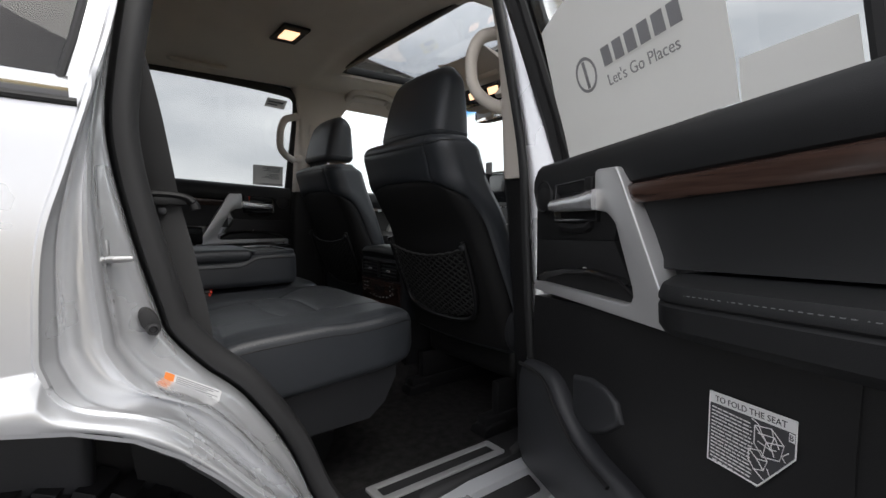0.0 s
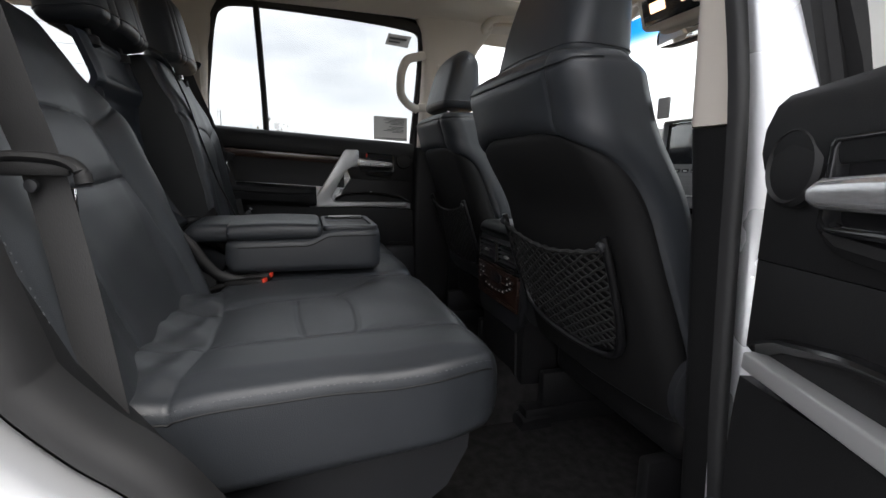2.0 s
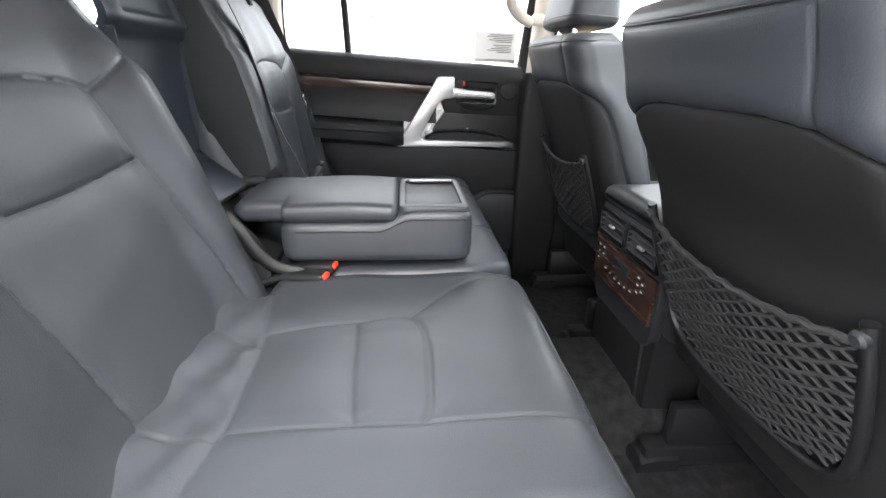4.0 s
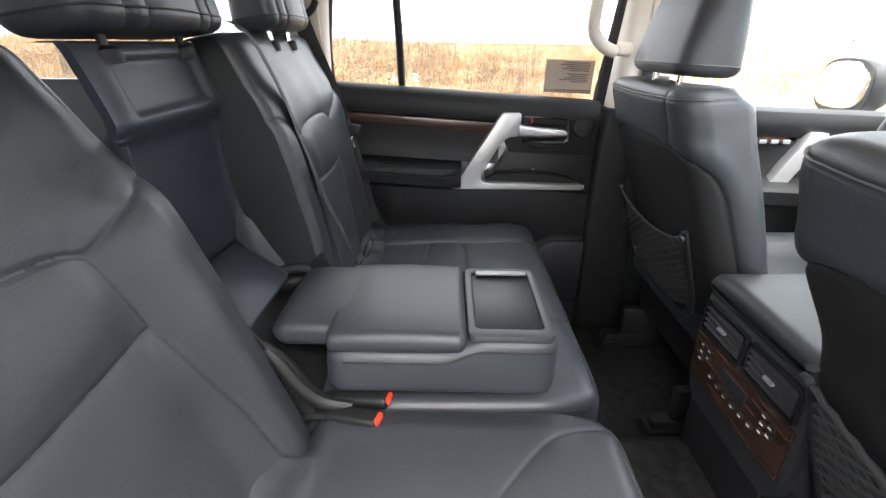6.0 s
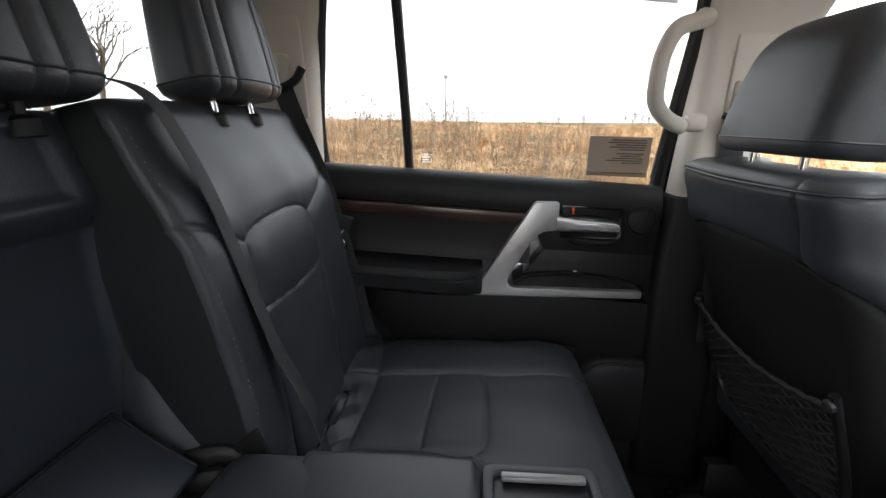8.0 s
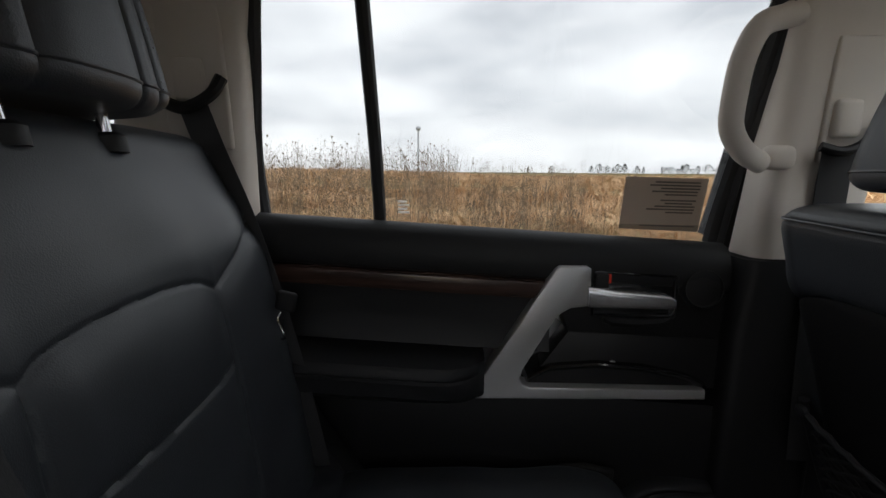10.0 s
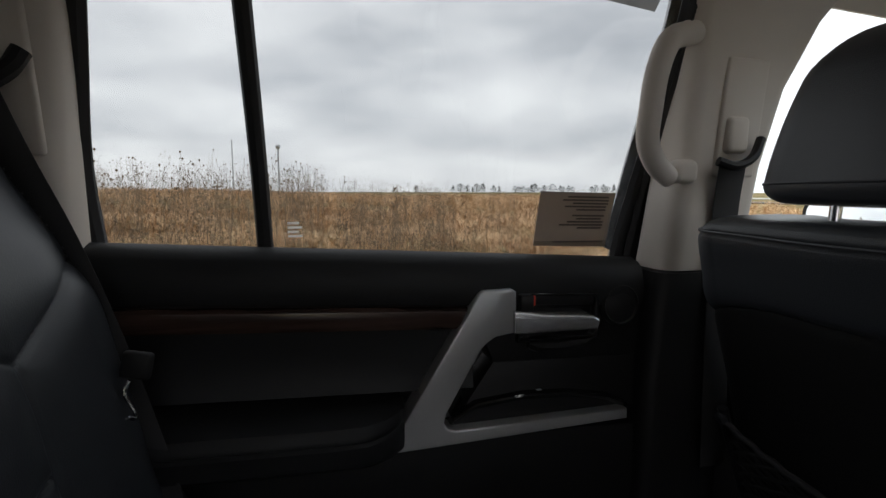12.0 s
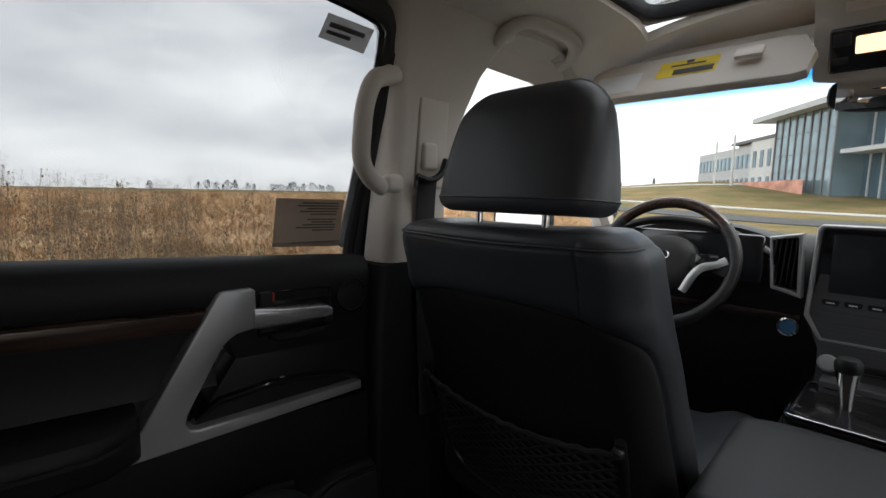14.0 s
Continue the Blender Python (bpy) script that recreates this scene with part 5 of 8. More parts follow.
part("hinge_roll", cushion(spread(0, 0.135, 16, (0.01,), 0.02, 5), 0.135, lambda v: (0.104, 0.0214 - 0.003 * (1 - sstep(v, 0.0, 0.05)), -0.024, 0, 0, (lambda f_: -0.004 * f_ ** 4), (lambda f_: 0.0)), Matrix(((1, 0, 0, -0.014), (0, 0, 1, 0.080), (0, 1, 0, 1.0), (0, 0, 0, 1))), spread(-1, 1, 12), (0.026, 0.004), 0.016), LEATHER, arm, "narrower leather end at the hinge", sharp=60)
tray = part("tray_rim", ring_frame(rect(-0.121, 0.105, 0.379, 0.508, 0.014), rect(-0.104, 0.082, 0.392, 0.494, 0.008), "z", 0.998, 1.0125, 0.004), LEATHER, arm, "tray rim in the arm rest")
part("tray_floor", box(-0.012, 0.444, 1.0045, 0.192, 0.104, 0.006, 0.001), GLOSS_SOFT, arm, "smooth dark tray floor")
part("tray_latch", box(-0.098, 0.446, 1.0125, 0.011, 0.092, 0.007, 0.0025), SATIN_DARK, arm, "dull metal latch bar along the tray")
for xe in (ax0 - 0.0006, ax1 + 0.0006):
    run = [(xe, 0.195 + 0.305 * k / 30, 0.967 + 0.022 * sstep(0.195 + 0.305 * k / 30, 0.34, 0.40)) for k in range(31)]
    part("piping", tube(run, 0.0016, 6), VINYL, arm)
belt_buckle(0.106, 0.220, 0.896, 80, -6)
belt_buckle(0.142, 0.210, 0.893, 74, -6)

# front seats
FRONT_LEAN = 20.0
def front_seat(side, label):
    x, dy = (0.400, 0.0) if side > 0 else (-0.424, 0.050)
    seat = thing("front_seat", label, "seat", (x, 1.05, 0.50), group="front seats")
    L = 0.656 if side > 0 else 0.655
    PT = 0.541                                    # top of the harder panel, along the back
    m = tilt_frame(x, 0.990 + dy, 0.735, FRONT_LEAN)
    mb = m @ Matrix.Diagonal((-1, -1, 1, 1))      # here t points to the rear

    def body_at(v):
        """Half width, rear plane and corner radius at a height along the back."""
        e, d, k = 0.026, L - v, 0.0
        if d < e:
            k = e - math.sqrt(max(e * e - (e - d) ** 2, 0.0))
        if v < 0.03:
            k = 0.03 - math.sqrt(max(0.0009 - (0.03 - v) ** 2, 0.0))
        wid = (0.214 if side > 0 else 0.208) + (0.044 if side > 0 else 0.026) * (1 - sstep(v, 0.05, L)) - 0.009 * max(0.0, (v - L + 0.075) / 0.075) ** 2.6
        bulge_ = (0.030 if side > 0 else 0.006) * sstep(v, 0.36, 0.53)
        return wid - k, 0.076 - 0.014 * v / L - k + bulge_, 0.046

    def place(a, t, v):
        """Keeps the seat's top level from its rear edge to its front."""
        return mb @ Vector((a, t, v - 0.34 * max(0.0, 0.07 - t) * sstep(v, L - 0.16, L)))

    def base_at(q, v, lift):
        """A place on the rear skin: q runs from the middle round the corner and along the flank."""
        wid, tr, r_ = body_at(v)
        xf, a_ = wid - r_, abs(q)
        lift *= 0.35 + 0.65 * min(1.0, (L - v) / 0.03)
        crown = 0.010 * min(1.0, a_ / xf) ** 2
        if a_ < xf:
            p = (a_, tr - crown + lift)
        elif a_ < xf + r_ * math.pi / 2:
            g_ = (a_ - xf) / r_
            p = (xf + (r_ + lift) * math.sin(g_), tr - 0.010 - r_ + (r_ + lift) * math.cos(g_))
        else:
            g_ = (a_ - xf - r_ * math.pi / 2) * (1 - 0.7 * max(0.0, 1 - (L - v) / 0.05) ** 1.6)
            p = (wid + lift * max(0.0, 1 - 4 * g_) + (0.24 - 0.30 * sstep(v, 0.15, 0.60)) * g_, tr - 0.010 - r_ - g_)
        return place(math.copysign(p[0], q), p[1], v)

    def half(v):
        """Arc length from the middle to the panel's edge."""
        if v >= PT:
            return 0.0
        return (0.276 - 0.026 * sstep(v, 0.10, 0.45)) * (1 - (max(v - 0.37, 0.0) / (PT - 0.37)) ** 3.1) ** (1 / 3.1)
    rim = [(half(PT - 0.50 * (1 - math.cos(math.pi / 2 * k / 60))), PT - 0.50 * (1 - math.cos(math.pi / 2 * k / 60))) for k in range(61)]
    ra, rb = np.array(rim[:-1]), np.array(rim[1:])
    rd = rb - ra
    rl = (rd ** 2).sum(1) + 1e-12
    sx = 0.150
    seams = seam_field([flat([(sg * sx, L), (sg * sx, L - 0.05), (sg * (sx - 0.004), PT - 0.03)]) for sg in (-1,)] + [[(-0.34, L - 0.022), (0.34, L - 0.022)]], deep=0.003, valley=0.002, reach=0.012)
    qs = np.linspace(-0.300, 0.300, 231)

    def relief(v):
        aq = np.abs(qs)
        px, py = aq[:, None] - ra[:, 0], v - ra[:, 1]
        t_ = np.clip((px * rd[:, 0] + py * rd[:, 1]) / rl, 0, 1)
        d = np.sqrt(np.min((px - t_ * rd[:, 0]) ** 2 + (py - t_ * rd[:, 1]) ** 2, axis=1))
        out = (aq > half(v)) | (v >= PT)
        lip = 0.009 * np.sqrt(np.maximum(0.0, 1 - (1 - np.minimum(d / 0.020, 1.0)) ** 2)) + 0.002 * np.exp(-((d - 0.028) / 0.016) ** 2)
        return np.where(out, lip, -0.002) + np.where(out, seams(qs, v), 0.0) + 0.0008 * np.sin(qs * 23 + v * 17) * np.sin(v * 31 - qs * 11)
    vs = sorted({round(v, 5) for v in [L * k / 70 for k in range(71)] + [L - 0.034 * (1 - math.cos(math.pi / 2 * k / 8)) for k in range(9)] + [0.34 + 0.22 * k / 60 for k in range(61)] + [0.03 * k / 5 for k in range(6)]})
    rings = []
    for v in vs:
        hs = relief(v)
        ring = [base_at(float(q), v, float(h)) for q, h in zip(qs, hs)]
        wid, tr, r_ = body_at(v)
        inv = mb.inverted()
        e0, e1 = inv @ ring[-1], inv @ ring[0]
        front = []
        for sg, e in ((1, e0), (-1, e1)):
            row = [(abs(e.x) - 0.006, e.y - 0.014), (abs(e.x) - 0.022, e.y - 0.024), (abs(e.x) - 0.05, e.y - 0.022), (abs(e.x) - 0.09, e.y + 0.004), (0.06, e.y + 0.016)]
            row = [(sg * a, b, v) for a, b in row]
            front += row if sg > 0 else row[::-1]
        rings.append(ring + [place(*p) for p in front])
    bk = part("backrest", loft(rings), LEATHER, seat, "black leather front backrest", sharp=70)
    part("top_piping", tube([base_at(float(q), L - 0.020, 0.0085) for q in qs[22:-22:2]], 0.0016, 6), LEATHER, bk)
    # harder lower back panel under the leather's edge
    rows = []
    for q in range(61):
        v = 0.03 + (PT - 0.031) * (1 - (1 - q / 60) ** 1.6)
        h_ = half(v)
        row = []
        for f in [-1 + 2 * c / 80 for c in range(81)]:
            d = min((1 - abs(f)) * h_, PT - v)
            row.append(base_at(f * h_, v, -0.004 + 0.008 * math.sqrt(max(0.0, 1 - (1 - min(d / 0.020, 1.0)) ** 2))))
        wid = body_at(v)[0]
        rows.append(row + [mb @ Vector((min(h_, wid) * 0.8, 0.0, v)), mb @ Vector((-min(h_, wid) * 0.8, 0.0, v))])
    part("back_panel", loft(rows), VINYL_BACK, seat, "matt black lower panel on the seat back", sharp=80)
    if side > 0:
      tag_at = m @ Vector((0.214, 0.045, 0.525))
      part("side_tag", box(tag_at.x + 0.008, tag_at.y, tag_at.z, 0.022, 0.004, 0.030, 0.001), LABEL_GREY, seat, "small grey fabric tag")
    # net pocket on a dark frame
    nf = [(-0.190, 0.362), (-0.190, 0.30), (-0.184, 0.21), (-0.164, 0.145), (-0.11, 0.115), (0.0, 0.105), (0.11, 0.115), (0.164, 0.145), (0.184, 0.21), (0.190, 0.30), (0.190, 0.362)]
    bt = lambda v: -0.074 + 0.014 * v / L - 0.012
    fl = [m @ Vector((a, bt(b) - 0.004, b)) for a, b in [(p.x, p.y) for p in curve([(a, b, 0) for a, b in nf], 5)]]
    pocket = part("net_frame", tube(fl, 0.007, 10, wide=0.008), GLOSS_SOFT, seat, "black frame of the net pocket")
    lines = []
    def inside(a, b):
        lim = 0.186 - 0.03 * sstep(0.22 - b, 0, 0.08) - 0.10 * sstep(0.15 - b, 0, 0.045)
        return abs(a) < lim and 0.112 < b < 0.338 - 0.022 * (1 - (a / 0.19) ** 2)
    step = 0.033
    for sgn in (-1, 1):
        for k in range(-24, 25):
            run = []
            for i in range(70):
                b = 0.105 + 0.24 * i / 69
                a = k * step + sgn * (b - 0.19) * 1.75
                a += 0.0018 * math.sin(i * 0.9 + k * 2.1)
                sag = -0.006 - 0.014 * (1 - (a / 0.19) ** 2) * sstep(b, 0.11, 0.30)
                if inside(a, b):
                    run.append(m @ Vector((a, bt(b) + sag - 0.0008 * sgn, b)))
                else:
                    if len(run) > 2:
                        lines.append(tube(run, 0.0014, 5, wide=0.0027, up=(0, 1, 0)))
                    run = []
            if len(run) > 2:
                lines.append(tube(run, 0.0014, 5, wide=0.0027, up=(0, 1, 0)))
    hem = [m @ Vector((0.189 * a, bt(0.33) - 0.008 - 0.012 * (1 - a * a) + 0.001 * math.sin(a * 40), 0.342 - 0.024 * (1 - a * a) + 0.0015 * math.sin(a * 31))) for a in [-1 + 2 * i / 48 for i in range(49)]]
    lines.append(tube(hem, 0.0045, 8))
    part("net", joined(lines), NETTING, pocket, "black elastic diamond net")
    for s in (-1, 1):
        part("net_clip", lathe([(0.009, -0.002), (0.009, 0.004), (0.006, 0.007), (0.001, 0.007)], m @ Vector((s * 0.189, bt(0.35) - 0.010, 0.348)), m.to_3x3() @ Vector((0, -1, 0)), 12), PLASTIC_GREY, pocket)
    # head restraint
    headrest(seat, x + (-0.026 if side > 0 else 0.010), 0.782 if side > 0 else 0.820, 1.328 if side > 0 else 1.345, -3, 0.160 if side > 0 else 0.142, 0.218 if side > 0 else 0.195, 0.070, 0.83, 0.062, seam=2.0, tall_post=0.07, gap=0.035, wedge=0.55, ahead=0.022, flip=True, top=0.050)
    # cushion and base
    cm = Matrix(((1, 0, 0, x), (0, 0, 1, 0.93), (0, 1, 0, 0.80), (0, 0, 0, 1)))
    part("seat_cushion", cushion(spread(0, 0.56, 20), 0.56, lambda v: (0.255, 0.05 + 0.02 * v, -0.06, 0, 0, (lambda f_: 0.03 * sstep(abs(f_), 0.55, 0.9)), (lambda f_: 0.0)), cm, spread(-1, 1, 16), (0.03, 0.05), 0.04), LEATHER, seat, "black leather front cushion")
    part("seat_base", box(x, 1.19, 0.69, 0.44, 0.46, 0.12, 0.03, 3), PLASTIC, seat)
    if side > 0:
        part("recliner_cover", lathe([(0.07, -0.008), (0.07, 0.006), (0.055, 0.014), (0.02, 0.016)], (x + 0.262 * side, 0.955, 0.80), (side, 0, 0), 24), PLASTIC_GREY, seat, "round recliner cover")
    part("recliner_cover", lathe([(0.07, -0.008), (0.07, 0.006), (0.055, 0.014), (0.02, 0.016)], (x - 0.262 * side, 0.955, 0.80), (-side, 0, 0), 24), PLASTIC_GREY, seat, "round recliner cover")
    for s in (-1, 1):
        rail = part("seat_rail", joined([box(x + s * 0.19, 1.17, 0.525, 0.045, 0.62, 0.05, 0.008), box(x + s * 0.19, 1.14, 0.59, 0.03, 0.46, 0.10, 0.008)]), PLASTIC, seat, "black seat rail")
        part("rail_cover", loft([[(x + s * 0.19 + 0.032 * a, y, 0.50 + h * b) for a, b in ((-1, 0), (-0.9, 0.7), (-0.5, 1), (0.5, 1), (0.9, 0.7), (1, 0))] for y, h in ((0.845, 0.012), (0.853, 0.026), (0.88, 0.036), (0.93, 0.036))]), PLASTIC, rail)
    return seat


driver = front_seat(-1, "black leather driver's seat with a net pocket")
passenger = front_seat(1, "black leather front passenger seat with a net pocket")

# ---- front of the cabin ----
console = thing("centre_console", "black centre console with wood sides and rear air vents", "console", (0, 1.1, 0.52))
part("console_body", loft([[(x * k, y, z) for x, z in ((-0.14, 0.52), (-0.142, 0.70), (-0.138, 0.90), (-0.128, 0.955), (0.128, 0.955), (0.138, 0.90), (0.142, 0.70), (0.14, 0.52))] for y, k in ((0.885, 0.93), (0.89, 1.0), (1.0, 1.04), (1.30, 1.04), (1.75, 0.95))]), PLASTIC, console, "black console body")
lid_m = Matrix(((1, 0, 0, 0.0), (0, 0, 1, 0.868), (0, 1, 0, 0.972), (0, 0, 0, 1)))
part("console_lid", cushion(spread(0, 0.335, 20, (0.006,), 0.02, 5), 0.335, lambda v: (0.166 + 0.010 * v / 0.3, 0.030, -0.024, 0, 0, (lambda f_: -0.008 * f_ ** 4), (lambda f_: 0.0)), lid_m, spread(-1, 1, 14), (0.025, 0.02), 0.024), VINYL_FLANK, console, "padded leather console lid", sharp=60)
# rear face
face = [(-0.148, 0.955), (0.148, 0.955), (0.152, 0.85), (0.142, 0.74), (0.118, 0.715), (-0.118, 0.715), (-0.142, 0.74), (-0.152, 0.85)]
part("rear_panel", prism(face, "y", 0.872, 0.90, 0.006), PLASTIC_GREY, console)
for sx in (-1, 1):
    v = part("air_vent", ring_frame([(sx * 0.070 + a, b) for a, b in rect(-0.066, 0.066, 0.880, 0.945, 0.006)], [(sx * 0.070 + a, b) for a, b in rect(-0.059, 0.059, 0.887, 0.938, 0.004)], "y", 0.862, 0.882, 0.002), GLOSS, console, "rear air vent")
    part("vent_back", box(sx * 0.070, 0.880, 0.9125, 0.122, 0.006, 0.055, 0), PLASTIC, v)
    for k in range(4):
        part("slat", box(sx * 0.070, 0.870, 0.895 + 0.0125 * k, 0.118, 0.016, 0.0022, 0.0008, m=Matrix.Rotation(radians(18), 4, "X")), PLASTIC_GREY, v)
    part("vent_tab", box(sx * 0.070, 0.8625, 0.913, 0.022, 0.008, 0.007, 0.002), SATIN, v, "silver vent tab")
ctl = part("rear_climate_panel", prism([(-0.142, 0.872), (0.142, 0.872), (0.138, 0.772), (-0.138, 0.772)], "y", 0.864, 0.884, 0.004), WOOD_DARK, console, "dark wood-look rear climate panel")
part("display", box(0, 0.8635, 0.842, 0.075, 0.006, 0.026, 0.002), SCREEN, ctl)
for i, (bx, bz) in enumerate([(-0.105, 0.858), (-0.105, 0.842), (-0.105, 0.826), (-0.082, 0.858), (-0.082, 0.842), (-0.06, 0.815), (-0.035, 0.812), (-0.01, 0.81), (0.015, 0.81), (0.04, 0.812), (0.065, 0.815), (0.09, 0.858), (0.09, 0.842), (0.09, 0.826), (0.108, 0.85), (0.108, 0.834)]):
    part("button", box(bx, 0.862, bz, 0.014, 0.006, 0.008, 0.002), PLASTIC, ctl)
    part("button_mark", box(bx, 0.8585, bz, 0.007, 0.001, 0.0025, 0), WHITE_INK, ctl)
part("foot_panel", prism([(-0.11, 0.72), (0.11, 0.72), (0.125, 0.53), (-0.125, 0.53)], "y", 0.878, 0.90, 0.006), PLASTIC, console)

# dashboard
dash = thing("dashboard", "black padded dashboard with hooded dials", "dashboard", (0, 1.8, 0.6))
prof_d = [(1.62, 0.80), (1.585, 0.88), (1.56, 1.02), (1.545, 1.12), (1.55, 1.20), (1.57, 1.245), (1.62, 1.275), (1.70, 1.280), (1.80, 1.270), (1.86, 1.20), (1.90, 0.75)]
part("dash_pad", loft([[(x, y + dy, z + dz) for y, z in prof_d] for x, dy, dz in ((-0.80, 0.06, -0.02), (-0.74, 0.02, -0.005), (-0.5, 0.0, 0.0), (0.0, 0.01, 0.005), (0.5, 0.0, 0.0), (0.80, 0.05, -0.02))]), DASH, dash, "black padded dash top", sharp=50)
hood = []
for y, k in ((1.54, 0.96), (1.56, 1.0), (1.62, 1.0), (1.72, 0.9)):
    hood.append([(-0.405 + 0.215 * k * math.cos(radians(a)), y, 1.205 + 0.105 * k * math.sin(radians(a)) ** 0.6 if 0 < a < 180 else 1.205) for a in range(0, 181, 15)] + [(-0.405 - 0.19 * k, y, 1.20), (-0.405 + 0.19 * k, y, 1.20)])
part("instrument_hood", loft(hood), DASH, dash, "hood over the dials", sharp=50)
part("hood_lip", tube(curve([(-0.640, 1.515, 1.185), (-0.630, 1.512, 1.245), (-0.575, 1.510, 1.292), (-0.47, 1.508, 1.312), (-0.36, 1.510, 1.300), (-0.27, 1.515, 1.262), (-0.225, 1.52, 1.235)], 6), 0.012, 10, wide=0.014), DASH, dash, "rounded lip of the hood")
part("instrument_face", box(-0.405, 1.505, 1.225, 0.33, 0.02, 0.12, 0.01), SCREEN, dash)
part("wood_strip", box(-0.34, 1.538, 1.085, 0.36, 0.014, 0.022, 0.005), WOOD, dash, "dark wood dash strip")
part("knee_panel", prism([(-0.72, 1.07), (-0.19, 1.07), (-0.19, 0.70), (-0.72, 0.70)], "y", 1.60, 1.64, 0.02), PLASTIC, dash)

BRUSHED = mat("dark_brushed_trim", (0.11, 0.11, 0.115), 0.40, metal=0.5, vary=0.1, stretch=(1, 30, 60))
stack = thing("centre_stack", "satin silver centre stack with screen and climate buttons", "centre stack", (0.02, 1.55, 0.7))
def stack_y(z):
    return 1.535 - 0.10 * max(0.0, (1.16 - z) / 0.3)
outl = [(-0.158, 1.325), (0.158, 1.325), (0.168, 1.13), (0.140, 1.07), (0.13, 0.90), (-0.13, 0.90), (-0.140, 1.07), (-0.168, 1.13)]
part("stack_body", loft([[(x, stack_y(z) + d, z) for x, z in outl] for d in (0.006, 0.05, 0.2)]), BRUSHED, stack)
part("screen_frame", ring_frame([(-0.162, 1.325), (-0.155, 1.333), (0.155, 1.333), (0.162, 1.325), (0.170, 1.135), (0.140, 1.085), (-0.140, 1.085), (-0.170, 1.135)], [(-0.155, 1.320), (-0.150, 1.326), (0.150, 1.326), (0.155, 1.320), (0.162, 1.138), (0.135, 1.093), (-0.135, 1.093), (-0.162, 1.138)], "y", 1.512, 1.55, 0.004), SATIN, stack, "satin silver frame")
part("screen", box(0.0, 1.528, 1.252, 0.27, 0.012, 0.125, 0.004), SCREEN, stack, "dark display screen")
part("screen_bezel", prism([(-0.154, 1.321), (0.154, 1.321), (0.161, 1.139), (0.134, 1.094), (-0.134, 1.094), (-0.161, 1.139)], "y", 1.5295, 1.542, 0.002), GLOSS, stack, "gloss black panel round the screen")
for k in range(8):
    part("button", box(-0.128 + 0.0365 * k, 1.526, 1.168, 0.030, 0.008, 0.014, 0.002), PLASTIC, stack)
    part("button_mark", box(-0.128 + 0.0365 * k, 1.5215, 1.168, 0.014, 0.001, 0.003, 0), WHITE_INK if k != 4 else ORANGE, stack)
for r_ in range(2):
    for k in range(6):
        part("button", box(-0.105 + 0.042 * k, 1.524, 1.124 - 0.018 * r_, 0.036, 0.010, 0.013, 0.002), GLOSS, stack)
        part("button_mark", box(-0.105 + 0.042 * k, 1.5185, 1.124 - 0.018 * r_, 0.016, 0.001, 0.003, 0), WHITE_INK, stack)
part("knob", lathe([(0.018, 0.0), (0.018, 0.012), (0.015, 0.016), (0.004, 0.017)], (-0.118, stack_y(1.04), 1.045), (0, -1, 0.3), 24), SATIN, stack, "silver rotary knob")
part("slot", box(0.02, stack_y(1.04) - 0.001, 1.045, 0.20, 0.012, 0.018, 0.003), GLOSS, stack)
for k in range(3):
    part("drawer_line", box(0.0, 1.4435, 1.008 - 0.030 * k, 0.232, 0.003, 0.0022, 0), CHROME, stack)
part("lower_trim", prism([(-0.125, 1.02), (0.125, 1.02), (0.12, 0.92), (-0.12, 0.92)], "y", 1.445, 1.50, 0.005), BRUSHED, stack, "brushed silver panel")
vent = thing("dash_vent", "upright dash air vent with silver rim", "air vent", (-0.205, 1.53, 1.2))
part("vent_rim", ring_frame([(-0.245, 1.30), (-0.185, 1.312), (-0.178, 1.17), (-0.235, 1.185)], [(-0.238, 1.294), (-0.192, 1.303), (-0.186, 1.180), (-0.229, 1.192)], "y", 1.512, 1.55, 0.003), SATIN, vent, "silver vent rim")
for k in range(5):
    part("slat", box(-0.234 + 0.0095 * k, 1.524, 1.243, 0.0028, 0.02, 0.105, 0.001, m=Matrix.Rotation(radians(3), 4, "Y")), PLASTIC, vent)
part("vent_back", box(-0.212, 1.542, 1.243, 0.05, 0.006, 0.115, 0), PLASTIC, vent)
btn = thing("start_button", "round start button with a blue ring", "button", (-0.205, 1.53, 1.09))
part("button_ring", lathe([(0.021, 0.0), (0.021, 0.006), (0.017, 0.009), (0.016, 0.005)], (-0.200, 1.548, 1.095), (0, -1, 0.25), 24), CHROME, btn, "bright ring")
part("button_face", lathe([(0.016, 0.0), (0.016, 0.006), (0.012, 0.007)], (-0.200, 1.548, 1.095), (0, -1, 0.25), 24), mat("blue_button", (0.05, 0.16, 0.30), 0.3), btn, "blue button face")

wheel = thing("steering_wheel", "black leather steering wheel with silver spokes", "steering wheel", (-0.405, 1.36, 1.2))
wm = Matrix.Translation((-0.448, 1.52, 1.208)) @ Matrix.Rotation(radians(-22), 4, "X") @ Matrix.Scale(0.95, 4)
part("rim", moved(tube([(0.178 * math.cos(2 * math.pi * k / 48), 0, 0.172 * math.sin(2 * math.pi * k / 48)) for k in range(48)], 0.0155, 12, True, up=(0, 1, 0)), wm), DASH, wheel, "black leather and wood rim")
part("wood_arc", moved(tube([(0.178 * math.cos(radians(a)), 0, 0.172 * math.sin(radians(a))) for a in range(38, 143, 5)], 0.0162, 12, up=(0, 1, 0)), wm), WOOD, wheel, "polished wood arc of the rim")
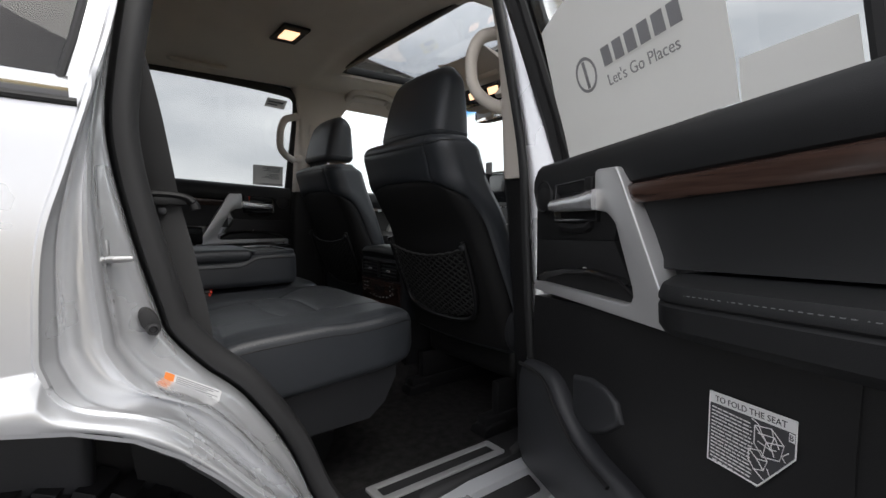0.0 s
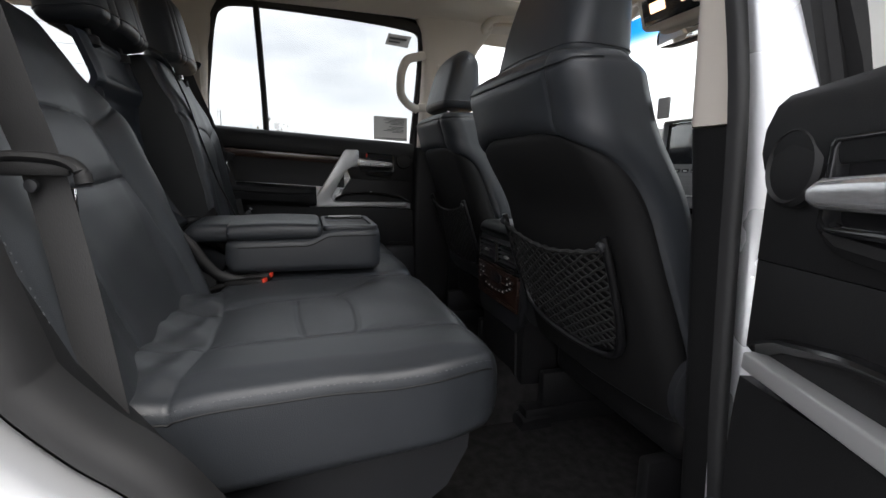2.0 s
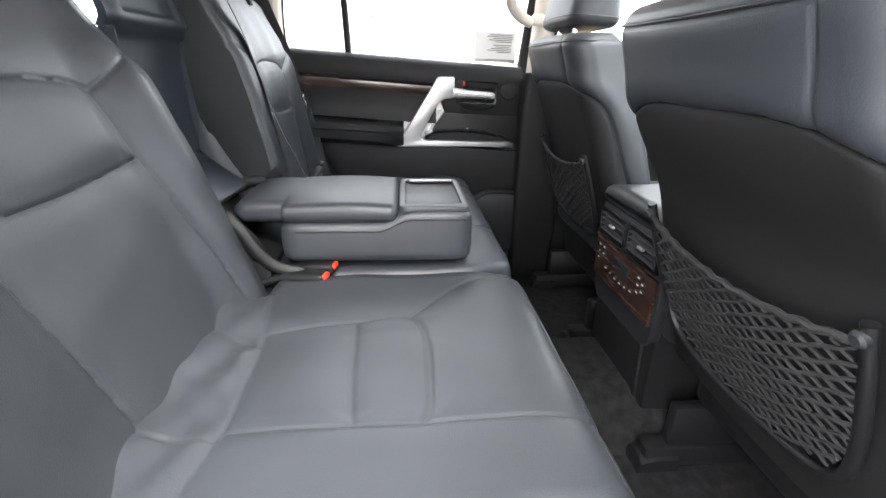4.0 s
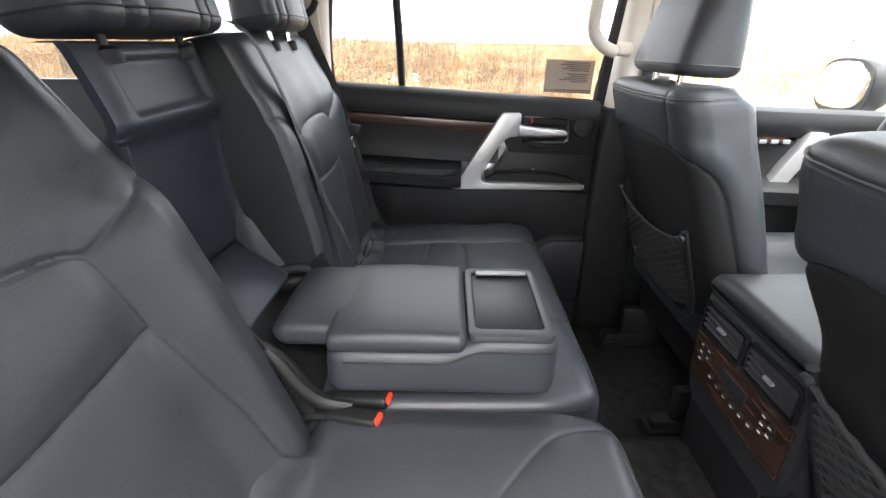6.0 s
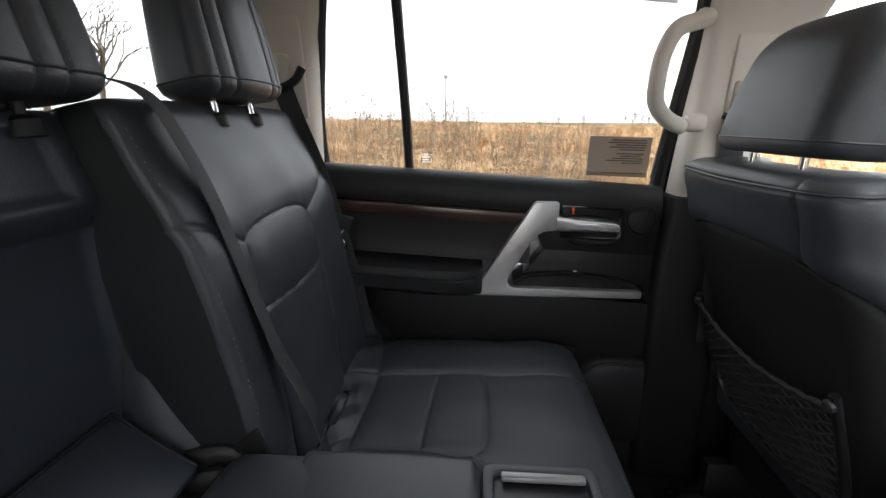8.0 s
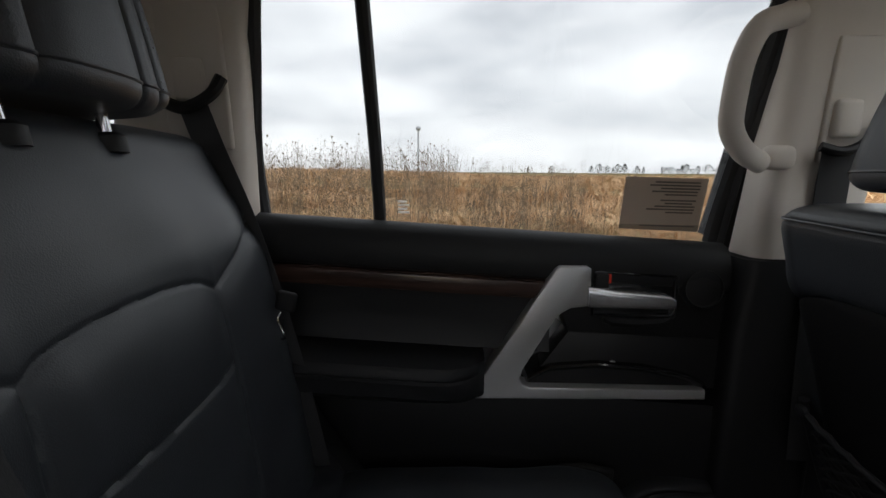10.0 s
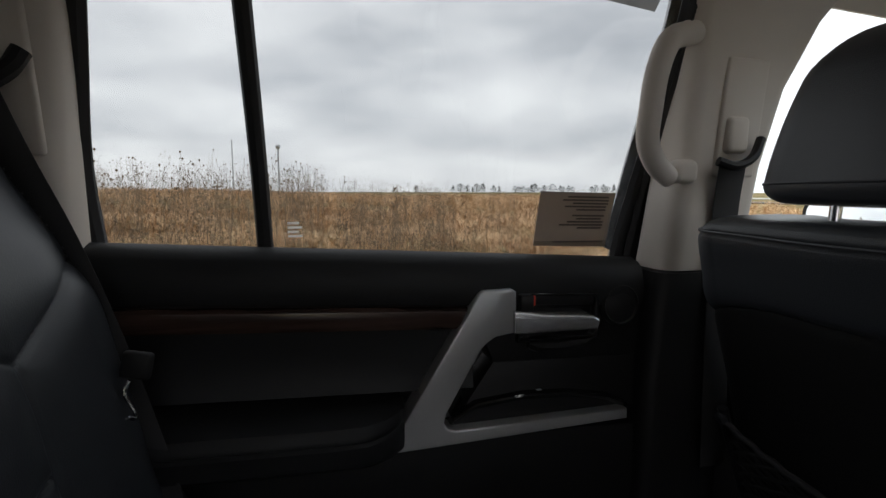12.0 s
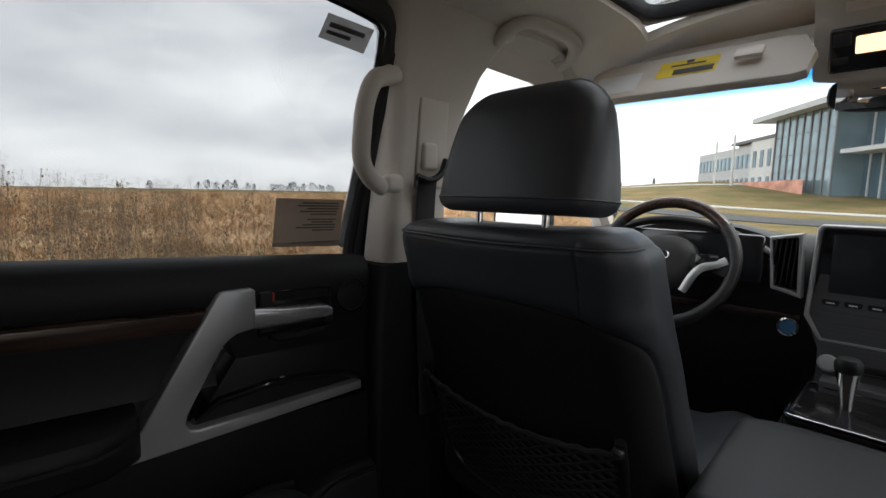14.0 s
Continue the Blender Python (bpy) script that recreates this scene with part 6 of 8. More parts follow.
part("hub", moved(loft([[(0.086 * k * math.copysign(abs(math.cos(a)) ** 0.75, math.cos(a)), y, (0.078 if math.sin(a) > 0 else 0.092) * k * math.copysign(abs(math.sin(a)) ** 0.75, math.sin(a))) for a in [2 * math.pi * i / 32 for i in range(32)]] for y, k in ((-0.014, 0.25), (-0.012, 0.62), (-0.004, 0.86), (0.010, 0.98), (0.030, 1.0), (0.06, 0.9))]), wm), DASH, wheel, "rounded black wheel hub", sharp=60)
for sx in (-1, 1):
    part("spoke", moved(loft([[(sx * x, y + dy, z + dz) for dy, dz in ((-0.012, -0.018), (-0.016, 0), (-0.012, 0.018), (0.012, 0.018), (0.012, -0.018))] for x, y, z in ((0.07, 0.01, 0.01), (0.12, 0.006, 0.0), (0.168, 0.002, -0.012))]), wm), PLASTIC, wheel)
    part("spoke_trim", moved(tube(curve([(sx * 0.160, -0.010, 0.014), (sx * 0.140, -0.016, 0.000), (sx * 0.108, -0.018, -0.014), (sx * 0.088, -0.016, -0.040), (sx * 0.070, -0.008, -0.080)], 5), 0.004, 8, wide=0.011, up=(0, 1, 0)), wm), SATIN, wheel, "silver spoke trim")
    part("switch_pad", moved(box(sx * 0.115, -0.012, 0.012, 0.055, 0.014, 0.03, 0.006), wm), GLOSS, wheel)
part("emblem", moved(tube([(0.021 * math.cos(2 * math.pi * k / 24), -0.015, 0.012 + 0.014 * math.sin(2 * math.pi * k / 24)) for k in range(24)], 0.0028, 8, True), wm), CHROME, wheel, "plain bright oval badge ring")
part("column", moved(tube([(0, 0.05, 0), (0, 0.16, 0.0), (0, 0.30, -0.01)], 0.05, 14), wm), PLASTIC, wheel)

for ob in (stack, vent, btn):
    ob.location.x += 0.030
    ob.location.z -= 0.012
gear = thing("gear_lever", "chrome gear lever with a black knob", "gear lever", (-0.03, 1.38, 0.95))
part("gate", prism(rect(-0.125, 0.10, 1.26, 1.50, 0.02), "z", 0.945, 0.985, 0.004), GLOSS, gear, "gloss black gear gate")
part("gate_rim", ring_frame(rect(-0.125, 0.10, 1.26, 1.50, 0.02), rect(-0.113, 0.088, 1.272, 1.488, 0.016), "z", 0.984, 0.990, 0.002), CHROME, gear, "chrome gate rim")
part("shaft", tube([(-0.045, 1.385, 0.97), (-0.046, 1.38, 1.0), (-0.047, 1.375, 1.03), (-0.048, 1.37, 1.062)], lambda t: 0.009 + 0.011 * t * t, 14), CHROME, gear, "chrome lever shaft")
part("knob", lathe([(0.020, 0), (0.0215, 0.006), (0.021, 0.016), (0.016, 0.024), (0.005, 0.027)], (-0.048, 1.370, 1.060), (0, -0.05, 1), 20), VINYL, gear, "black knob")
part("console_top", prism(rect(-0.135, 0.135, 1.195, 1.52, 0.02), "z", 0.90, 0.955, 0.004), PLASTIC_GREY, gear)

# left front door inside, its window, mirror
fd = thing("front_door", "closed front door with black card and satin pull trim", "car door", (-0.80, 1.9, 0.5))
def fbelt(y):
    return 1.245 - 0.03 * (y - 0.95)
part("upper_pad", loft([[(x, y, fbelt(y) - d) for x, d in ((-0.80, 0.0), (-0.77, -0.004), (-0.745, 0.008), (-0.735, 0.035), (-0.738, 0.065), (-0.748, 0.08), (-0.80, 0.08))] for y in (0.965, 1.4, 1.95)]), VINYL, fd)
part("wood_strip", loft([[(x, y, fbelt(y) - d) for x, d in ((-0.75, 0.080), (-0.734, 0.084), (-0.732, 0.095), (-0.75, 0.104))] for y in (0.97, 1.2, 1.36)]), WOOD, fd, "dark wood strip")
part("door_card", loft([[(x, y, fbelt(y) - d) for x, d in ((-0.80, 0.08), (-0.748, 0.09), (-0.752, 0.16), (-0.745, 0.20), (-0.69, 0.215), (-0.675, 0.23), (-0.68, 0.27), (-0.73, 0.29), (-0.73, 0.50), (-0.75, 0.72), (-0.80, 0.74))] for y in (0.955, 1.4, 1.95)]), PLASTIC, fd, "black door card with arm rest")
fb = [(1.30, 0.985), (1.405, 1.165), (1.415, 1.172), (1.455, 1.17), (1.462, 1.11), (1.425, 1.105), (1.372, 1.01), (1.382, 1.0), (1.60, 1.0), (1.60, 0.982)]
part("handle_trim", prism(fb, "x", -0.715, -0.76, 0.003), SATIN, fd, "satin silver pull handle trim")
part("release_handle", box(-0.727, 1.51, 1.135, 0.02, 0.12, 0.016, 0.006), CHROME, fd)
for k in range(3):
    part("memory_button", box(-0.734, 1.28 + 0.035 * k, 1.142, 0.006, 0.022, 0.012, 0.002), SATIN, fd)
fwx = lambda z: -0.80 + 0.085 * max(0.0, (z - 1.22) / 0.45) ** 1.2
g = part("pane", sheet([[(fwx(z), y, z) for y in (0.90, 1.2, 1.5, y1)] for z, y1 in ((1.21, 1.96), (1.35, 1.82), (1.50, 1.66), (1.67, 1.44))], 0.004, (-1, 0, 0)), GLASS_CLEAR, fd, "clear front window")
g.visible_shadow = False
part("window_frame", tube(curve([(-0.81, 1.95, 1.23), (-0.785, 1.68, 1.48), (-0.72, 1.44, 1.675), (-0.70, 1.25, 1.70), (-0.70, 1.05, 1.70)], 5), 0.014, 8), RUBBER, fd)
part("outer_skin", loft([[(-0.80, y, 1.20), (-0.96, y, 1.20), (-0.985, y, 1.0), (-0.98, y, 0.62), (-0.93, y, 0.50), (-0.80, y, 0.52)] for y in (0.93, 1.4, 2.1)]), PAINT, fd, "silver outer door skin")
dm = thing("door_mirror", "dark door mirror outside the front window", "mirror", (-0.98, 1.80, 1.20))
part("mirror_housing", loft([[(-1.06 + 0.125 * k * math.copysign(abs(math.cos(a)) ** 0.7, math.cos(a)), y, 1.275 + 0.095 * k * math.copysign(abs(math.sin(a)) ** 0.7, math.sin(a))) for a in [2 * math.pi * i / 24 for i in range(24)]] for y, k in ((1.715, 0.97), (1.72, 1.0), (1.77, 0.98), (1.82, 0.75), (1.835, 0.4))]), PLASTIC, dm, "dark mirror housing")
part("mirror_glass", loft([[(-1.06 + 0.106 * math.copysign(abs(math.cos(a)) ** 0.7, math.cos(a)), y, 1.275 + 0.076 * math.copysign(abs(math.sin(a)) ** 0.7, math.sin(a))) for a in [2 * math.pi * i / 24 for i in range(24)]] for y in (1.706, 1.712)]), MIRROR, dm, "mirror glass").rotation_euler = (radians(-4), 0, radians(3))
part("arm", box(-0.94, 1.80, 1.19, 0.12, 0.06, 0.03, 0.01), PLASTIC, dm)

# windscreen, its blue band, right front side
ws = thing("windscreen", "laminated windscreen with a blue shade band", "windscreen", (0, 2.1, 1.26), kind="structure")
def ws_pt(x, t):
    return (x * (0.81 - 0.13 * t), 2.00 - 0.56 * t - 0.10 * x * x * (1 - 0.5 * t), 1.265 + 0.425 * t - 0.035 * t * t)
xs = [-1, -0.75, -0.5, -0.25, 0, 0.25, 0.5, 0.75, 1]
g = part("pane", sheet([[ws_pt(x, t) for x in xs] for t in (0, 0.2, 0.4, 0.6, 0.835)], 0.005, (0, 0.4, 0.9)), GLASS_CLEAR, ws, "clear windscreen")
g.visible_shadow = False
g = part("shade_band", sheet([[ws_pt(x, t) for x in xs] for t in (0.835, 0.872, 0.91, 0.95, 1.0)], 0.005, (0, 0.4, 0.9)), GLASS_BLUE, ws, "blue tinted shade band")
g.visible_shadow = False
part("header", box(0, 1.455, 1.70, 1.3, 0.05, 0.03, 0.01), BEIGE, ws)
rg = thing("side_window", "clear front passenger window", "window", (0.80, 1.4, 1.22), kind="structure")
g = part("pane", mirrored(sheet([[(fwx(z), y, z) for y in (0.93, 1.2, 1.5, y1)] for z, y1 in ((1.21, 1.96), (1.35, 1.82), (1.50, 1.66), (1.67, 1.44))], 0.004, (-1, 0, 0))), GLASS_CLEAR, rg)
g.visible_shadow = False
rfd = thing("front_door", "closed front passenger door with black card", "car door", (0.80, 1.9, 0.5))
part("door_card", mirrored(loft([[(x, y, fbelt(y) - d) for x, d in ((-0.80, 0.0), (-0.745, 0.008), (-0.735, 0.05), (-0.748, 0.09), (-0.752, 0.16), (-0.745, 0.20), (-0.69, 0.215), (-0.675, 0.23), (-0.68, 0.27), (-0.73, 0.29), (-0.73, 0.50), (-0.75, 0.72), (-0.80, 0.74))] for y in (0.965, 1.4, 1.95)])), PLASTIC, rfd)
part("outer_skin", mirrored(loft([[(-0.80, y, 1.20), (-0.96, y, 1.22), (-0.985, y, 1.0), (-0.98, y, 0.62), (-0.93, y, 0.50), (-0.80, y, 0.52)] for y in (0.94, 1.4, 2.1)])), PAINT, rfd, "silver outer door skin")

# front pillars inside
for s in (-1, 1):
    bm = loft([[(x + dx, y + dy, z + dz) for dx, dy, dz in ((0.035, -0.02, -0.01), (0.02, -0.04, -0.03), (-0.02, -0.03, -0.02), (-0.025, 0.03, 0.02), (0.02, 0.03, 0.025))] for x, y, z in ((-0.815, 1.93, 1.27), (-0.785, 1.70, 1.46), (-0.715, 1.46, 1.665), (-0.66, 1.34, 1.72))])
    part("front_pillar_trim", bm if s < 0 else mirrored(bm), BEIGE, body, "beige windscreen pillar trim")

# padded headliner edges over the front side windows
for s in (-1, 1):
    bm = loft([[(x + dx, y, z + dz) for x, z in ((-0.575, 1.738), (-0.615, 1.722), (-0.650, 1.698), (-0.678, 1.668), (-0.690, 1.652), (-0.702, 1.656), (-0.700, 1.70), (-0.66, 1.755), (-0.58, 1.76))] for y, dx, dz in ((0.93, -0.004, 0.012), (1.00, 0.0, 0.004), (1.10, 0.0, 0.0), (1.25, 0.0, -0.004), (1.38, -0.004, -0.014), (1.46, -0.010, -0.034))])
    part("side_rail_trim", bm if s < 0 else mirrored(bm), HEADLINER, body, "beige headliner edge over the side window", sharp=60)

# sun visors
def visor(s):
    v = thing("sun_visor", "beige folded sun visor", "sun visor", (0.36 * s, 1.35, 1.64), group="sun visors")
    top, bot, th = (1.405, 1.685), (1.315, 1.590), 0.011
    out = [(-0.60, 0.15), (-0.575, 0.02), (-0.55, 0.0), (-0.17, 0.0), (-0.148, 0.06), (-0.142, 0.5), (-0.165, 0.93), (-0.20, 1.0), (-0.56, 1.0), (-0.59, 0.85)]
    d = Vector((0, top[0] - bot[0], top[1] - bot[1]))
    nrm = Vector((0, -d.z, d.y)).normalized()
    bm = bmesh.new()
    a = [bm.verts.new(Vector((x, bot[0], bot[1])) + d * t + nrm * (-th)) for x, t in out]
    b = [bm.verts.new(Vector((x, bot[0], bot[1])) + d * t + nrm * th) for x, t in out]
    f0, f1 = bm.faces.new(a[::-1]), bm.faces.new(b)
    n = len(out)
    for i in range(n):
        bm.faces.new((a[i], a[(i + 1) % n], b[(i + 1) % n], b[i]))
    bmesh.ops.recalc_face_normals(bm, faces=bm.faces)
    bmesh.ops.bevel(bm, geom=list(f0.edges) + list(f1.edges), offset=0.006, segments=2, profile=0.5, affect="EDGES")
    fx = (lambda q: q) if s < 0 else mirrored
    vb = part("visor_body", fx(bm), BEIGE, v)
    def patch(x0, x1, t0, t1, lift, material, name, label=""):
        q = [Vector((x, bot[0], bot[1])) + d * t - nrm * (th + lift) * -1 if False else Vector((x, bot[0], bot[1])) + d * t + (nrm * (th + lift) if nrm.y < 0 else nrm * -(th + lift)) for x, t in ((x0, t0), (x1, t0), (x1, t1), (x0, t1))]
        b_ = bmesh.new()
        b_.faces.new([b_.verts.new(p) for p in q])
        return part(name, fx(b_), material, v, label)
    patch(-0.565, -0.46, 0.12, 0.62, 0.0012, WHITE_INK, "vanity_flap", "pale vanity mirror cover")
    if s < 0:
        patch(-0.425, -0.305, 0.58, 0.78, 0.0012, YELLOW, "warning_label", "yellow warning label")
        patch(-0.425, -0.305, 0.36, 0.56, 0.0012, YELLOW, "warning_label")
        patch(-0.39, -0.31, 0.39, 0.53, 0.0018, DARK_INK, "print")
        patch(-0.40, -0.33, 0.62, 0.66, 0.0018, DARK_INK, "print")
        patch(-0.37, -0.355, 0.68, 0.76, 0.0018, DARK_INK, "print")
    part("finger_clip", fx(box(-0.245, 1.338, 1.655, 0.05, 0.012, 0.03, 0.005, m=Matrix.Rotation(radians(-45), 4, "X"))), BEIGE, v)
    part("pivot", fx(tube([(-0.15, 1.40, 1.69), (-0.13, 1.41, 1.70), (-0.12, 1.41, 1.73)], 0.006, 8)), BEIGE, v)
    return v
visor(-1)
visor(1)
rv = thing("interior_mirror", "black interior rear-view mirror", "mirror", (0, 1.50, 1.62))
part("mirror_housing", loft([[(0.0 + 0.135 * k * math.copysign(abs(math.cos(a)) ** 0.5, math.cos(a)), y, 1.575 + 0.036 * k * math.copysign(abs(math.sin(a)) ** 0.6, math.sin(a))) for a in [2 * math.pi * i / 28 for i in range(28)]] for y, k in ((1.455, 0.97), (1.46, 1.0), (1.485, 0.95), (1.50, 0.7))]), PLASTIC, rv)
part("mirror_glass", box(0, 1.4545, 1.575, 0.24, 0.003, 0.058, 0.001), MIRROR, rv)
part("stem", tube([(0, 1.49, 1.585), (0, 1.53, 1.60), (0, 1.56, 1.625)], 0.018, 10), PLASTIC, rv)

# overhead lamps
oc = thing("overhead_console", "beige overhead console with two map lamps", "map lamp", (0, 1.36, 1.72))
part("console_shell", loft([[(x, y, z + 0.012 * (abs(x) / 0.15) ** 4) for y, z in ((1.25, 1.765), (1.31, 1.742), (1.36, 1.718), (1.385, 1.690), (1.415, 1.596), (1.43, 1.588), (1.47, 1.60), (1.52, 1.72))] for x in (-0.155, -0.148, -0.10, 0, 0.10, 0.148, 0.155)]), BEIGE, oc, "beige console shell", sharp=50)
om = Matrix.Translation((0, 1.397, 1.645)) @ Matrix.Rotation(radians(17), 4, "X")
part("lamp_panel", moved(box(0, 0, 0, 0.262, 0.014, 0.078, 0.006, 3), om), GLOSS, oc, "black lamp panel")
for s in (-1, 1):
    part("lamp_lens", moved(box(0.062 * s, -0.008, 0.006, 0.062, 0.006, 0.030, 0.003), om), LAMP_GLOW, oc, "lit warm map lamp")
    part("switch", moved(box(0.112 * s, -0.007, 0.018, 0.026, 0.006, 0.022, 0.003), om), PLASTIC_GREY, oc)
    part("switch", moved(box(0.112 * s, -0.007, -0.018, 0.022, 0.006, 0.012, 0.002), om), PLASTIC_GREY, oc)
part("microphone_grille", box(0, 1.366, 1.712, 0.22, 0.020, 0.006, 0.002, m=Matrix.Rotation(radians(-45), 4, "X")), HEADLINER, oc, "slotted microphone grille")
dome = thing("dome_lamp", "lit dome lamp on the headliner", "dome lamp", (-0.20, 0.635, 1.79))
part("lamp_base", box(-0.22, 0.62, 1.790, 0.17, 0.10, 0.012, 0.005), PLASTIC, dome, "dark lamp base")
part("lamp_lens", box(-0.215, 0.615, 1.784, 0.085, 0.055, 0.010, 0.003), LAMP_GLOW, dome, "lit warm lamp lens")

# grab handles: upright ones on the pillars, curved ones at the roof sides
def pillar_grip(s):
    gp = thing("grab_handle", "beige upright grab handle on the pillar", "grab handle", (0.68 * s, 0.80, 1.40), group="grab handles")
    pts = curve([(0.692, 0.822, 1.592), (0.668, 0.79, 1.580), (0.650, 0.742, 1.562), (0.643, 0.718, 1.520), (0.645, 0.712, 1.470), (0.655, 0.718, 1.428), (0.672, 0.748, 1.398), (0.695, 0.790, 1.382)], 5)
    if s > 0:
        pts = [p + Vector((0, 0.058, 0)) for p in pts]
    bm = tube(pts, 0.0135, 14, wide=0.0165, up=(1, 0, 0))
    part("grip", bm if s > 0 else mirrored(bm), BEIGE, gp, "beige curved grip")
    for z in (1.590, 1.390):
        bm = box(0.695, 0.815 if s < 0 else 0.845, z, 0.026, 0.046, 0.036, 0.012, 3)
        part("grip_foot", bm if s > 0 else mirrored(bm), BEIGE, gp)
pillar_grip(-1)
pillar_grip(1)
def roof_grip(x, y, s):
    gp = thing("grab_handle", "beige folding grab handle over the door", "grab handle", (x, y, 1.75), group="grab handles")
    low = 0.045 if y > 1 else 0.0
    r_ = 0.0135 if y > 1 else 0.011
    pts = curve([(x, y - 0.105, 1.752 - low), (x - 0.022 * s, y - 0.092, 1.733 - low), (x - 0.032 * s, y - 0.055, 1.724 - low), (x - 0.034 * s, y, 1.722 - low), (x - 0.032 * s, y + 0.055, 1.722 - low), (x - 0.022 * s, y + 0.092, 1.728 - low), (x, y + 0.105, 1.744 - low)], 5)
    if y > 1:                                     # folded up against the roof
        pts = curve([(x + 0.016 * s, y - 0.118, 1.694), (x - 0.012 * s, y - 0.122, 1.706), (x - 0.044 * s, y - 0.104, 1.722), (x - 0.056 * s, y - 0.060, 1.727), (x - 0.056 * s, y, 1.727), (x - 0.054 * s, y + 0.060, 1.724), (x - 0.040 * s, y + 0.104, 1.714), (x - 0.010 * s, y + 0.122, 1.698), (x + 0.016 * s, y + 0.118, 1.684)], 5)
    part("grip", tube(pts, r_, 12, wide=r_ * 1.25), BEIGE, gp)
    part("grip_seat", loft([[(x + 0.010 * s + a * 0.030 * k, y + b * 0.135 * k, 1.752 - low + d + 0.4 * a * 0.03 * s * -1) for a, b in [(math.cos(2 * math.pi * i / 20), math.sin(2 * math.pi * i / 20)) for i in range(20)]] for k, d in ((1.0, 0.012), (1.0, -0.004), (0.94, -0.008))]), BEIGE, gp, "oval seat of the folding handle")
    for e in (-1, 1):
        part("grip_foot", box(x + 0.004 * s, y + e * 0.108, 1.748 - low, 0.040, 0.034, 0.022, 0.008, 3), BEIGE, gp)
roof_grip(-0.605, 0.37, -1)
roof_grip(-0.628, 1.17, -1)
roof_grip(0.628, 1.20, 1)
dash.location.y += 0.10

# seat belts
lb = thing("seat_belt", "black seat belt hanging from the rear pillar", "seat belt", (-0.69, -0.05, 1.45))
part("belt_panel", box(-0.688, -0.045, 1.50, 0.010, 0.095, 0.21, 0.005, 3, m=Matrix.Rotation(radians(6), 4, "Y")), BEIGE, lb, "beige belt panel set in the pillar")
part("slider", box(-0.685, -0.05, 1.495, 0.02, 0.045, 0.06, 0.008), BEIGE, lb)
part("guide_loop", tube(curve([(-0.672, -0.092, 1.465), (-0.664, -0.05, 1.452), (-0.664, -0.012, 1.470), (-0.670, 0.003, 1.495)], 5), 0.009, 8), PLASTIC, lb, "black belt guide")
part("strap", strap(curve([(-0.672, -0.045, 1.465), (-0.674, -0.020, 1.39), (-0.676, 0.010, 1.31), (-0.674, 0.040, 1.22), (-0.670, 0.066, 1.13), (-0.668, 0.088, 1.04), (-0.665, 0.108, 0.95), (-0.66, 0.12, 0.90)], 5), 0.047, 0.0016, (0.2, 1, 0.2)), WEB, lb)
part("tongue", tube(curve([(-0.636, 0.083, 1.163), (-0.634, 0.078, 1.152), (-0.634, 0.082, 1.140), (-0.634, 0.087, 1.127), (-0.636, 0.085, 1.121), (-0.640, 0.078, 1.122)], 5), 0.0021, 8), CHROME, lb, "bent chrome belt tongue")
part("tongue_grip", box(-0.645, 0.088, 1.176, 0.012, 0.030, 0.030, 0.005, 3, m=Matrix.Rotation(radians(-12), 4, "X")), PLASTIC, lb)
cb = thing("seat_belt", "black middle seat belt over the seat's shoulder", "seat belt", (-0.2, 0.0, 1.3))
part("strap", strap(curve([(-0.165, -0.14, 1.40), (-0.168, -0.085, 1.432), (-0.17, -0.03, 1.432), (-0.176, 0.010, 1.412), (-0.186, 0.038, 1.352), (-0.192, 0.056, 1.30), (-0.198, 0.070, 1.245), (-0.200, 0.092, 1.171), (-0.201, 0.114, 1.101), (-0.204, 0.138, 1.044), (-0.209, 0.156, 0.99), (-0.212, 0.170, 0.915), (-0.212, 0.176, 0.885)], 5), 0.044, 0.0016, (1, 0.25, 0)), WEB, cb)
tg = Matrix.Translation((-0.214, 0.168, 0.978)) @ Matrix.Rotation(radians(-28), 4, "X") @ Matrix.Rotation(radians(-12), 4, "Y")
part("tongue", moved(ring_frame([(a, b) for a, b in rect(-0.012, 0.012, -0.030, 0.020, 0.004)], [(a, b) for a, b in rect(-0.006, 0.006, -0.020, 0.000, 0.003)], "y", -0.0015, 0.0015, 0.0006), tg), CHROME, cb, "chrome belt tongue")
part("tongue_grip", moved(joined([box(0, 0, 0.030, 0.050, 0.014, 0.030, 0.006, 3), tube([(-0.022, 0.002, 0.030), (-0.026, 0.0, 0.045), (-0.018, -0.002, 0.056)], 0.005, 8)]), tg), PLASTIC_GREY, cb, "grey plastic grip of the tongue")

rb = thing("seat_belt", "black seat belt along the rear pillar", "seat belt", (0.70, 0.08, 1.2))
part("strap", strap(curve([(0.672, 0.00, 1.52), (0.690, 0.045, 1.40), (0.694, 0.070, 1.30), (0.682, 0.088, 1.20), (0.672, 0.098, 1.14), (0.682, 0.116, 1.05), (0.692, 0.132, 0.95), (0.694, 0.142, 0.86)], 6), 0.040, 0.0016, (0.22, 1, 0.15)), WEB, rb)
gl_ = part("guide_loop", joined([tube(curve([(0.682, 0.062, 1.150), (0.682, 0.085, 1.153), (0.684, 0.118, 1.150), (0.688, 0.134, 1.142), (0.690, 0.138, 1.128)], 5), 0.006, 10, wide=0.008), box(0.684, 0.095, 1.142, 0.008, 0.062, 0.014, 0.003)]), PLASTIC, rb, "black belt guide")
part("stop_button", lathe([(0.006, -0.002), (0.006, 0.003), (0.003, 0.004)], (0.680, 0.092, 1.126), (1, -0.2, 0), 12), PLASTIC_GREY, gl_)
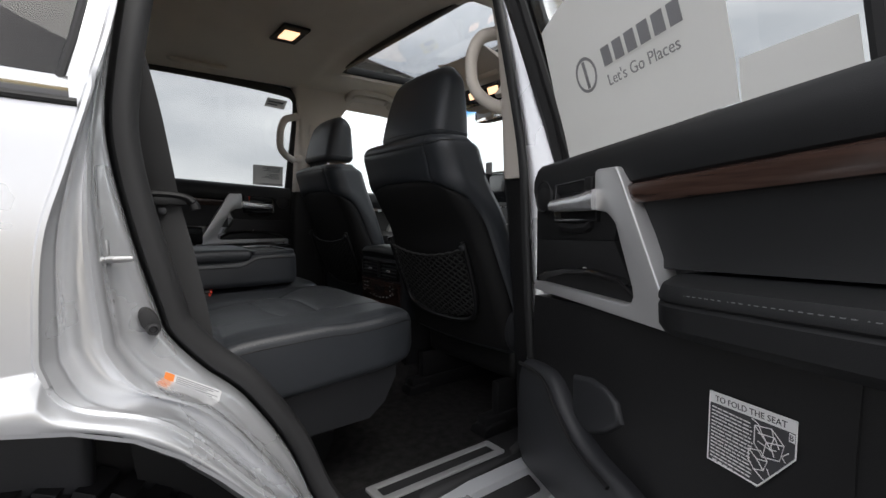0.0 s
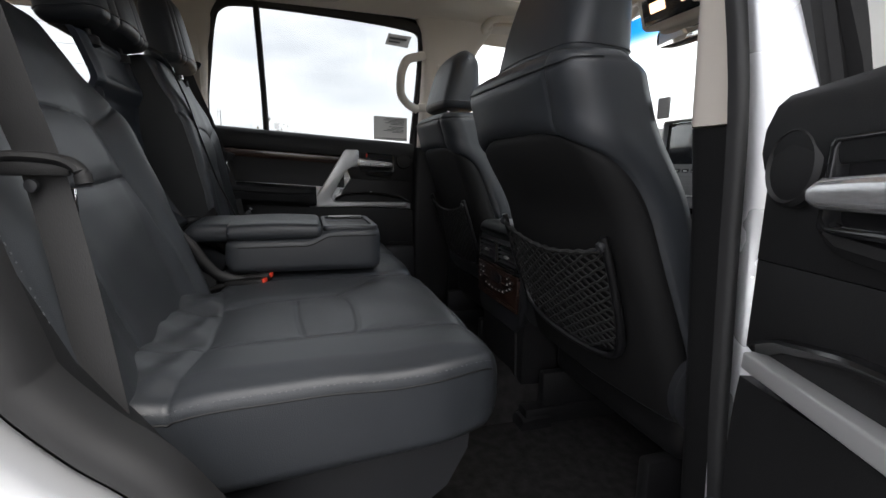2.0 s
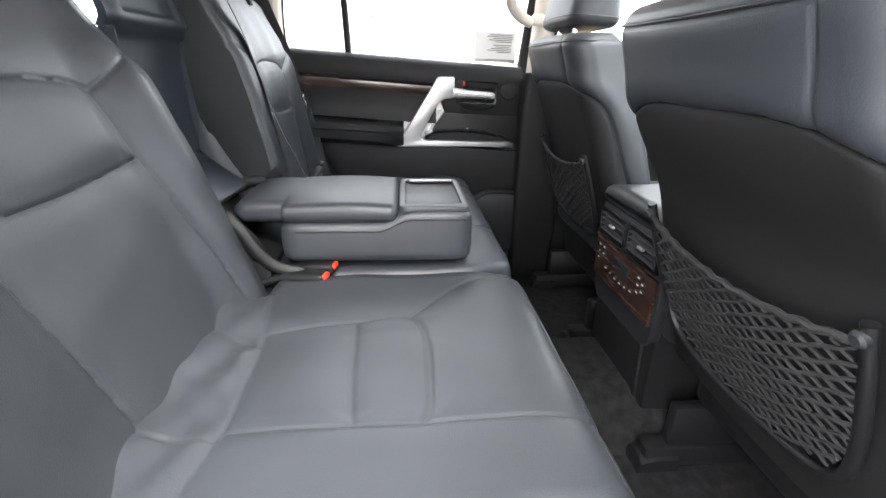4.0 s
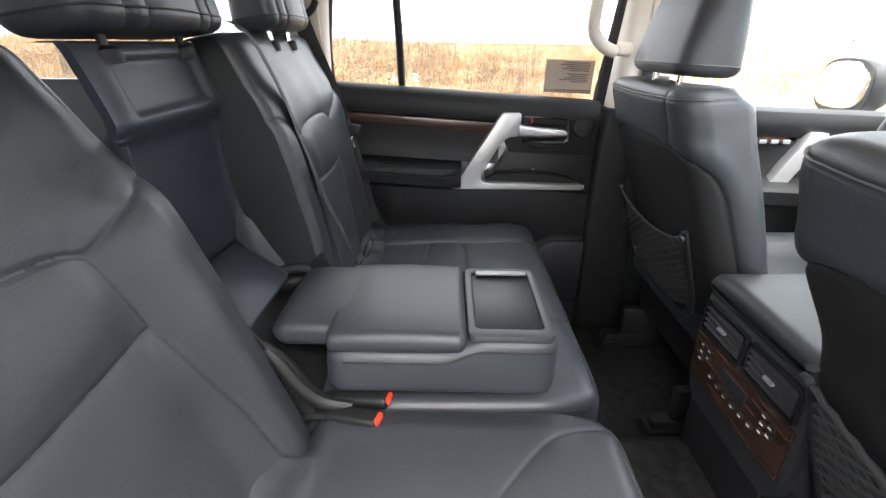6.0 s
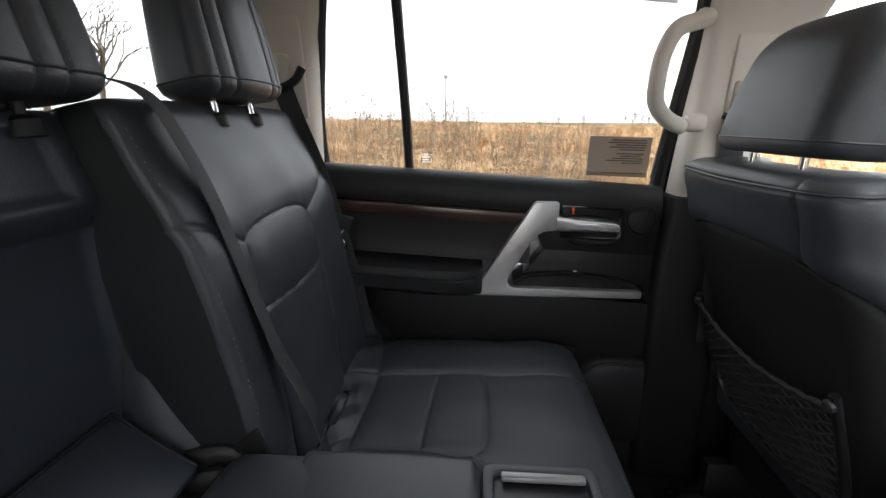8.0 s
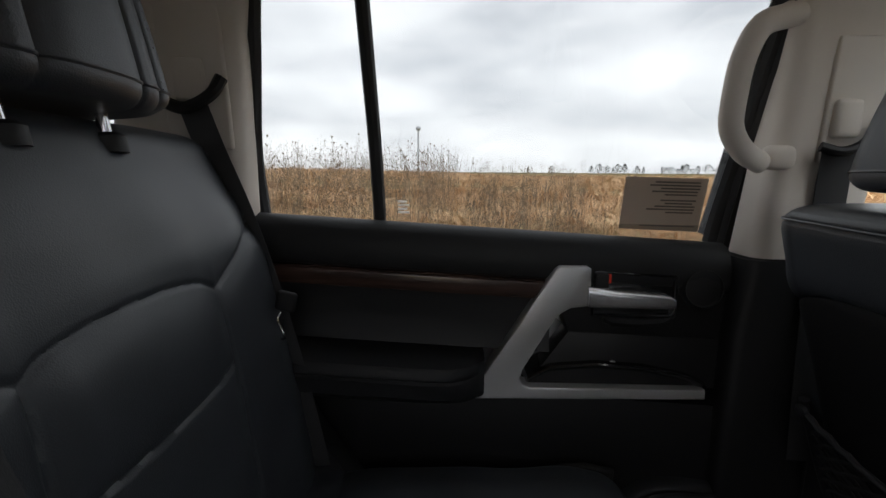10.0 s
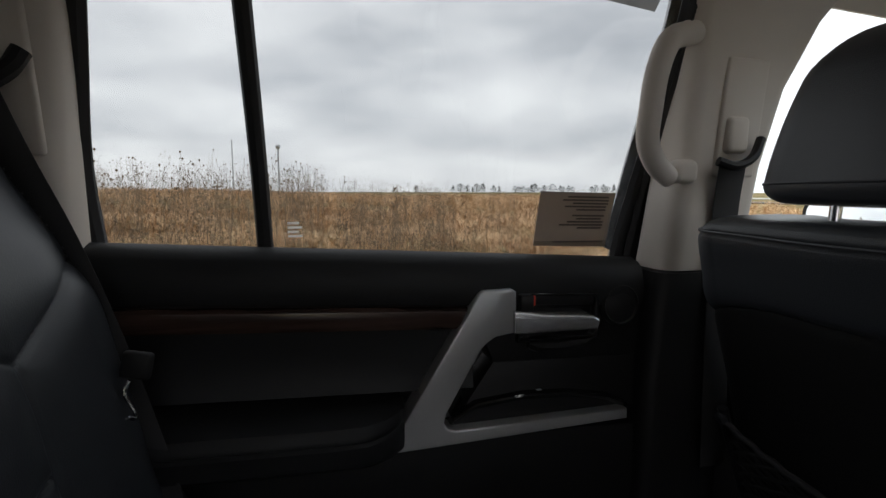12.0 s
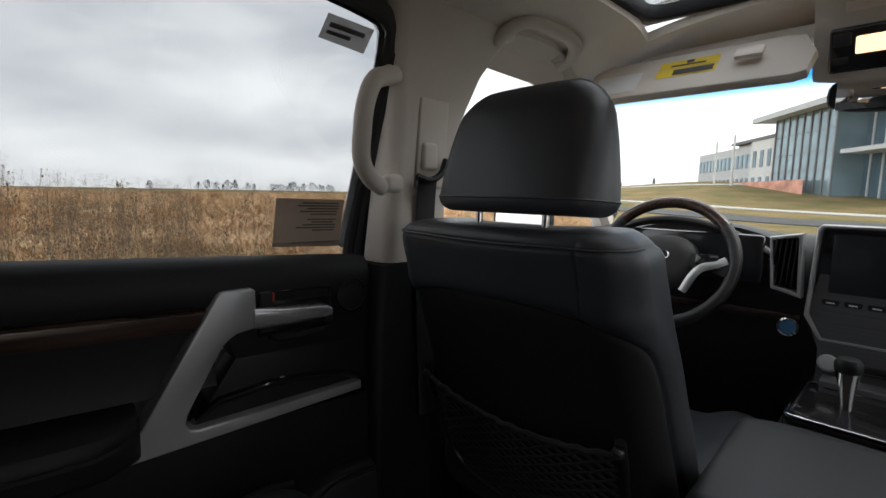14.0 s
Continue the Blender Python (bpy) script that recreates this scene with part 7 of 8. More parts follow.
part("tongue", box(0.652, 0.105, 1.108, 0.005, 0.022, 0.03, 0.003), CHROME, rb, "chrome belt tongue")
fb = thing("seat_belt", "black front seat belt on the centre pillar", "seat belt", (-0.69, 0.89, 1.3))
part("belt_panel", box(-0.6835, 0.905, 1.47, 0.010, 0.078, 0.175, 0.005, 3, m=Matrix.Rotation(radians(4.8), 4, "Y")), BEIGE, fb, "beige belt panel set in the pillar")
part("slider", box(-0.682, 0.895, 1.445, 0.022, 0.040, 0.055, 0.008, 3), BEIGE, fb, "beige belt height slider")
part("guide_loop", tube(curve([(-0.672, 0.858, 1.405), (-0.664, 0.885, 1.398), (-0.664, 0.915, 1.412), (-0.668, 0.932, 1.440)], 5), 0.007, 8), PLASTIC, fb, "black belt guide")
part("strap", strap(curve([(-0.670, 0.884, 1.402), (-0.684, 0.892, 1.34), (-0.691, 0.898, 1.26), (-0.694, 0.905, 1.10), (-0.69, 0.91, 0.90)], 5), 0.046, 0.0016, (0.1, 1, 0.05)), WEB, fb)
# side bolsters between the rear seats and the doors
for s in (-1, 1):
    sb = thing("side_bolster", "black side bolster between seat and door", "bolster", (0.69 * s, 0.10, 0.62))
    bm = loft([[(0.665, y0, z), (0.675, y1, z), (0.70, y1 + 0.008, z), (0.745, y1 - 0.006, z), (0.758, y0, z)] for z, y0, y1 in ((0.62, 0.05, 0.25), (0.80, 0.03, 0.21), (0.88, 0.02, 0.16), (0.95, 0.0, 0.11), (1.05, -0.02, 0.07), (1.18, -0.05, 0.03), (1.26, -0.06, 0.0))])
    part("bolster_pad", bm if s > 0 else mirrored(bm), VINYL, sb)

# ---- wheel, jamb fittings, labels ----
wh = thing("wheel", "black tyre on an alloy rim under the arch", "wheel", (0.87, ARCH_Y, 0.0))
tyre = part("tyre", lathe([(0.24, -0.12), (0.36, -0.13), (0.385, -0.115), (0.392, -0.06), (0.392, 0.06), (0.385, 0.115), (0.36, 0.13), (0.24, 0.12)], (0.83, ARCH_Y, 0.392), (1, 0, 0), 48), RUBBER, wh, "black tyre")
part("rim", lathe([(0.02, 0.06), (0.20, 0.07), (0.245, 0.11), (0.245, -0.1)], (0.83, ARCH_Y, 0.392), (1, 0, 0), 40), SATIN, wh, "alloy rim")
tread = []
for k in range(60):
    a = 2 * math.pi * k / 60
    for s in (-1, 1):
        mm = Matrix.Translation((0.83, ARCH_Y, 0.392)) @ Matrix.Rotation(a, 4, "X") @ Matrix.Translation((0.055 * s, 0, 0.394)) @ Matrix.Rotation(radians(20 * s), 4, "Z")
        tread.append(moved(box(0, 0, 0, 0.09, 0.026, 0.012, 0.0), mm))
part("tread", joined(tread), RUBBER, tyre)

striker = thing("door_striker", "zinc-plated door striker bolted to the jamb", "striker", (0.836, 0.01, 1.06))
part("striker_plate", moved(prism([(0.000, 1.045), (0.006, 1.036), (0.014, 1.040), (0.017, 1.068), (0.016, 1.092), (0.009, 1.100), (0.001, 1.095)], "x", 0.862, 0.886, 0.003), Matrix.Translation((-0.0640, 0.0010, -0.0060))), STEEL, striker)
part("striker_bar", moved(tube([(0.884, 0.010, 1.069), (0.896, 0.020, 1.0695), (0.898, 0.040, 1.070)], 0.0045, 10), Matrix.Translation((-0.0640, 0.0010, -0.0060))), STEEL, striker, "steel striker pin")
stop = thing("rubber_stop", "black rubber door stop on the jamb", "door stop", (0.836, 0.05, 0.99))
oval = [(0.051 + 0.0115 * math.cos(a) - 0.16 * (0.018 * math.sin(a)) * 2, 0.991 + 0.019 * math.sin(a)) for a in [2 * math.pi * i / 24 for i in range(24)]]
part("stop_base", moved(prism(oval, "x", 0.856, 0.882, 0.003), Matrix.Translation((-0.0600, 0.0060, -0.0140))), RUBBER, stop)
part("stop_head", moved(lathe([(0.0085, 0.0), (0.008, 0.008), (0.005, 0.009), (0.004, 0.005)], (0.880, 0.054, 0.981), (1, 0, 0), 18), Matrix.Translation((-0.0600, 0.0060, -0.0140))), RUBBER, stop)

def plate(pts, normal, thick=0.0006):
    """A thin film over a flat outline."""
    bm = bmesh.new()
    n = Vector(normal).normalized() * thick
    a = [bm.verts.new(Vector(p)) for p in pts]
    b = [bm.verts.new(Vector(p) + n) for p in pts]
    bm.faces.new(a[::-1])
    bm.faces.new(b)
    k = len(pts)
    for i in range(k):
        bm.faces.new((a[i], a[(i + 1) % k], b[(i + 1) % k], b[i]))
    return bm

lab = thing("jamb_label", "white and orange notice label on the jamb", "label", (0.8390, 0.1, 0.92))
lx = 0.8270
def lab_pt(u, v, lift=0.0):
    p = Vector((lx, 0.0720, 0.9080)).lerp(Vector((lx, 0.1410, 0.8640)), u)
    return p + Vector((lift, -0.005 * v, -0.0172 * v))
part("label_film", plate([lab_pt(0, 0), lab_pt(1, 0), lab_pt(1, 1), lab_pt(0, 1)], (1, 0, 0)), WHITE_INK, lab, "white label film")
part("orange_block", plate([lab_pt(0.0, 0.05, 0.0008), lab_pt(0.16, 0.05, 0.0008), lab_pt(0.16, 0.95, 0.0008), lab_pt(0.0, 0.95, 0.0008)], (1, 0, 0), 0.0003), ORANGE, lab, "orange block")
prints = []
for r_ in range(6):
    prints.append(plate([lab_pt(a, b, 0.0008) for a, b in ((0.20, 0.10 + 0.14 * r_), (0.95 - 0.1 * (r_ % 3), 0.10 + 0.14 * r_), (0.95 - 0.1 * (r_ % 3), 0.16 + 0.14 * r_), (0.20, 0.16 + 0.14 * r_))], (1, 0, 0), 0.0003))
part("print", joined(prints), GREY_INK, lab)

# paper sheets inside the open door's window, and the seat label on its card
def door_x(z):
    return 0.822 - 0.150 * max(0.0, (z - 1.25) / 0.40) ** 1.05


def door_part(name, bm, material, label=""):
    return part(name, bm, material, right_door, label)


def paper(corners, nu, nv, wave, seed):
    (a, b, c, d) = [Vector((0, y, z)) for y, z in corners]
    rows_ = []
    for j in range(nv + 1):
        row = []
        for i in range(nu + 1):
            p = a.lerp(b, i / nu).lerp(d.lerp(c, i / nu), j / nv)
            w = noise.noise((p.y * 9, p.z * 9, seed)) + 0.5 * noise.noise((p.y * 25, p.z * 25, seed))
            row.append((door_x(p.z) - 0.010 - wave * (0.6 + w), p.y, p.z))
        rows_.append(row)
    return sheet(rows_, 0.0004, (1, 0, 0))
door_part("paper_sheet", paper([(0.740, 1.497), (0.335, 1.585), (0.360, 1.285), (0.772, 1.262)], 26, 20, 0.004, 2.1), PAPER, "white paper sheet taped in the window")
door_part("paper_sheet", paper([(0.352, 1.334), (0.222, 1.336), (0.224, 1.287), (0.361, 1.283)], 10, 6, 0.001, 5.3), PAPER, "small white paper sheet in the window")
def on_paper(u, v):
    """A place on the print of the large sheet: u towards the door's rear, v up, metres from the slogan's start."""
    y, z = 0.585 - u, 1.360 + v + 0.055 * u
    return Vector((door_x(z) - 0.0178, y, z))
def print_block(u0, u1, v0, v1):
    return plate([on_paper(u0, v0), on_paper(u1, v0), on_paper(u1, v1), on_paper(u0, v1)], (-1, 0, 0), 0.0004)
for k in range(6):
    door_part("brand_block", print_block(0.002 + 0.030 * k, 0.024 + 0.030 * k, 0.030, 0.058), GREY_INK)
badge = [(0.028 * math.cos(a), 0.026 * math.sin(a)) for a in [2 * math.pi * i / 28 for i in range(28)]]
ring_bm = bmesh.new()
o_ = [ring_bm.verts.new(on_paper(-0.052 + a * 1.1, 0.034 + b * 1.1)) for a, b in badge]
i_ = [ring_bm.verts.new(on_paper(-0.052 + a * 0.9, 0.034 + b * 0.9)) for a, b in badge]
for k in range(28):
    ring_bm.faces.new((o_[k], o_[(k + 1) % 28], i_[(k + 1) % 28], i_[k]))
door_part("badge_ring", ring_bm, GREY_INK, "plain grey ring")
door_part("badge_bar", print_block(-0.056, -0.048, 0.012, 0.056), GREY_INK)
origin = on_paper(0.0, 0.0)
ux, uz = (on_paper(0.17, 0.0) - origin).normalized(), (on_paper(0.0, 0.02) - origin).normalized()
nn = ux.cross(uz).normalized()
tm = Matrix((( ux.x, uz.x, nn.x, origin.x), (ux.y, uz.y, nn.y, origin.y), (ux.z, uz.z, nn.z, origin.z), (0, 0, 0, 1)))
door_part("slogan", words("Let's Go Places", 0.0262, tm, 0.0003, "LEFT"), GREY_INK, "grey printed words")

fx_ = 0.7405 - 0.008
def fl(y, z, lift=0.0):
    return Vector((fx_ - lift, y, z))
fold = door_part("seat_label", plate([fl(0.325, 0.930), fl(0.221, 0.936), fl(0.221, 0.897), fl(0.259, 0.848), fl(0.325, 0.846)][::-1], (-1, 0, 0)), DARK_INK, "black and white seat folding label")
def lines(rows_, lift=0.0008):
    return joined([plate([fl(y0, z0, lift), fl(y1, z0, lift), fl(y1, z1, lift), fl(y0, z1, lift)], (-1, 0, 0), 0.0003) for y0, y1, z0, z1 in rows_])
part("header", plate([fl(0.325, 0.930, 0.0008), fl(0.221, 0.936, 0.0008), fl(0.221, 0.923, 0.0008), fl(0.325, 0.917, 0.0008)][::-1], (-1, 0, 0), 0.0003), WHITE_INK, fold, "white header")
edge = [(0.325, 0.930), (0.221, 0.936), (0.221, 0.897), (0.259, 0.848), (0.325, 0.846)]
part("border", joined([tube([fl(*edge[k], 0.001), fl(*edge[(k + 1) % 5], 0.001)], 0.0009, 4) for k in range(5)]), WHITE_INK, fold)
rnd = random.Random(3)
runs = []
for k in range(15):
    y, end = 0.3215, 0.2715 - 0.004 * rnd.random()
    while y > end:
        step = min(y - end, 0.0035 + 0.0060 * rnd.random())
        runs.append((y, y - step, 0.9118 - 0.0043 * k, 0.9134 - 0.0043 * k))
        y -= step + 0.0012
part("print", lines(runs), WHITE_INK, fold)
part("print", lines([(0.318 - 0.0075 * k, 0.3125 - 0.0075 * k, 0.8475 - 0.0002 * k, 0.8495 - 0.0002 * k) for k in range(8)]), WHITE_INK, fold)
sk = [[(0.266, 0.913), (0.247, 0.917), (0.233, 0.905), (0.237, 0.887), (0.256, 0.882), (0.266, 0.893), (0.266, 0.913)], [(0.266, 0.913), (0.252, 0.900), (0.256, 0.882)], [(0.252, 0.900), (0.233, 0.905)],
      [(0.270, 0.919), (0.262, 0.916), (0.258, 0.908), (0.246, 0.893)], [(0.262, 0.906), (0.243, 0.909), (0.238, 0.899)], [(0.247, 0.917), (0.244, 0.908), (0.247, 0.898), (0.243, 0.888)], [(0.228, 0.900), (0.235, 0.893), (0.231, 0.888)], [(0.262, 0.897), (0.248, 0.894), (0.241, 0.896)],
      [(0.272, 0.884), (0.258, 0.888), (0.250, 0.880), (0.254, 0.868), (0.265, 0.864), (0.272, 0.872), (0.272, 0.884)], [(0.272, 0.884), (0.262, 0.877), (0.254, 0.868)], [(0.265, 0.864), (0.252, 0.857), (0.246, 0.864), (0.250, 0.872)], [(0.262, 0.877), (0.250, 0.880)]]
part("sketch", joined([tube([fl(*p, 0.001) for p in run], 0.00065, 4) for run in sk]), WHITE_INK, fold, "white line sketch of a folding seat")
part("letter_box", lines([(0.2285, 0.2225, 0.9125, 0.9215)]), WHITE_INK, fold)
def label_words(text, size, y, z, ink, lift):
    sl = Vector((0, -1, 0.055)).normalized()
    up = Vector((0, 0.055, 1)).normalized()
    p = fl(y, z, lift)
    return part("lettering", words(text, size, Matrix(((0, 0, -1, p.x), (sl.y, up.y, 0, p.y), (sl.z, up.z, 0, p.z), (0, 0, 0, 1))), 0.0002, "LEFT"), ink, fold)
label_words("TO FOLD THE SEAT", 0.0098, 0.317, 0.9205, DARK_INK, 0.0013)
label_words("B", 0.0085, 0.2280, 0.914, DARK_INK, 0.0013)

# ---- outdoors ----
def ground_z(x, y):
    z = (0.55 + 0.55 * sstep(-y, -12.0, 12.0)) * sstep(-x, 3.0, 24.0)
    z += 3.6 * sstep(y, 34.0, 90.0) * sstep(x, -75.0, -20.0)
    z += 0.05 * noise.noise((x * 0.15, y * 0.15, 0.3)) * sstep(math.hypot(x, y), 4, 9)
    return z


gx = sorted(set([-3000, -1200, -500, -250, -150, -100, -75] + [-60 + 2.5 * i for i in range(49)] + [75, 100, 150, 250, 500, 1200, 3000]))
gy = sorted(set([-3000, -1200, -500, -250, -150, -100, -75] + [-60 + 2.5 * i for i in range(61)] + [105, 130, 160, 250, 500, 1200, 3000]))
bm = bmesh.new()
gv = {(i, j): bm.verts.new((x, y, ground_z(x, y))) for i, x in enumerate(gx) for j, y in enumerate(gy)}
for i in range(len(gx) - 1):
    for j in range(len(gy) - 1):
        bm.faces.new((gv[i, j], gv[i + 1, j], gv[i + 1, j + 1], gv[i, j + 1]))
GRASS_GROUND = mat("dry_grass_ground", (0.26, 0.18, 0.09), 0.95, grain=8, bump=1.0, vary_scale=0.35, color2=(0.13, 0.125, 0.05), spec=0.1)
ASPHALT = mat("grey_asphalt", (0.07, 0.07, 0.072), 0.9, grain=120, bump=0.6, vary=0.2, vary_scale=1.2)
CONCRETE = mat("pale_concrete", (0.45, 0.44, 0.41), 0.9, grain=40, bump=0.3)
solo("ground", bm, GRASS_GROUND, "dry grass field that reaches the horizon", "ground", (0, 0, 0), "structure")
def strip(x0, x1, y0, y1, lift, ny=40):
    return sheet([[(x, y0 + (y1 - y0) * j / ny, ground_z(x, y0 + (y1 - y0) * j / ny) + lift) for x in (x0, (x0 + x1) / 2, x1)] for j in range(ny + 1)], -0.05)
solo("road", strip(-1.9, 7.5, -60, 30, 0.03, 60), ASPHALT, "grey asphalt lane under the car", "road", (0, 0, 0), "structure")
solo("kerb", strip(-2.15, -1.9, -60, 30, 0.14, 60), CONCRETE, "pale concrete kerb beside the lane", "kerb", (-2, 0, 0), "structure")

# tall dry grass: many thin blades in one mesh
def blades(count, rng, region, height, width, lean, name, material, label, head=False):
    x0, x1, y0, y1 = region
    per = 24
    tufts = count // per
    count = tufts * per
    td = x0 + (x1 - x0) * rng.random(tufts) ** 1.9
    ty = y0 + (y1 - y0) * rng.random(tufts)
    ty = ty * (0.35 + 0.65 * (td - x0) / (x1 - x0)) + 0.4
    clump = np.array([noise.noise((float(-a) * 0.5, float(b) * 0.5, 1.7)) + 0.5 * noise.noise((float(-a) * 1.6, float(b) * 1.6, 8.2)) for a, b in zip(td, ty)])
    wind = 7.0 * np.array([noise.noise((float(-a) * 0.35, float(b) * 0.35, 5.1)) for a, b in zip(td, ty)])
    size = 0.6 + 0.8 * rng.random(tufts)
    grow = lambda a: np.repeat(a, per)
    far = grow((td - x0) / (x1 - x0))
    ray_, off_ = rng.random(count) * 2 * math.pi, np.abs(rng.normal(0, 1, count)) * (0.05 + 0.14 * far)
    xs, ys = -grow(td) + np.cos(ray_) * off_, grow(ty) + np.sin(ray_) * off_
    xs = np.minimum(xs, -x0)
    h = height * grow(size) * (0.55 + 0.6 * rng.random(count)) * (1 + 0.8 * grow(clump))
    w = width * (1 + 5.0 * far) * (0.6 + 0.8 * rng.random(count))
    ang = np.where(rng.random(count) < 0.6, ray_, grow(wind)) + rng.normal(0, 0.6, count)
    bend = lean * h * (0.12 + 0.9 * rng.random(count) ** 1.4)
    dx, dy = np.cos(ang) * bend, np.sin(ang) * bend
    sx, sy = -np.sin(ang) * w, np.cos(ang) * w
    zs = np.array([ground_z(float(a), float(b)) for a, b in zip(-td, ty)]).repeat(per)
    co = np.empty((count, 8, 3), np.float32)
    for k, (t, ww) in enumerate(((0, 1), (0.4, 0.9), (0.75, 0.7), (1.0, 0.12))):
        for q, s in ((0, -1), (1, 1)):
            co[:, 2 * k + q, 0] = xs + dx * t * t + s * sx * ww
            co[:, 2 * k + q, 1] = ys + dy * t * t + s * sy * ww
            co[:, 2 * k + q, 2] = zs + h * (t - 0.25 * lean * t * t)
    base = np.arange(count)[:, None] * 8
    faces = np.concatenate([base + np.array([[0, 1, 3, 2]]), base + np.array([[2, 3, 5, 4]]), base + np.array([[4, 5, 7, 6]])])
    me = bpy.data.meshes.new(name)
    me.from_pydata(co.reshape(-1, 3).tolist(), [], faces.tolist())
    me.materials.append(material)
    return tagged(new(name, me), label, "grass", "", "stuff")


def straw(name, c1, c2):
    m = bpy.data.materials.new(name)
    m.use_nodes = True
    n, l = m.node_tree.nodes, m.node_tree.links
    b = n["Principled BSDF"]
    b.inputs["Roughness"].default_value = 0.8
    b.inputs["Specular IOR Level"].default_value = 0.2
    ge, co, nz, mix = n.new("ShaderNodeNewGeometry"), n.new("ShaderNodeTexCoord"), n.new("ShaderNodeTexNoise"), n.new("ShaderNodeMath")
    nz.inputs["Scale"].default_value = 0.9
    nz.inputs["Detail"].default_value = 3
    l.new(co.outputs["Object"], nz.inputs["Vector"])
    mix.operation = "MULTIPLY_ADD"
    mix.inputs[1].default_value, mix.inputs[2].default_value = 0.45, 0.0
    l.new(ge.outputs["Random Per Island"], mix.inputs[0])
    add = n.new("ShaderNodeMath")
    add.operation = "ADD"
    l.new(mix.outputs[0], add.inputs[0])
    sc = n.new("ShaderNodeMath")
    sc.operation = "MULTIPLY_ADD"
    sc.inputs[1].default_value, sc.inputs[2].default_value = 1.6, -0.55
    l.new(nz.outputs["Fac"], sc.inputs[0])
    l.new(sc.outputs[0], add.inputs[1])
    ramp = n.new("ShaderNodeValToRGB")
    ramp.color_ramp.elements[0].color, ramp.color_ramp.elements[1].color = (*c1, 1), (*c2, 1)
    l.new(add.outputs[0], ramp.inputs["Fac"])
    l.new(ramp.outputs["Color"], b.inputs["Base Color"])
    return m
STRAW = straw("dry_straw", (0.44, 0.26, 0.14), (0.78, 0.55, 0.33))
PALE = straw("pale_straw", (0.34, 0.27, 0.14), (0.70, 0.60, 0.36))
WEED = mat("dry_weed_stalk", (0.20, 0.15, 0.10), 0.9)
rng = np.random.default_rng(7)
blades(190000, rng, (3.6, 70.0, -46.0, 46.0), 0.60, 0.0034, 1.7, "tall_grass", STRAW, "tall dry straw-coloured grass")
blades(90000, rng, (3.2, 16.0, -16.0, 16.0), 0.55, 0.0026, 1.9, "near_grass", STRAW, "tangled dry grass beside the lane")
blades(40000, rng, (3.0, 13.0, -13.0, 13.0), 0.46, 0.0032, 2.2, "bent_grass", PALE, "pale bent grass beside the lane")

# weed stalks that stand above the grass
def weeds(count, seed):
    r_ = random.Random(seed)
    vs, fs = [], []
    def stick(p, q, w):
        k = len(vs)
        d = (q - p).normalized()
        s = d.cross(Vector((0.9, 0.2, 0.1))).normalized() * w
        u = d.cross(s).normalized() * w
        vs.extend([p + s, p - s * 0.5 + u, p - s * 0.5 - u, q + s * 0.5, q - s * 0.25 + u * 0.5, q - s * 0.25 - u * 0.5])
        fs.extend([(k, k + 1, k + 4, k + 3), (k + 1, k + 2, k + 5, k + 4), (k + 2, k, k + 3, k + 5)])
    def seed_head(p, w):
        k = len(vs)
        vs.extend([p + Vector(o) * w for o in ((1, 0, 0), (-1, 0, 0), (0, 1, 0), (0, -1, 0), (0, 0, 1.3), (0, 0, -1.3))])
        fs.extend([(k, k + 2, k + 4), (k + 2, k + 1, k + 4), (k + 1, k + 3, k + 4), (k + 3, k, k + 4), (k + 2, k, k + 5), (k + 1, k + 2, k + 5), (k + 3, k + 1, k + 5), (k, k + 3, k + 5)])
    for _ in range(count):
        dist = 4.5 + 16 * r_.random() ** 1.4
        az = r_.uniform(-2.45, -0.95)
        dense = noise.noise((az * 4, 0.2, 3.3))
        if dense < -0.15 - 0.5 * (az < -1.55) and r_.random() < 0.8:
            continue
        x, y = dist * math.sin(az), 0.3 + dist * math.cos(az)
        h = r_.uniform(0.85, 1.30) * (1.32 if az < -1.55 else 1.0)
        p = Vector((x, y, ground_z(x, y)))
        top = p + Vector((r_.uniform(-0.22, 0.22), r_.uniform(-0.22, 0.22), h * r_.uniform(0.75, 1.08)))
        stick(p, top, 0.0021)
        seed_head(top, r_.uniform(0.006, 0.013))
        for k in range(r_.randint(3, 9)):
            t = r_.uniform(0.6, 0.95)
            b = p.lerp(top, t)
            e = b + Vector((r_.uniform(-0.10, 0.10), r_.uniform(-0.10, 0.10), r_.uniform(0.04, 0.14)))
            stick(b, e, 0.0013)
            if r_.random() < 0.7:
                seed_head(e, r_.uniform(0.005, 0.010))
    me = bpy.data.meshes.new("weed_stalks")
    me.from_pydata([tuple(v) for v in vs], [], fs)
    me.materials.append(WEED)
    return tagged(new("weed_stalks", me), "dark dry weed stalks with seed heads", "weeds", "", "stuff")
weeds(3600, 11)

# far things: tree line, tower, poles, bare tree, building on its rise
FAR_GREEN = mat("far_evergreen", (0.030, 0.038, 0.030), 0.9, vary=0.3, vary_scale=0.5)
BARK = mat("grey_bark", (0.10, 0.085, 0.07), 0.9, grain=30, bump=0.5)
def polar(az, dist, z):
    return Vector((dist * math.sin(radians(az)), 0.3 + dist * math.cos(radians(az)), z))


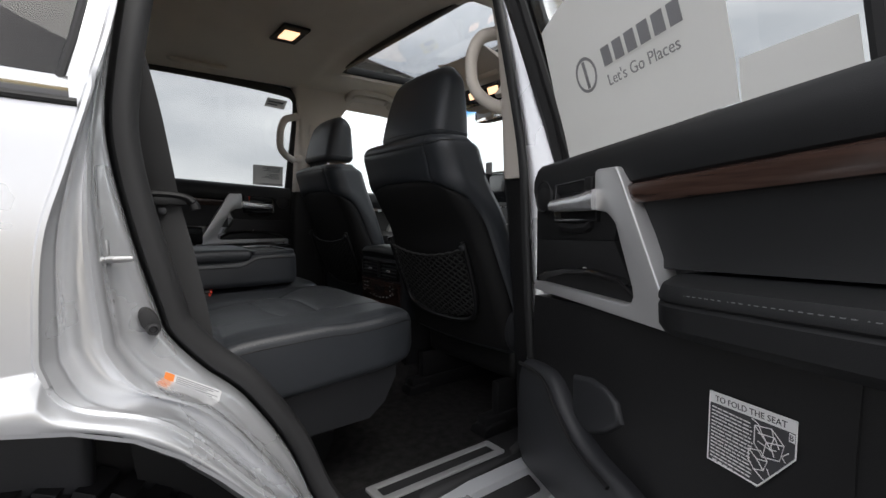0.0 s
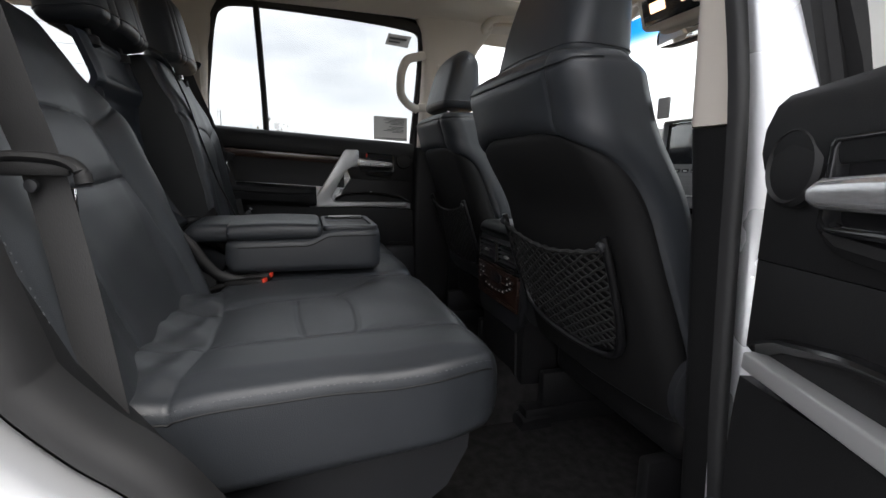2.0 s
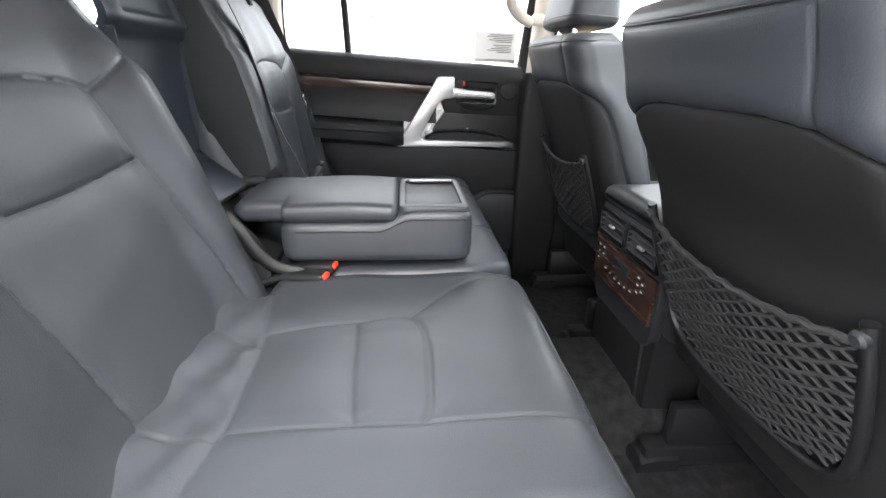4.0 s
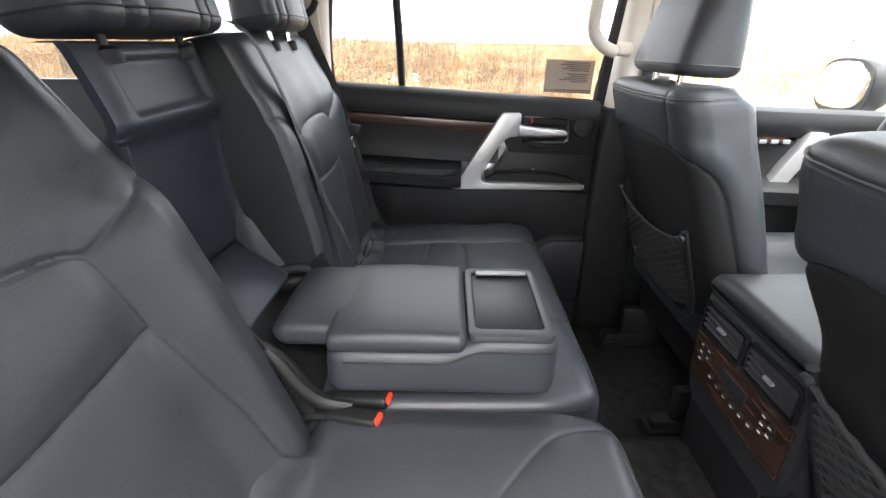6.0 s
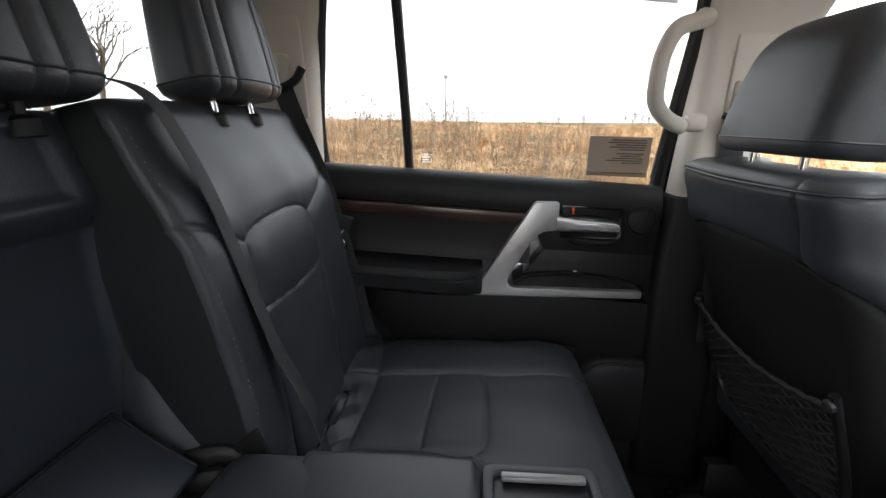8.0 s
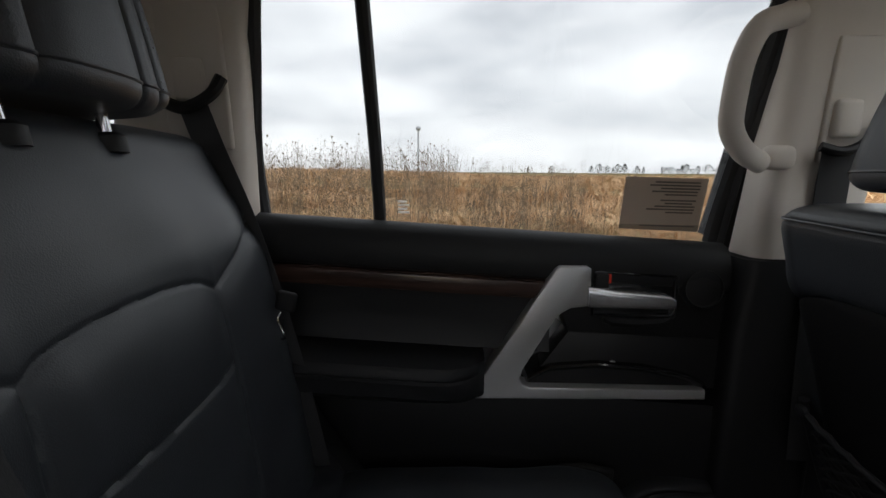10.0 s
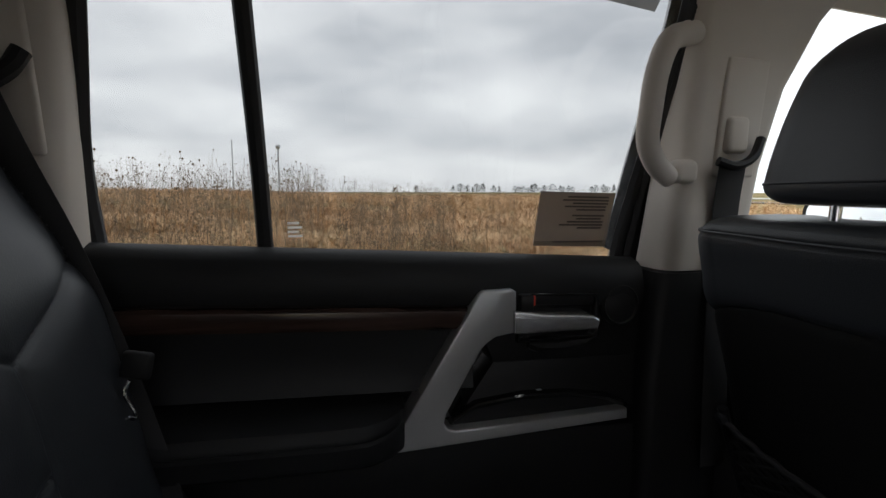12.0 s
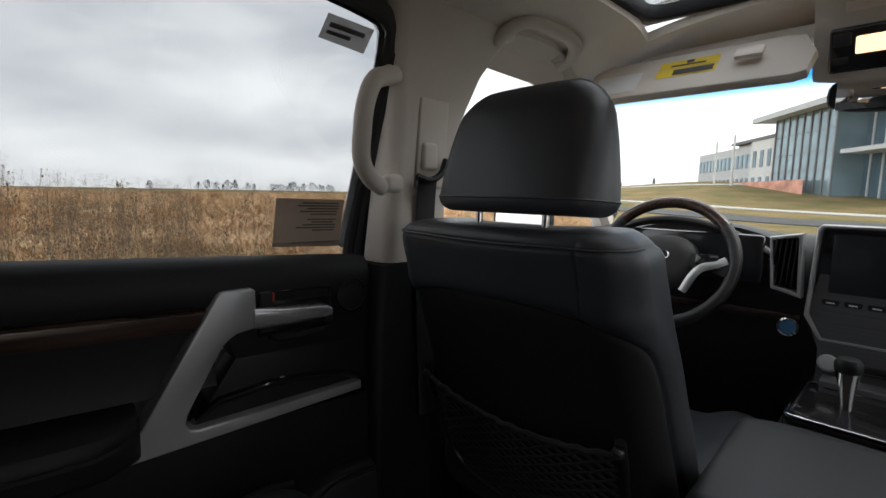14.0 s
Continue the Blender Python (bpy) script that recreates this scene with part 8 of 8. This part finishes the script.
def clump_tree(p, h, w, seed, conifer):
    r_ = random.Random(seed)
    tr = thing("tree", "dark evergreen tree at the field's far edge" if conifer else "dark leafy tree at the field's far edge", "tree", p, group="far tree line")
    part("trunk", tube([p, p + Vector((0, 0, h * 0.3)), p + Vector((0, 0, h * 0.8))], lambda t: 0.03 * h * (1 - 0.7 * t), 6), BARK, tr)
    vs, fs = [], []
    for _ in range(170):
        t = r_.random() ** 0.8
        rad = w * ((1 - t) ** 0.8 * 0.9 + 0.08 if conifer else math.sqrt(max(0.05, 1 - (2 * t - 0.9) ** 2)))
        a, rr = r_.uniform(0, 6.283), rad * r_.uniform(0.35, 1.0)
        c = p + Vector((rr * math.cos(a), rr * math.sin(a), h * (0.12 + 0.88 * t)))
        s = h * r_.uniform(0.035, 0.075)
        k = len(vs)
        for _q in range(4):
            vs.append(c + Vector((r_.uniform(-s, s), r_.uniform(-s, s), r_.uniform(-s, s))))
        fs.extend([(k, k + 1, k + 2), (k, k + 2, k + 3), (k, k + 1, k + 3), (k + 1, k + 2, k + 3)])
    bm = bmesh.new()
    bv = [bm.verts.new(v) for v in vs]
    for f in fs:
        bm.faces.new([bv[i] for i in f])
    part("crown", bm, FAR_GREEN, tr)
r_ = random.Random(21)
az = -86.0
while az < -50:
    d_ = r_.uniform(280, 340)
    near = 1.0 if az > -72 else (0.55 if r_.random() < 0.35 else 0.0)
    if -73 < az < -70 or near and r_.random() < 0.75:
        h = d_ * math.tan(radians(r_.uniform(0.6, 1.15)))
        clump_tree(polar(az, d_, 0.9), h, h * r_.uniform(0.3, 0.75), r_.randint(0, 9999), r_.random() < 0.5)
    az += r_.uniform(0.35, 0.9)
STEEL_FAR = mat("pale_far_steel", (0.45, 0.47, 0.5), 0.6)
tower = thing("water_tower", "slim far tower with a round tank", "tower", polar(-93.5, 420, 0.9))
b0 = polar(-93.5, 420, 0.9)
part("shaft", tube([b0, b0 + Vector((0, 0, 38))], 0.7, 8), STEEL_FAR, tower)
part("tank", lathe([(0.5, 0), (1.8, 1.0), (2.2, 2.4), (1.6, 3.6), (0.3, 4.2)], b0 + Vector((0, 0, 35.5)), (0, 0, 1), 14), STEEL_FAR, tower)
mast = thing("mast", "thin far lattice mast", "mast", polar(-98.3, 420, 0.9))
b1 = polar(-98.3, 420, 0.9)
part("pole", tube([b1, b1 + Vector((0, 0, 42))], 0.45, 6), STEEL_FAR, mast)

def bare_tree(p, h, seed):
    r_ = random.Random(seed)
    tr = thing("tree", "leafless roadside tree with thin branches", "tree", p)
    limbs = []
    def grow(a, d, ln, w, depth):
        b = a + d * ln
        mid_ = a.lerp(b, 0.5) + Vector((r_.uniform(-1, 1), r_.uniform(-1, 1), r_.uniform(-0.3, 1))) * ln * 0.06
        limbs.append(tube([a, mid_, b], lambda t: w * (1 - 0.35 * t), 5))
        if depth == 0:
            return
        for _ in range(r_.randint(2, 3)):
            n_ = (d + Vector((r_.uniform(-0.75, 0.75), r_.uniform(-0.75, 0.75), r_.uniform(-0.15, 0.55)))).normalized()
            grow(a.lerp(b, r_.uniform(0.55, 1.0)), n_, ln * r_.uniform(0.6, 0.85), w * 0.58, depth - 1)
    base_ = p.copy()
    part("trunk", tube([base_, base_ + Vector((0, 0, h * 0.25))], 0.085, 8), BARK, tr)
    for _ in range(4):
        grow(base_ + Vector((0, 0, h * r_.uniform(0.16, 0.25))), Vector((r_.uniform(-0.5, 0.5), r_.uniform(-0.5, 0.5), 1)).normalized(), h * 0.26, 0.05, 4)
    part("branches", joined(limbs), BARK, tr)
bare_tree(polar(-129.2, 14.0, 0.5), 5.2, 5)
bare_tree(polar(-133.5, 18.0, 0.6), 5.6, 9)

# building on the rise ahead
CLAD = mat("pale_cladding", (0.55, 0.56, 0.58), 0.6, grain=3, bump=0.1, vary=0.04)
CLAD_WHITE = mat("white_cladding", (0.70, 0.70, 0.69), 0.6, vary=0.04)
DARKROOF = mat("dark_roof_edge", (0.16, 0.16, 0.17), 0.6)
FAR_GLASS = mat("far_window_glass", (0.10, 0.16, 0.20), 0.15, metal=0.2, vary=0.25, vary_scale=0.3)
FAR_GLASS_PALE = mat("far_window_glass_pale", (0.25, 0.34, 0.38), 0.12, metal=0.3, vary=0.25, vary_scale=0.2)
ORANGE_NET = mat("orange_mesh_fence", (0.72, 0.36, 0.27), 0.8, vary=0.4, vary_scale=0.6)
bld = thing("office_building", "pale two-storey office building with a glass corner", "building", (-15, 95, 3.4))
bo, bu = Vector((-28.4, 92.0, 3.3)), Vector((0.6, -0.8, 0))
bw = Vector((-bu.y, bu.x, 0))
def bp(u, d, z):
    return bo + bu * u + bw * d + Vector((0, 0, z))
def bbox(u0, u1, d0, d1, z0, z1):
    bm = bmesh.new()
    v = [bm.verts.new(bp(u, d, z)) for u, d, z in ((u0, d0, z0), (u1, d0, z0), (u1, d1, z0), (u0, d1, z0), (u0, d0, z1), (u1, d0, z1), (u1, d1, z1), (u0, d1, z1))]
    for f in ((0, 3, 2, 1), (4, 5, 6, 7), (0, 1, 5, 4), (1, 2, 6, 5), (2, 3, 7, 6), (3, 0, 4, 7)):
        bm.faces.new([v[i] for i in f])
    return bm
wing = part("wall", bbox(0, 19.6, 0, 14, -2, 5.4), CLAD, bld, "grey clad wing")
part("window_band", bbox(0.5, 18.6, -0.04, 0.1, 2.35, 4.2), FAR_GLASS_PALE, wing, "pale band between the windows")
for k in range(13):
    part("window", bbox(0.7 + 1.38 * k, 1.25 + 1.38 * k, -0.09, 0.1, 2.3, 4.25), FAR_GLASS, wing)
for k in range(8):
    part("window", bbox(7.4 + 1.45 * k, 8.1 + 1.45 * k, -0.06, 0.1, -0.6, 0.9), FAR_GLASS, wing)
wall2 = part("wall", bbox(19.6, 27.6, -0.5, 14, -2, 5.7), CLAD_WHITE, bld, "white clad middle part")
for k in range(4):
    part("window", bbox(20.4 + 1.85 * k, 21.2 + 1.85 * k, -0.56, -0.3, 2.2, 4.4), FAR_GLASS, wall2)
    part("window", bbox(20.4 + 1.85 * k, 21.2 + 1.85 * k, -0.56, -0.3, -0.6, 0.9), FAR_GLASS, wall2)
part("roof_edge", bbox(13.6, 27.8, -0.6, 14, 5.75, 6.15), DARKROOF, bld)
part("roof_storey", bbox(13.8, 27.8, 0.4, 14, 5.4, 5.75), CLAD, bld)
glassbox = part("glass_front", bbox(27.4, 38.6, -1.4, 14, -2, 7.4), FAR_GLASS_PALE, bld, "tall glass corner")
for k in range(9):
    part("mullion", bbox(27.4 + 1.37 * k, 27.62 + 1.37 * k, -1.5, -1.3, -2, 7.4), DARKROOF, glassbox)
for z_ in (1.2, 3.0, 5.2):
    part("transom", bbox(27.4, 38.6, -1.46, -1.3, z_, z_ + 0.09), DARKROOF, glassbox)
part("entrance_front", bbox(38.6, 50.0, 1.2, 14, -2, 7.4), FAR_GLASS, bld, "set-back dark glass entrance")
for k in range(7):
    part("mullion", bbox(39.4 + 1.6 * k, 39.6 + 1.6 * k, 1.1, 1.3, -2, 7.4), CLAD, bld)
part("canopy_roof", bbox(24.8, 51.0, -3.0, 14, 7.4, 8.0), CLAD, bld, "overhanging flat roof")
part("entrance_canopy", bbox(39.6, 51.0, -1.6, 1.2, 2.5, 2.9), CLAD, bld)
fence = thing("mesh_fence", "orange site fence before the building", "fence", bp(20, -2, 0))
part("mesh", bbox(9.0, 36.0, -2.6, -2.56, -1.6, 0.15), ORANGE_NET, fence)
for u_, h_ in ((18.6, 5.9), (24.0, 6.2)):
    lp = thing("lamp_post", "pale lamp post before the building", "lamp post", bp(u_, -4.5, -1.5), group="lamp posts")
    part("pole", tube([bp(u_, -4.5, -1.5), bp(u_, -4.5, h_)], 0.15, 8), CLAD_WHITE, lp)
# lanes and paths across the rise
def band(pts, half, lift, name, material, label, category):
    c_ = curve(pts, 8)
    rows_ = []
    for i, p in enumerate(c_):
        d = (c_[min(i + 1, len(c_) - 1)] - c_[max(i - 1, 0)]).normalized()
        s = Vector((d.y, -d.x, 0))
        rows_.append([(p.x + s.x * o, p.y + s.y * o, ground_z(p.x + s.x * o, p.y + s.y * o) + lift) for o in (-half, 0, half)])
    return solo(name, sheet(rows_, -0.08), material, label, category, (0, 0, 0), "structure")
band([(-45, 60, 0), (-30, 66, 0), (-12, 74, 0), (10, 82, 0)], 1.0, 0.10, "path", CONCRETE, "pale path across the rise", "path")
band([(-40, 42, 0), (-20, 45, 0), (0, 43, 0), (20, 38, 0)], 0.8, 0.09, "path", CONCRETE, "pale path beside the road", "path")
band([(-60, 20, 0), (-35, 32, 0), (-15, 35, 0), (0, 33, 0), (25, 27, 0)], 3.2, 0.06, "road", ASPHALT, "grey road that bends past the rise", "road")
clump_tree(polar(-25.0, 88, 1.2), 2.6, 0.8, 77, True)
clump_tree(polar(-21.5, 92, 2.2), 2.4, 0.5, 78, True)
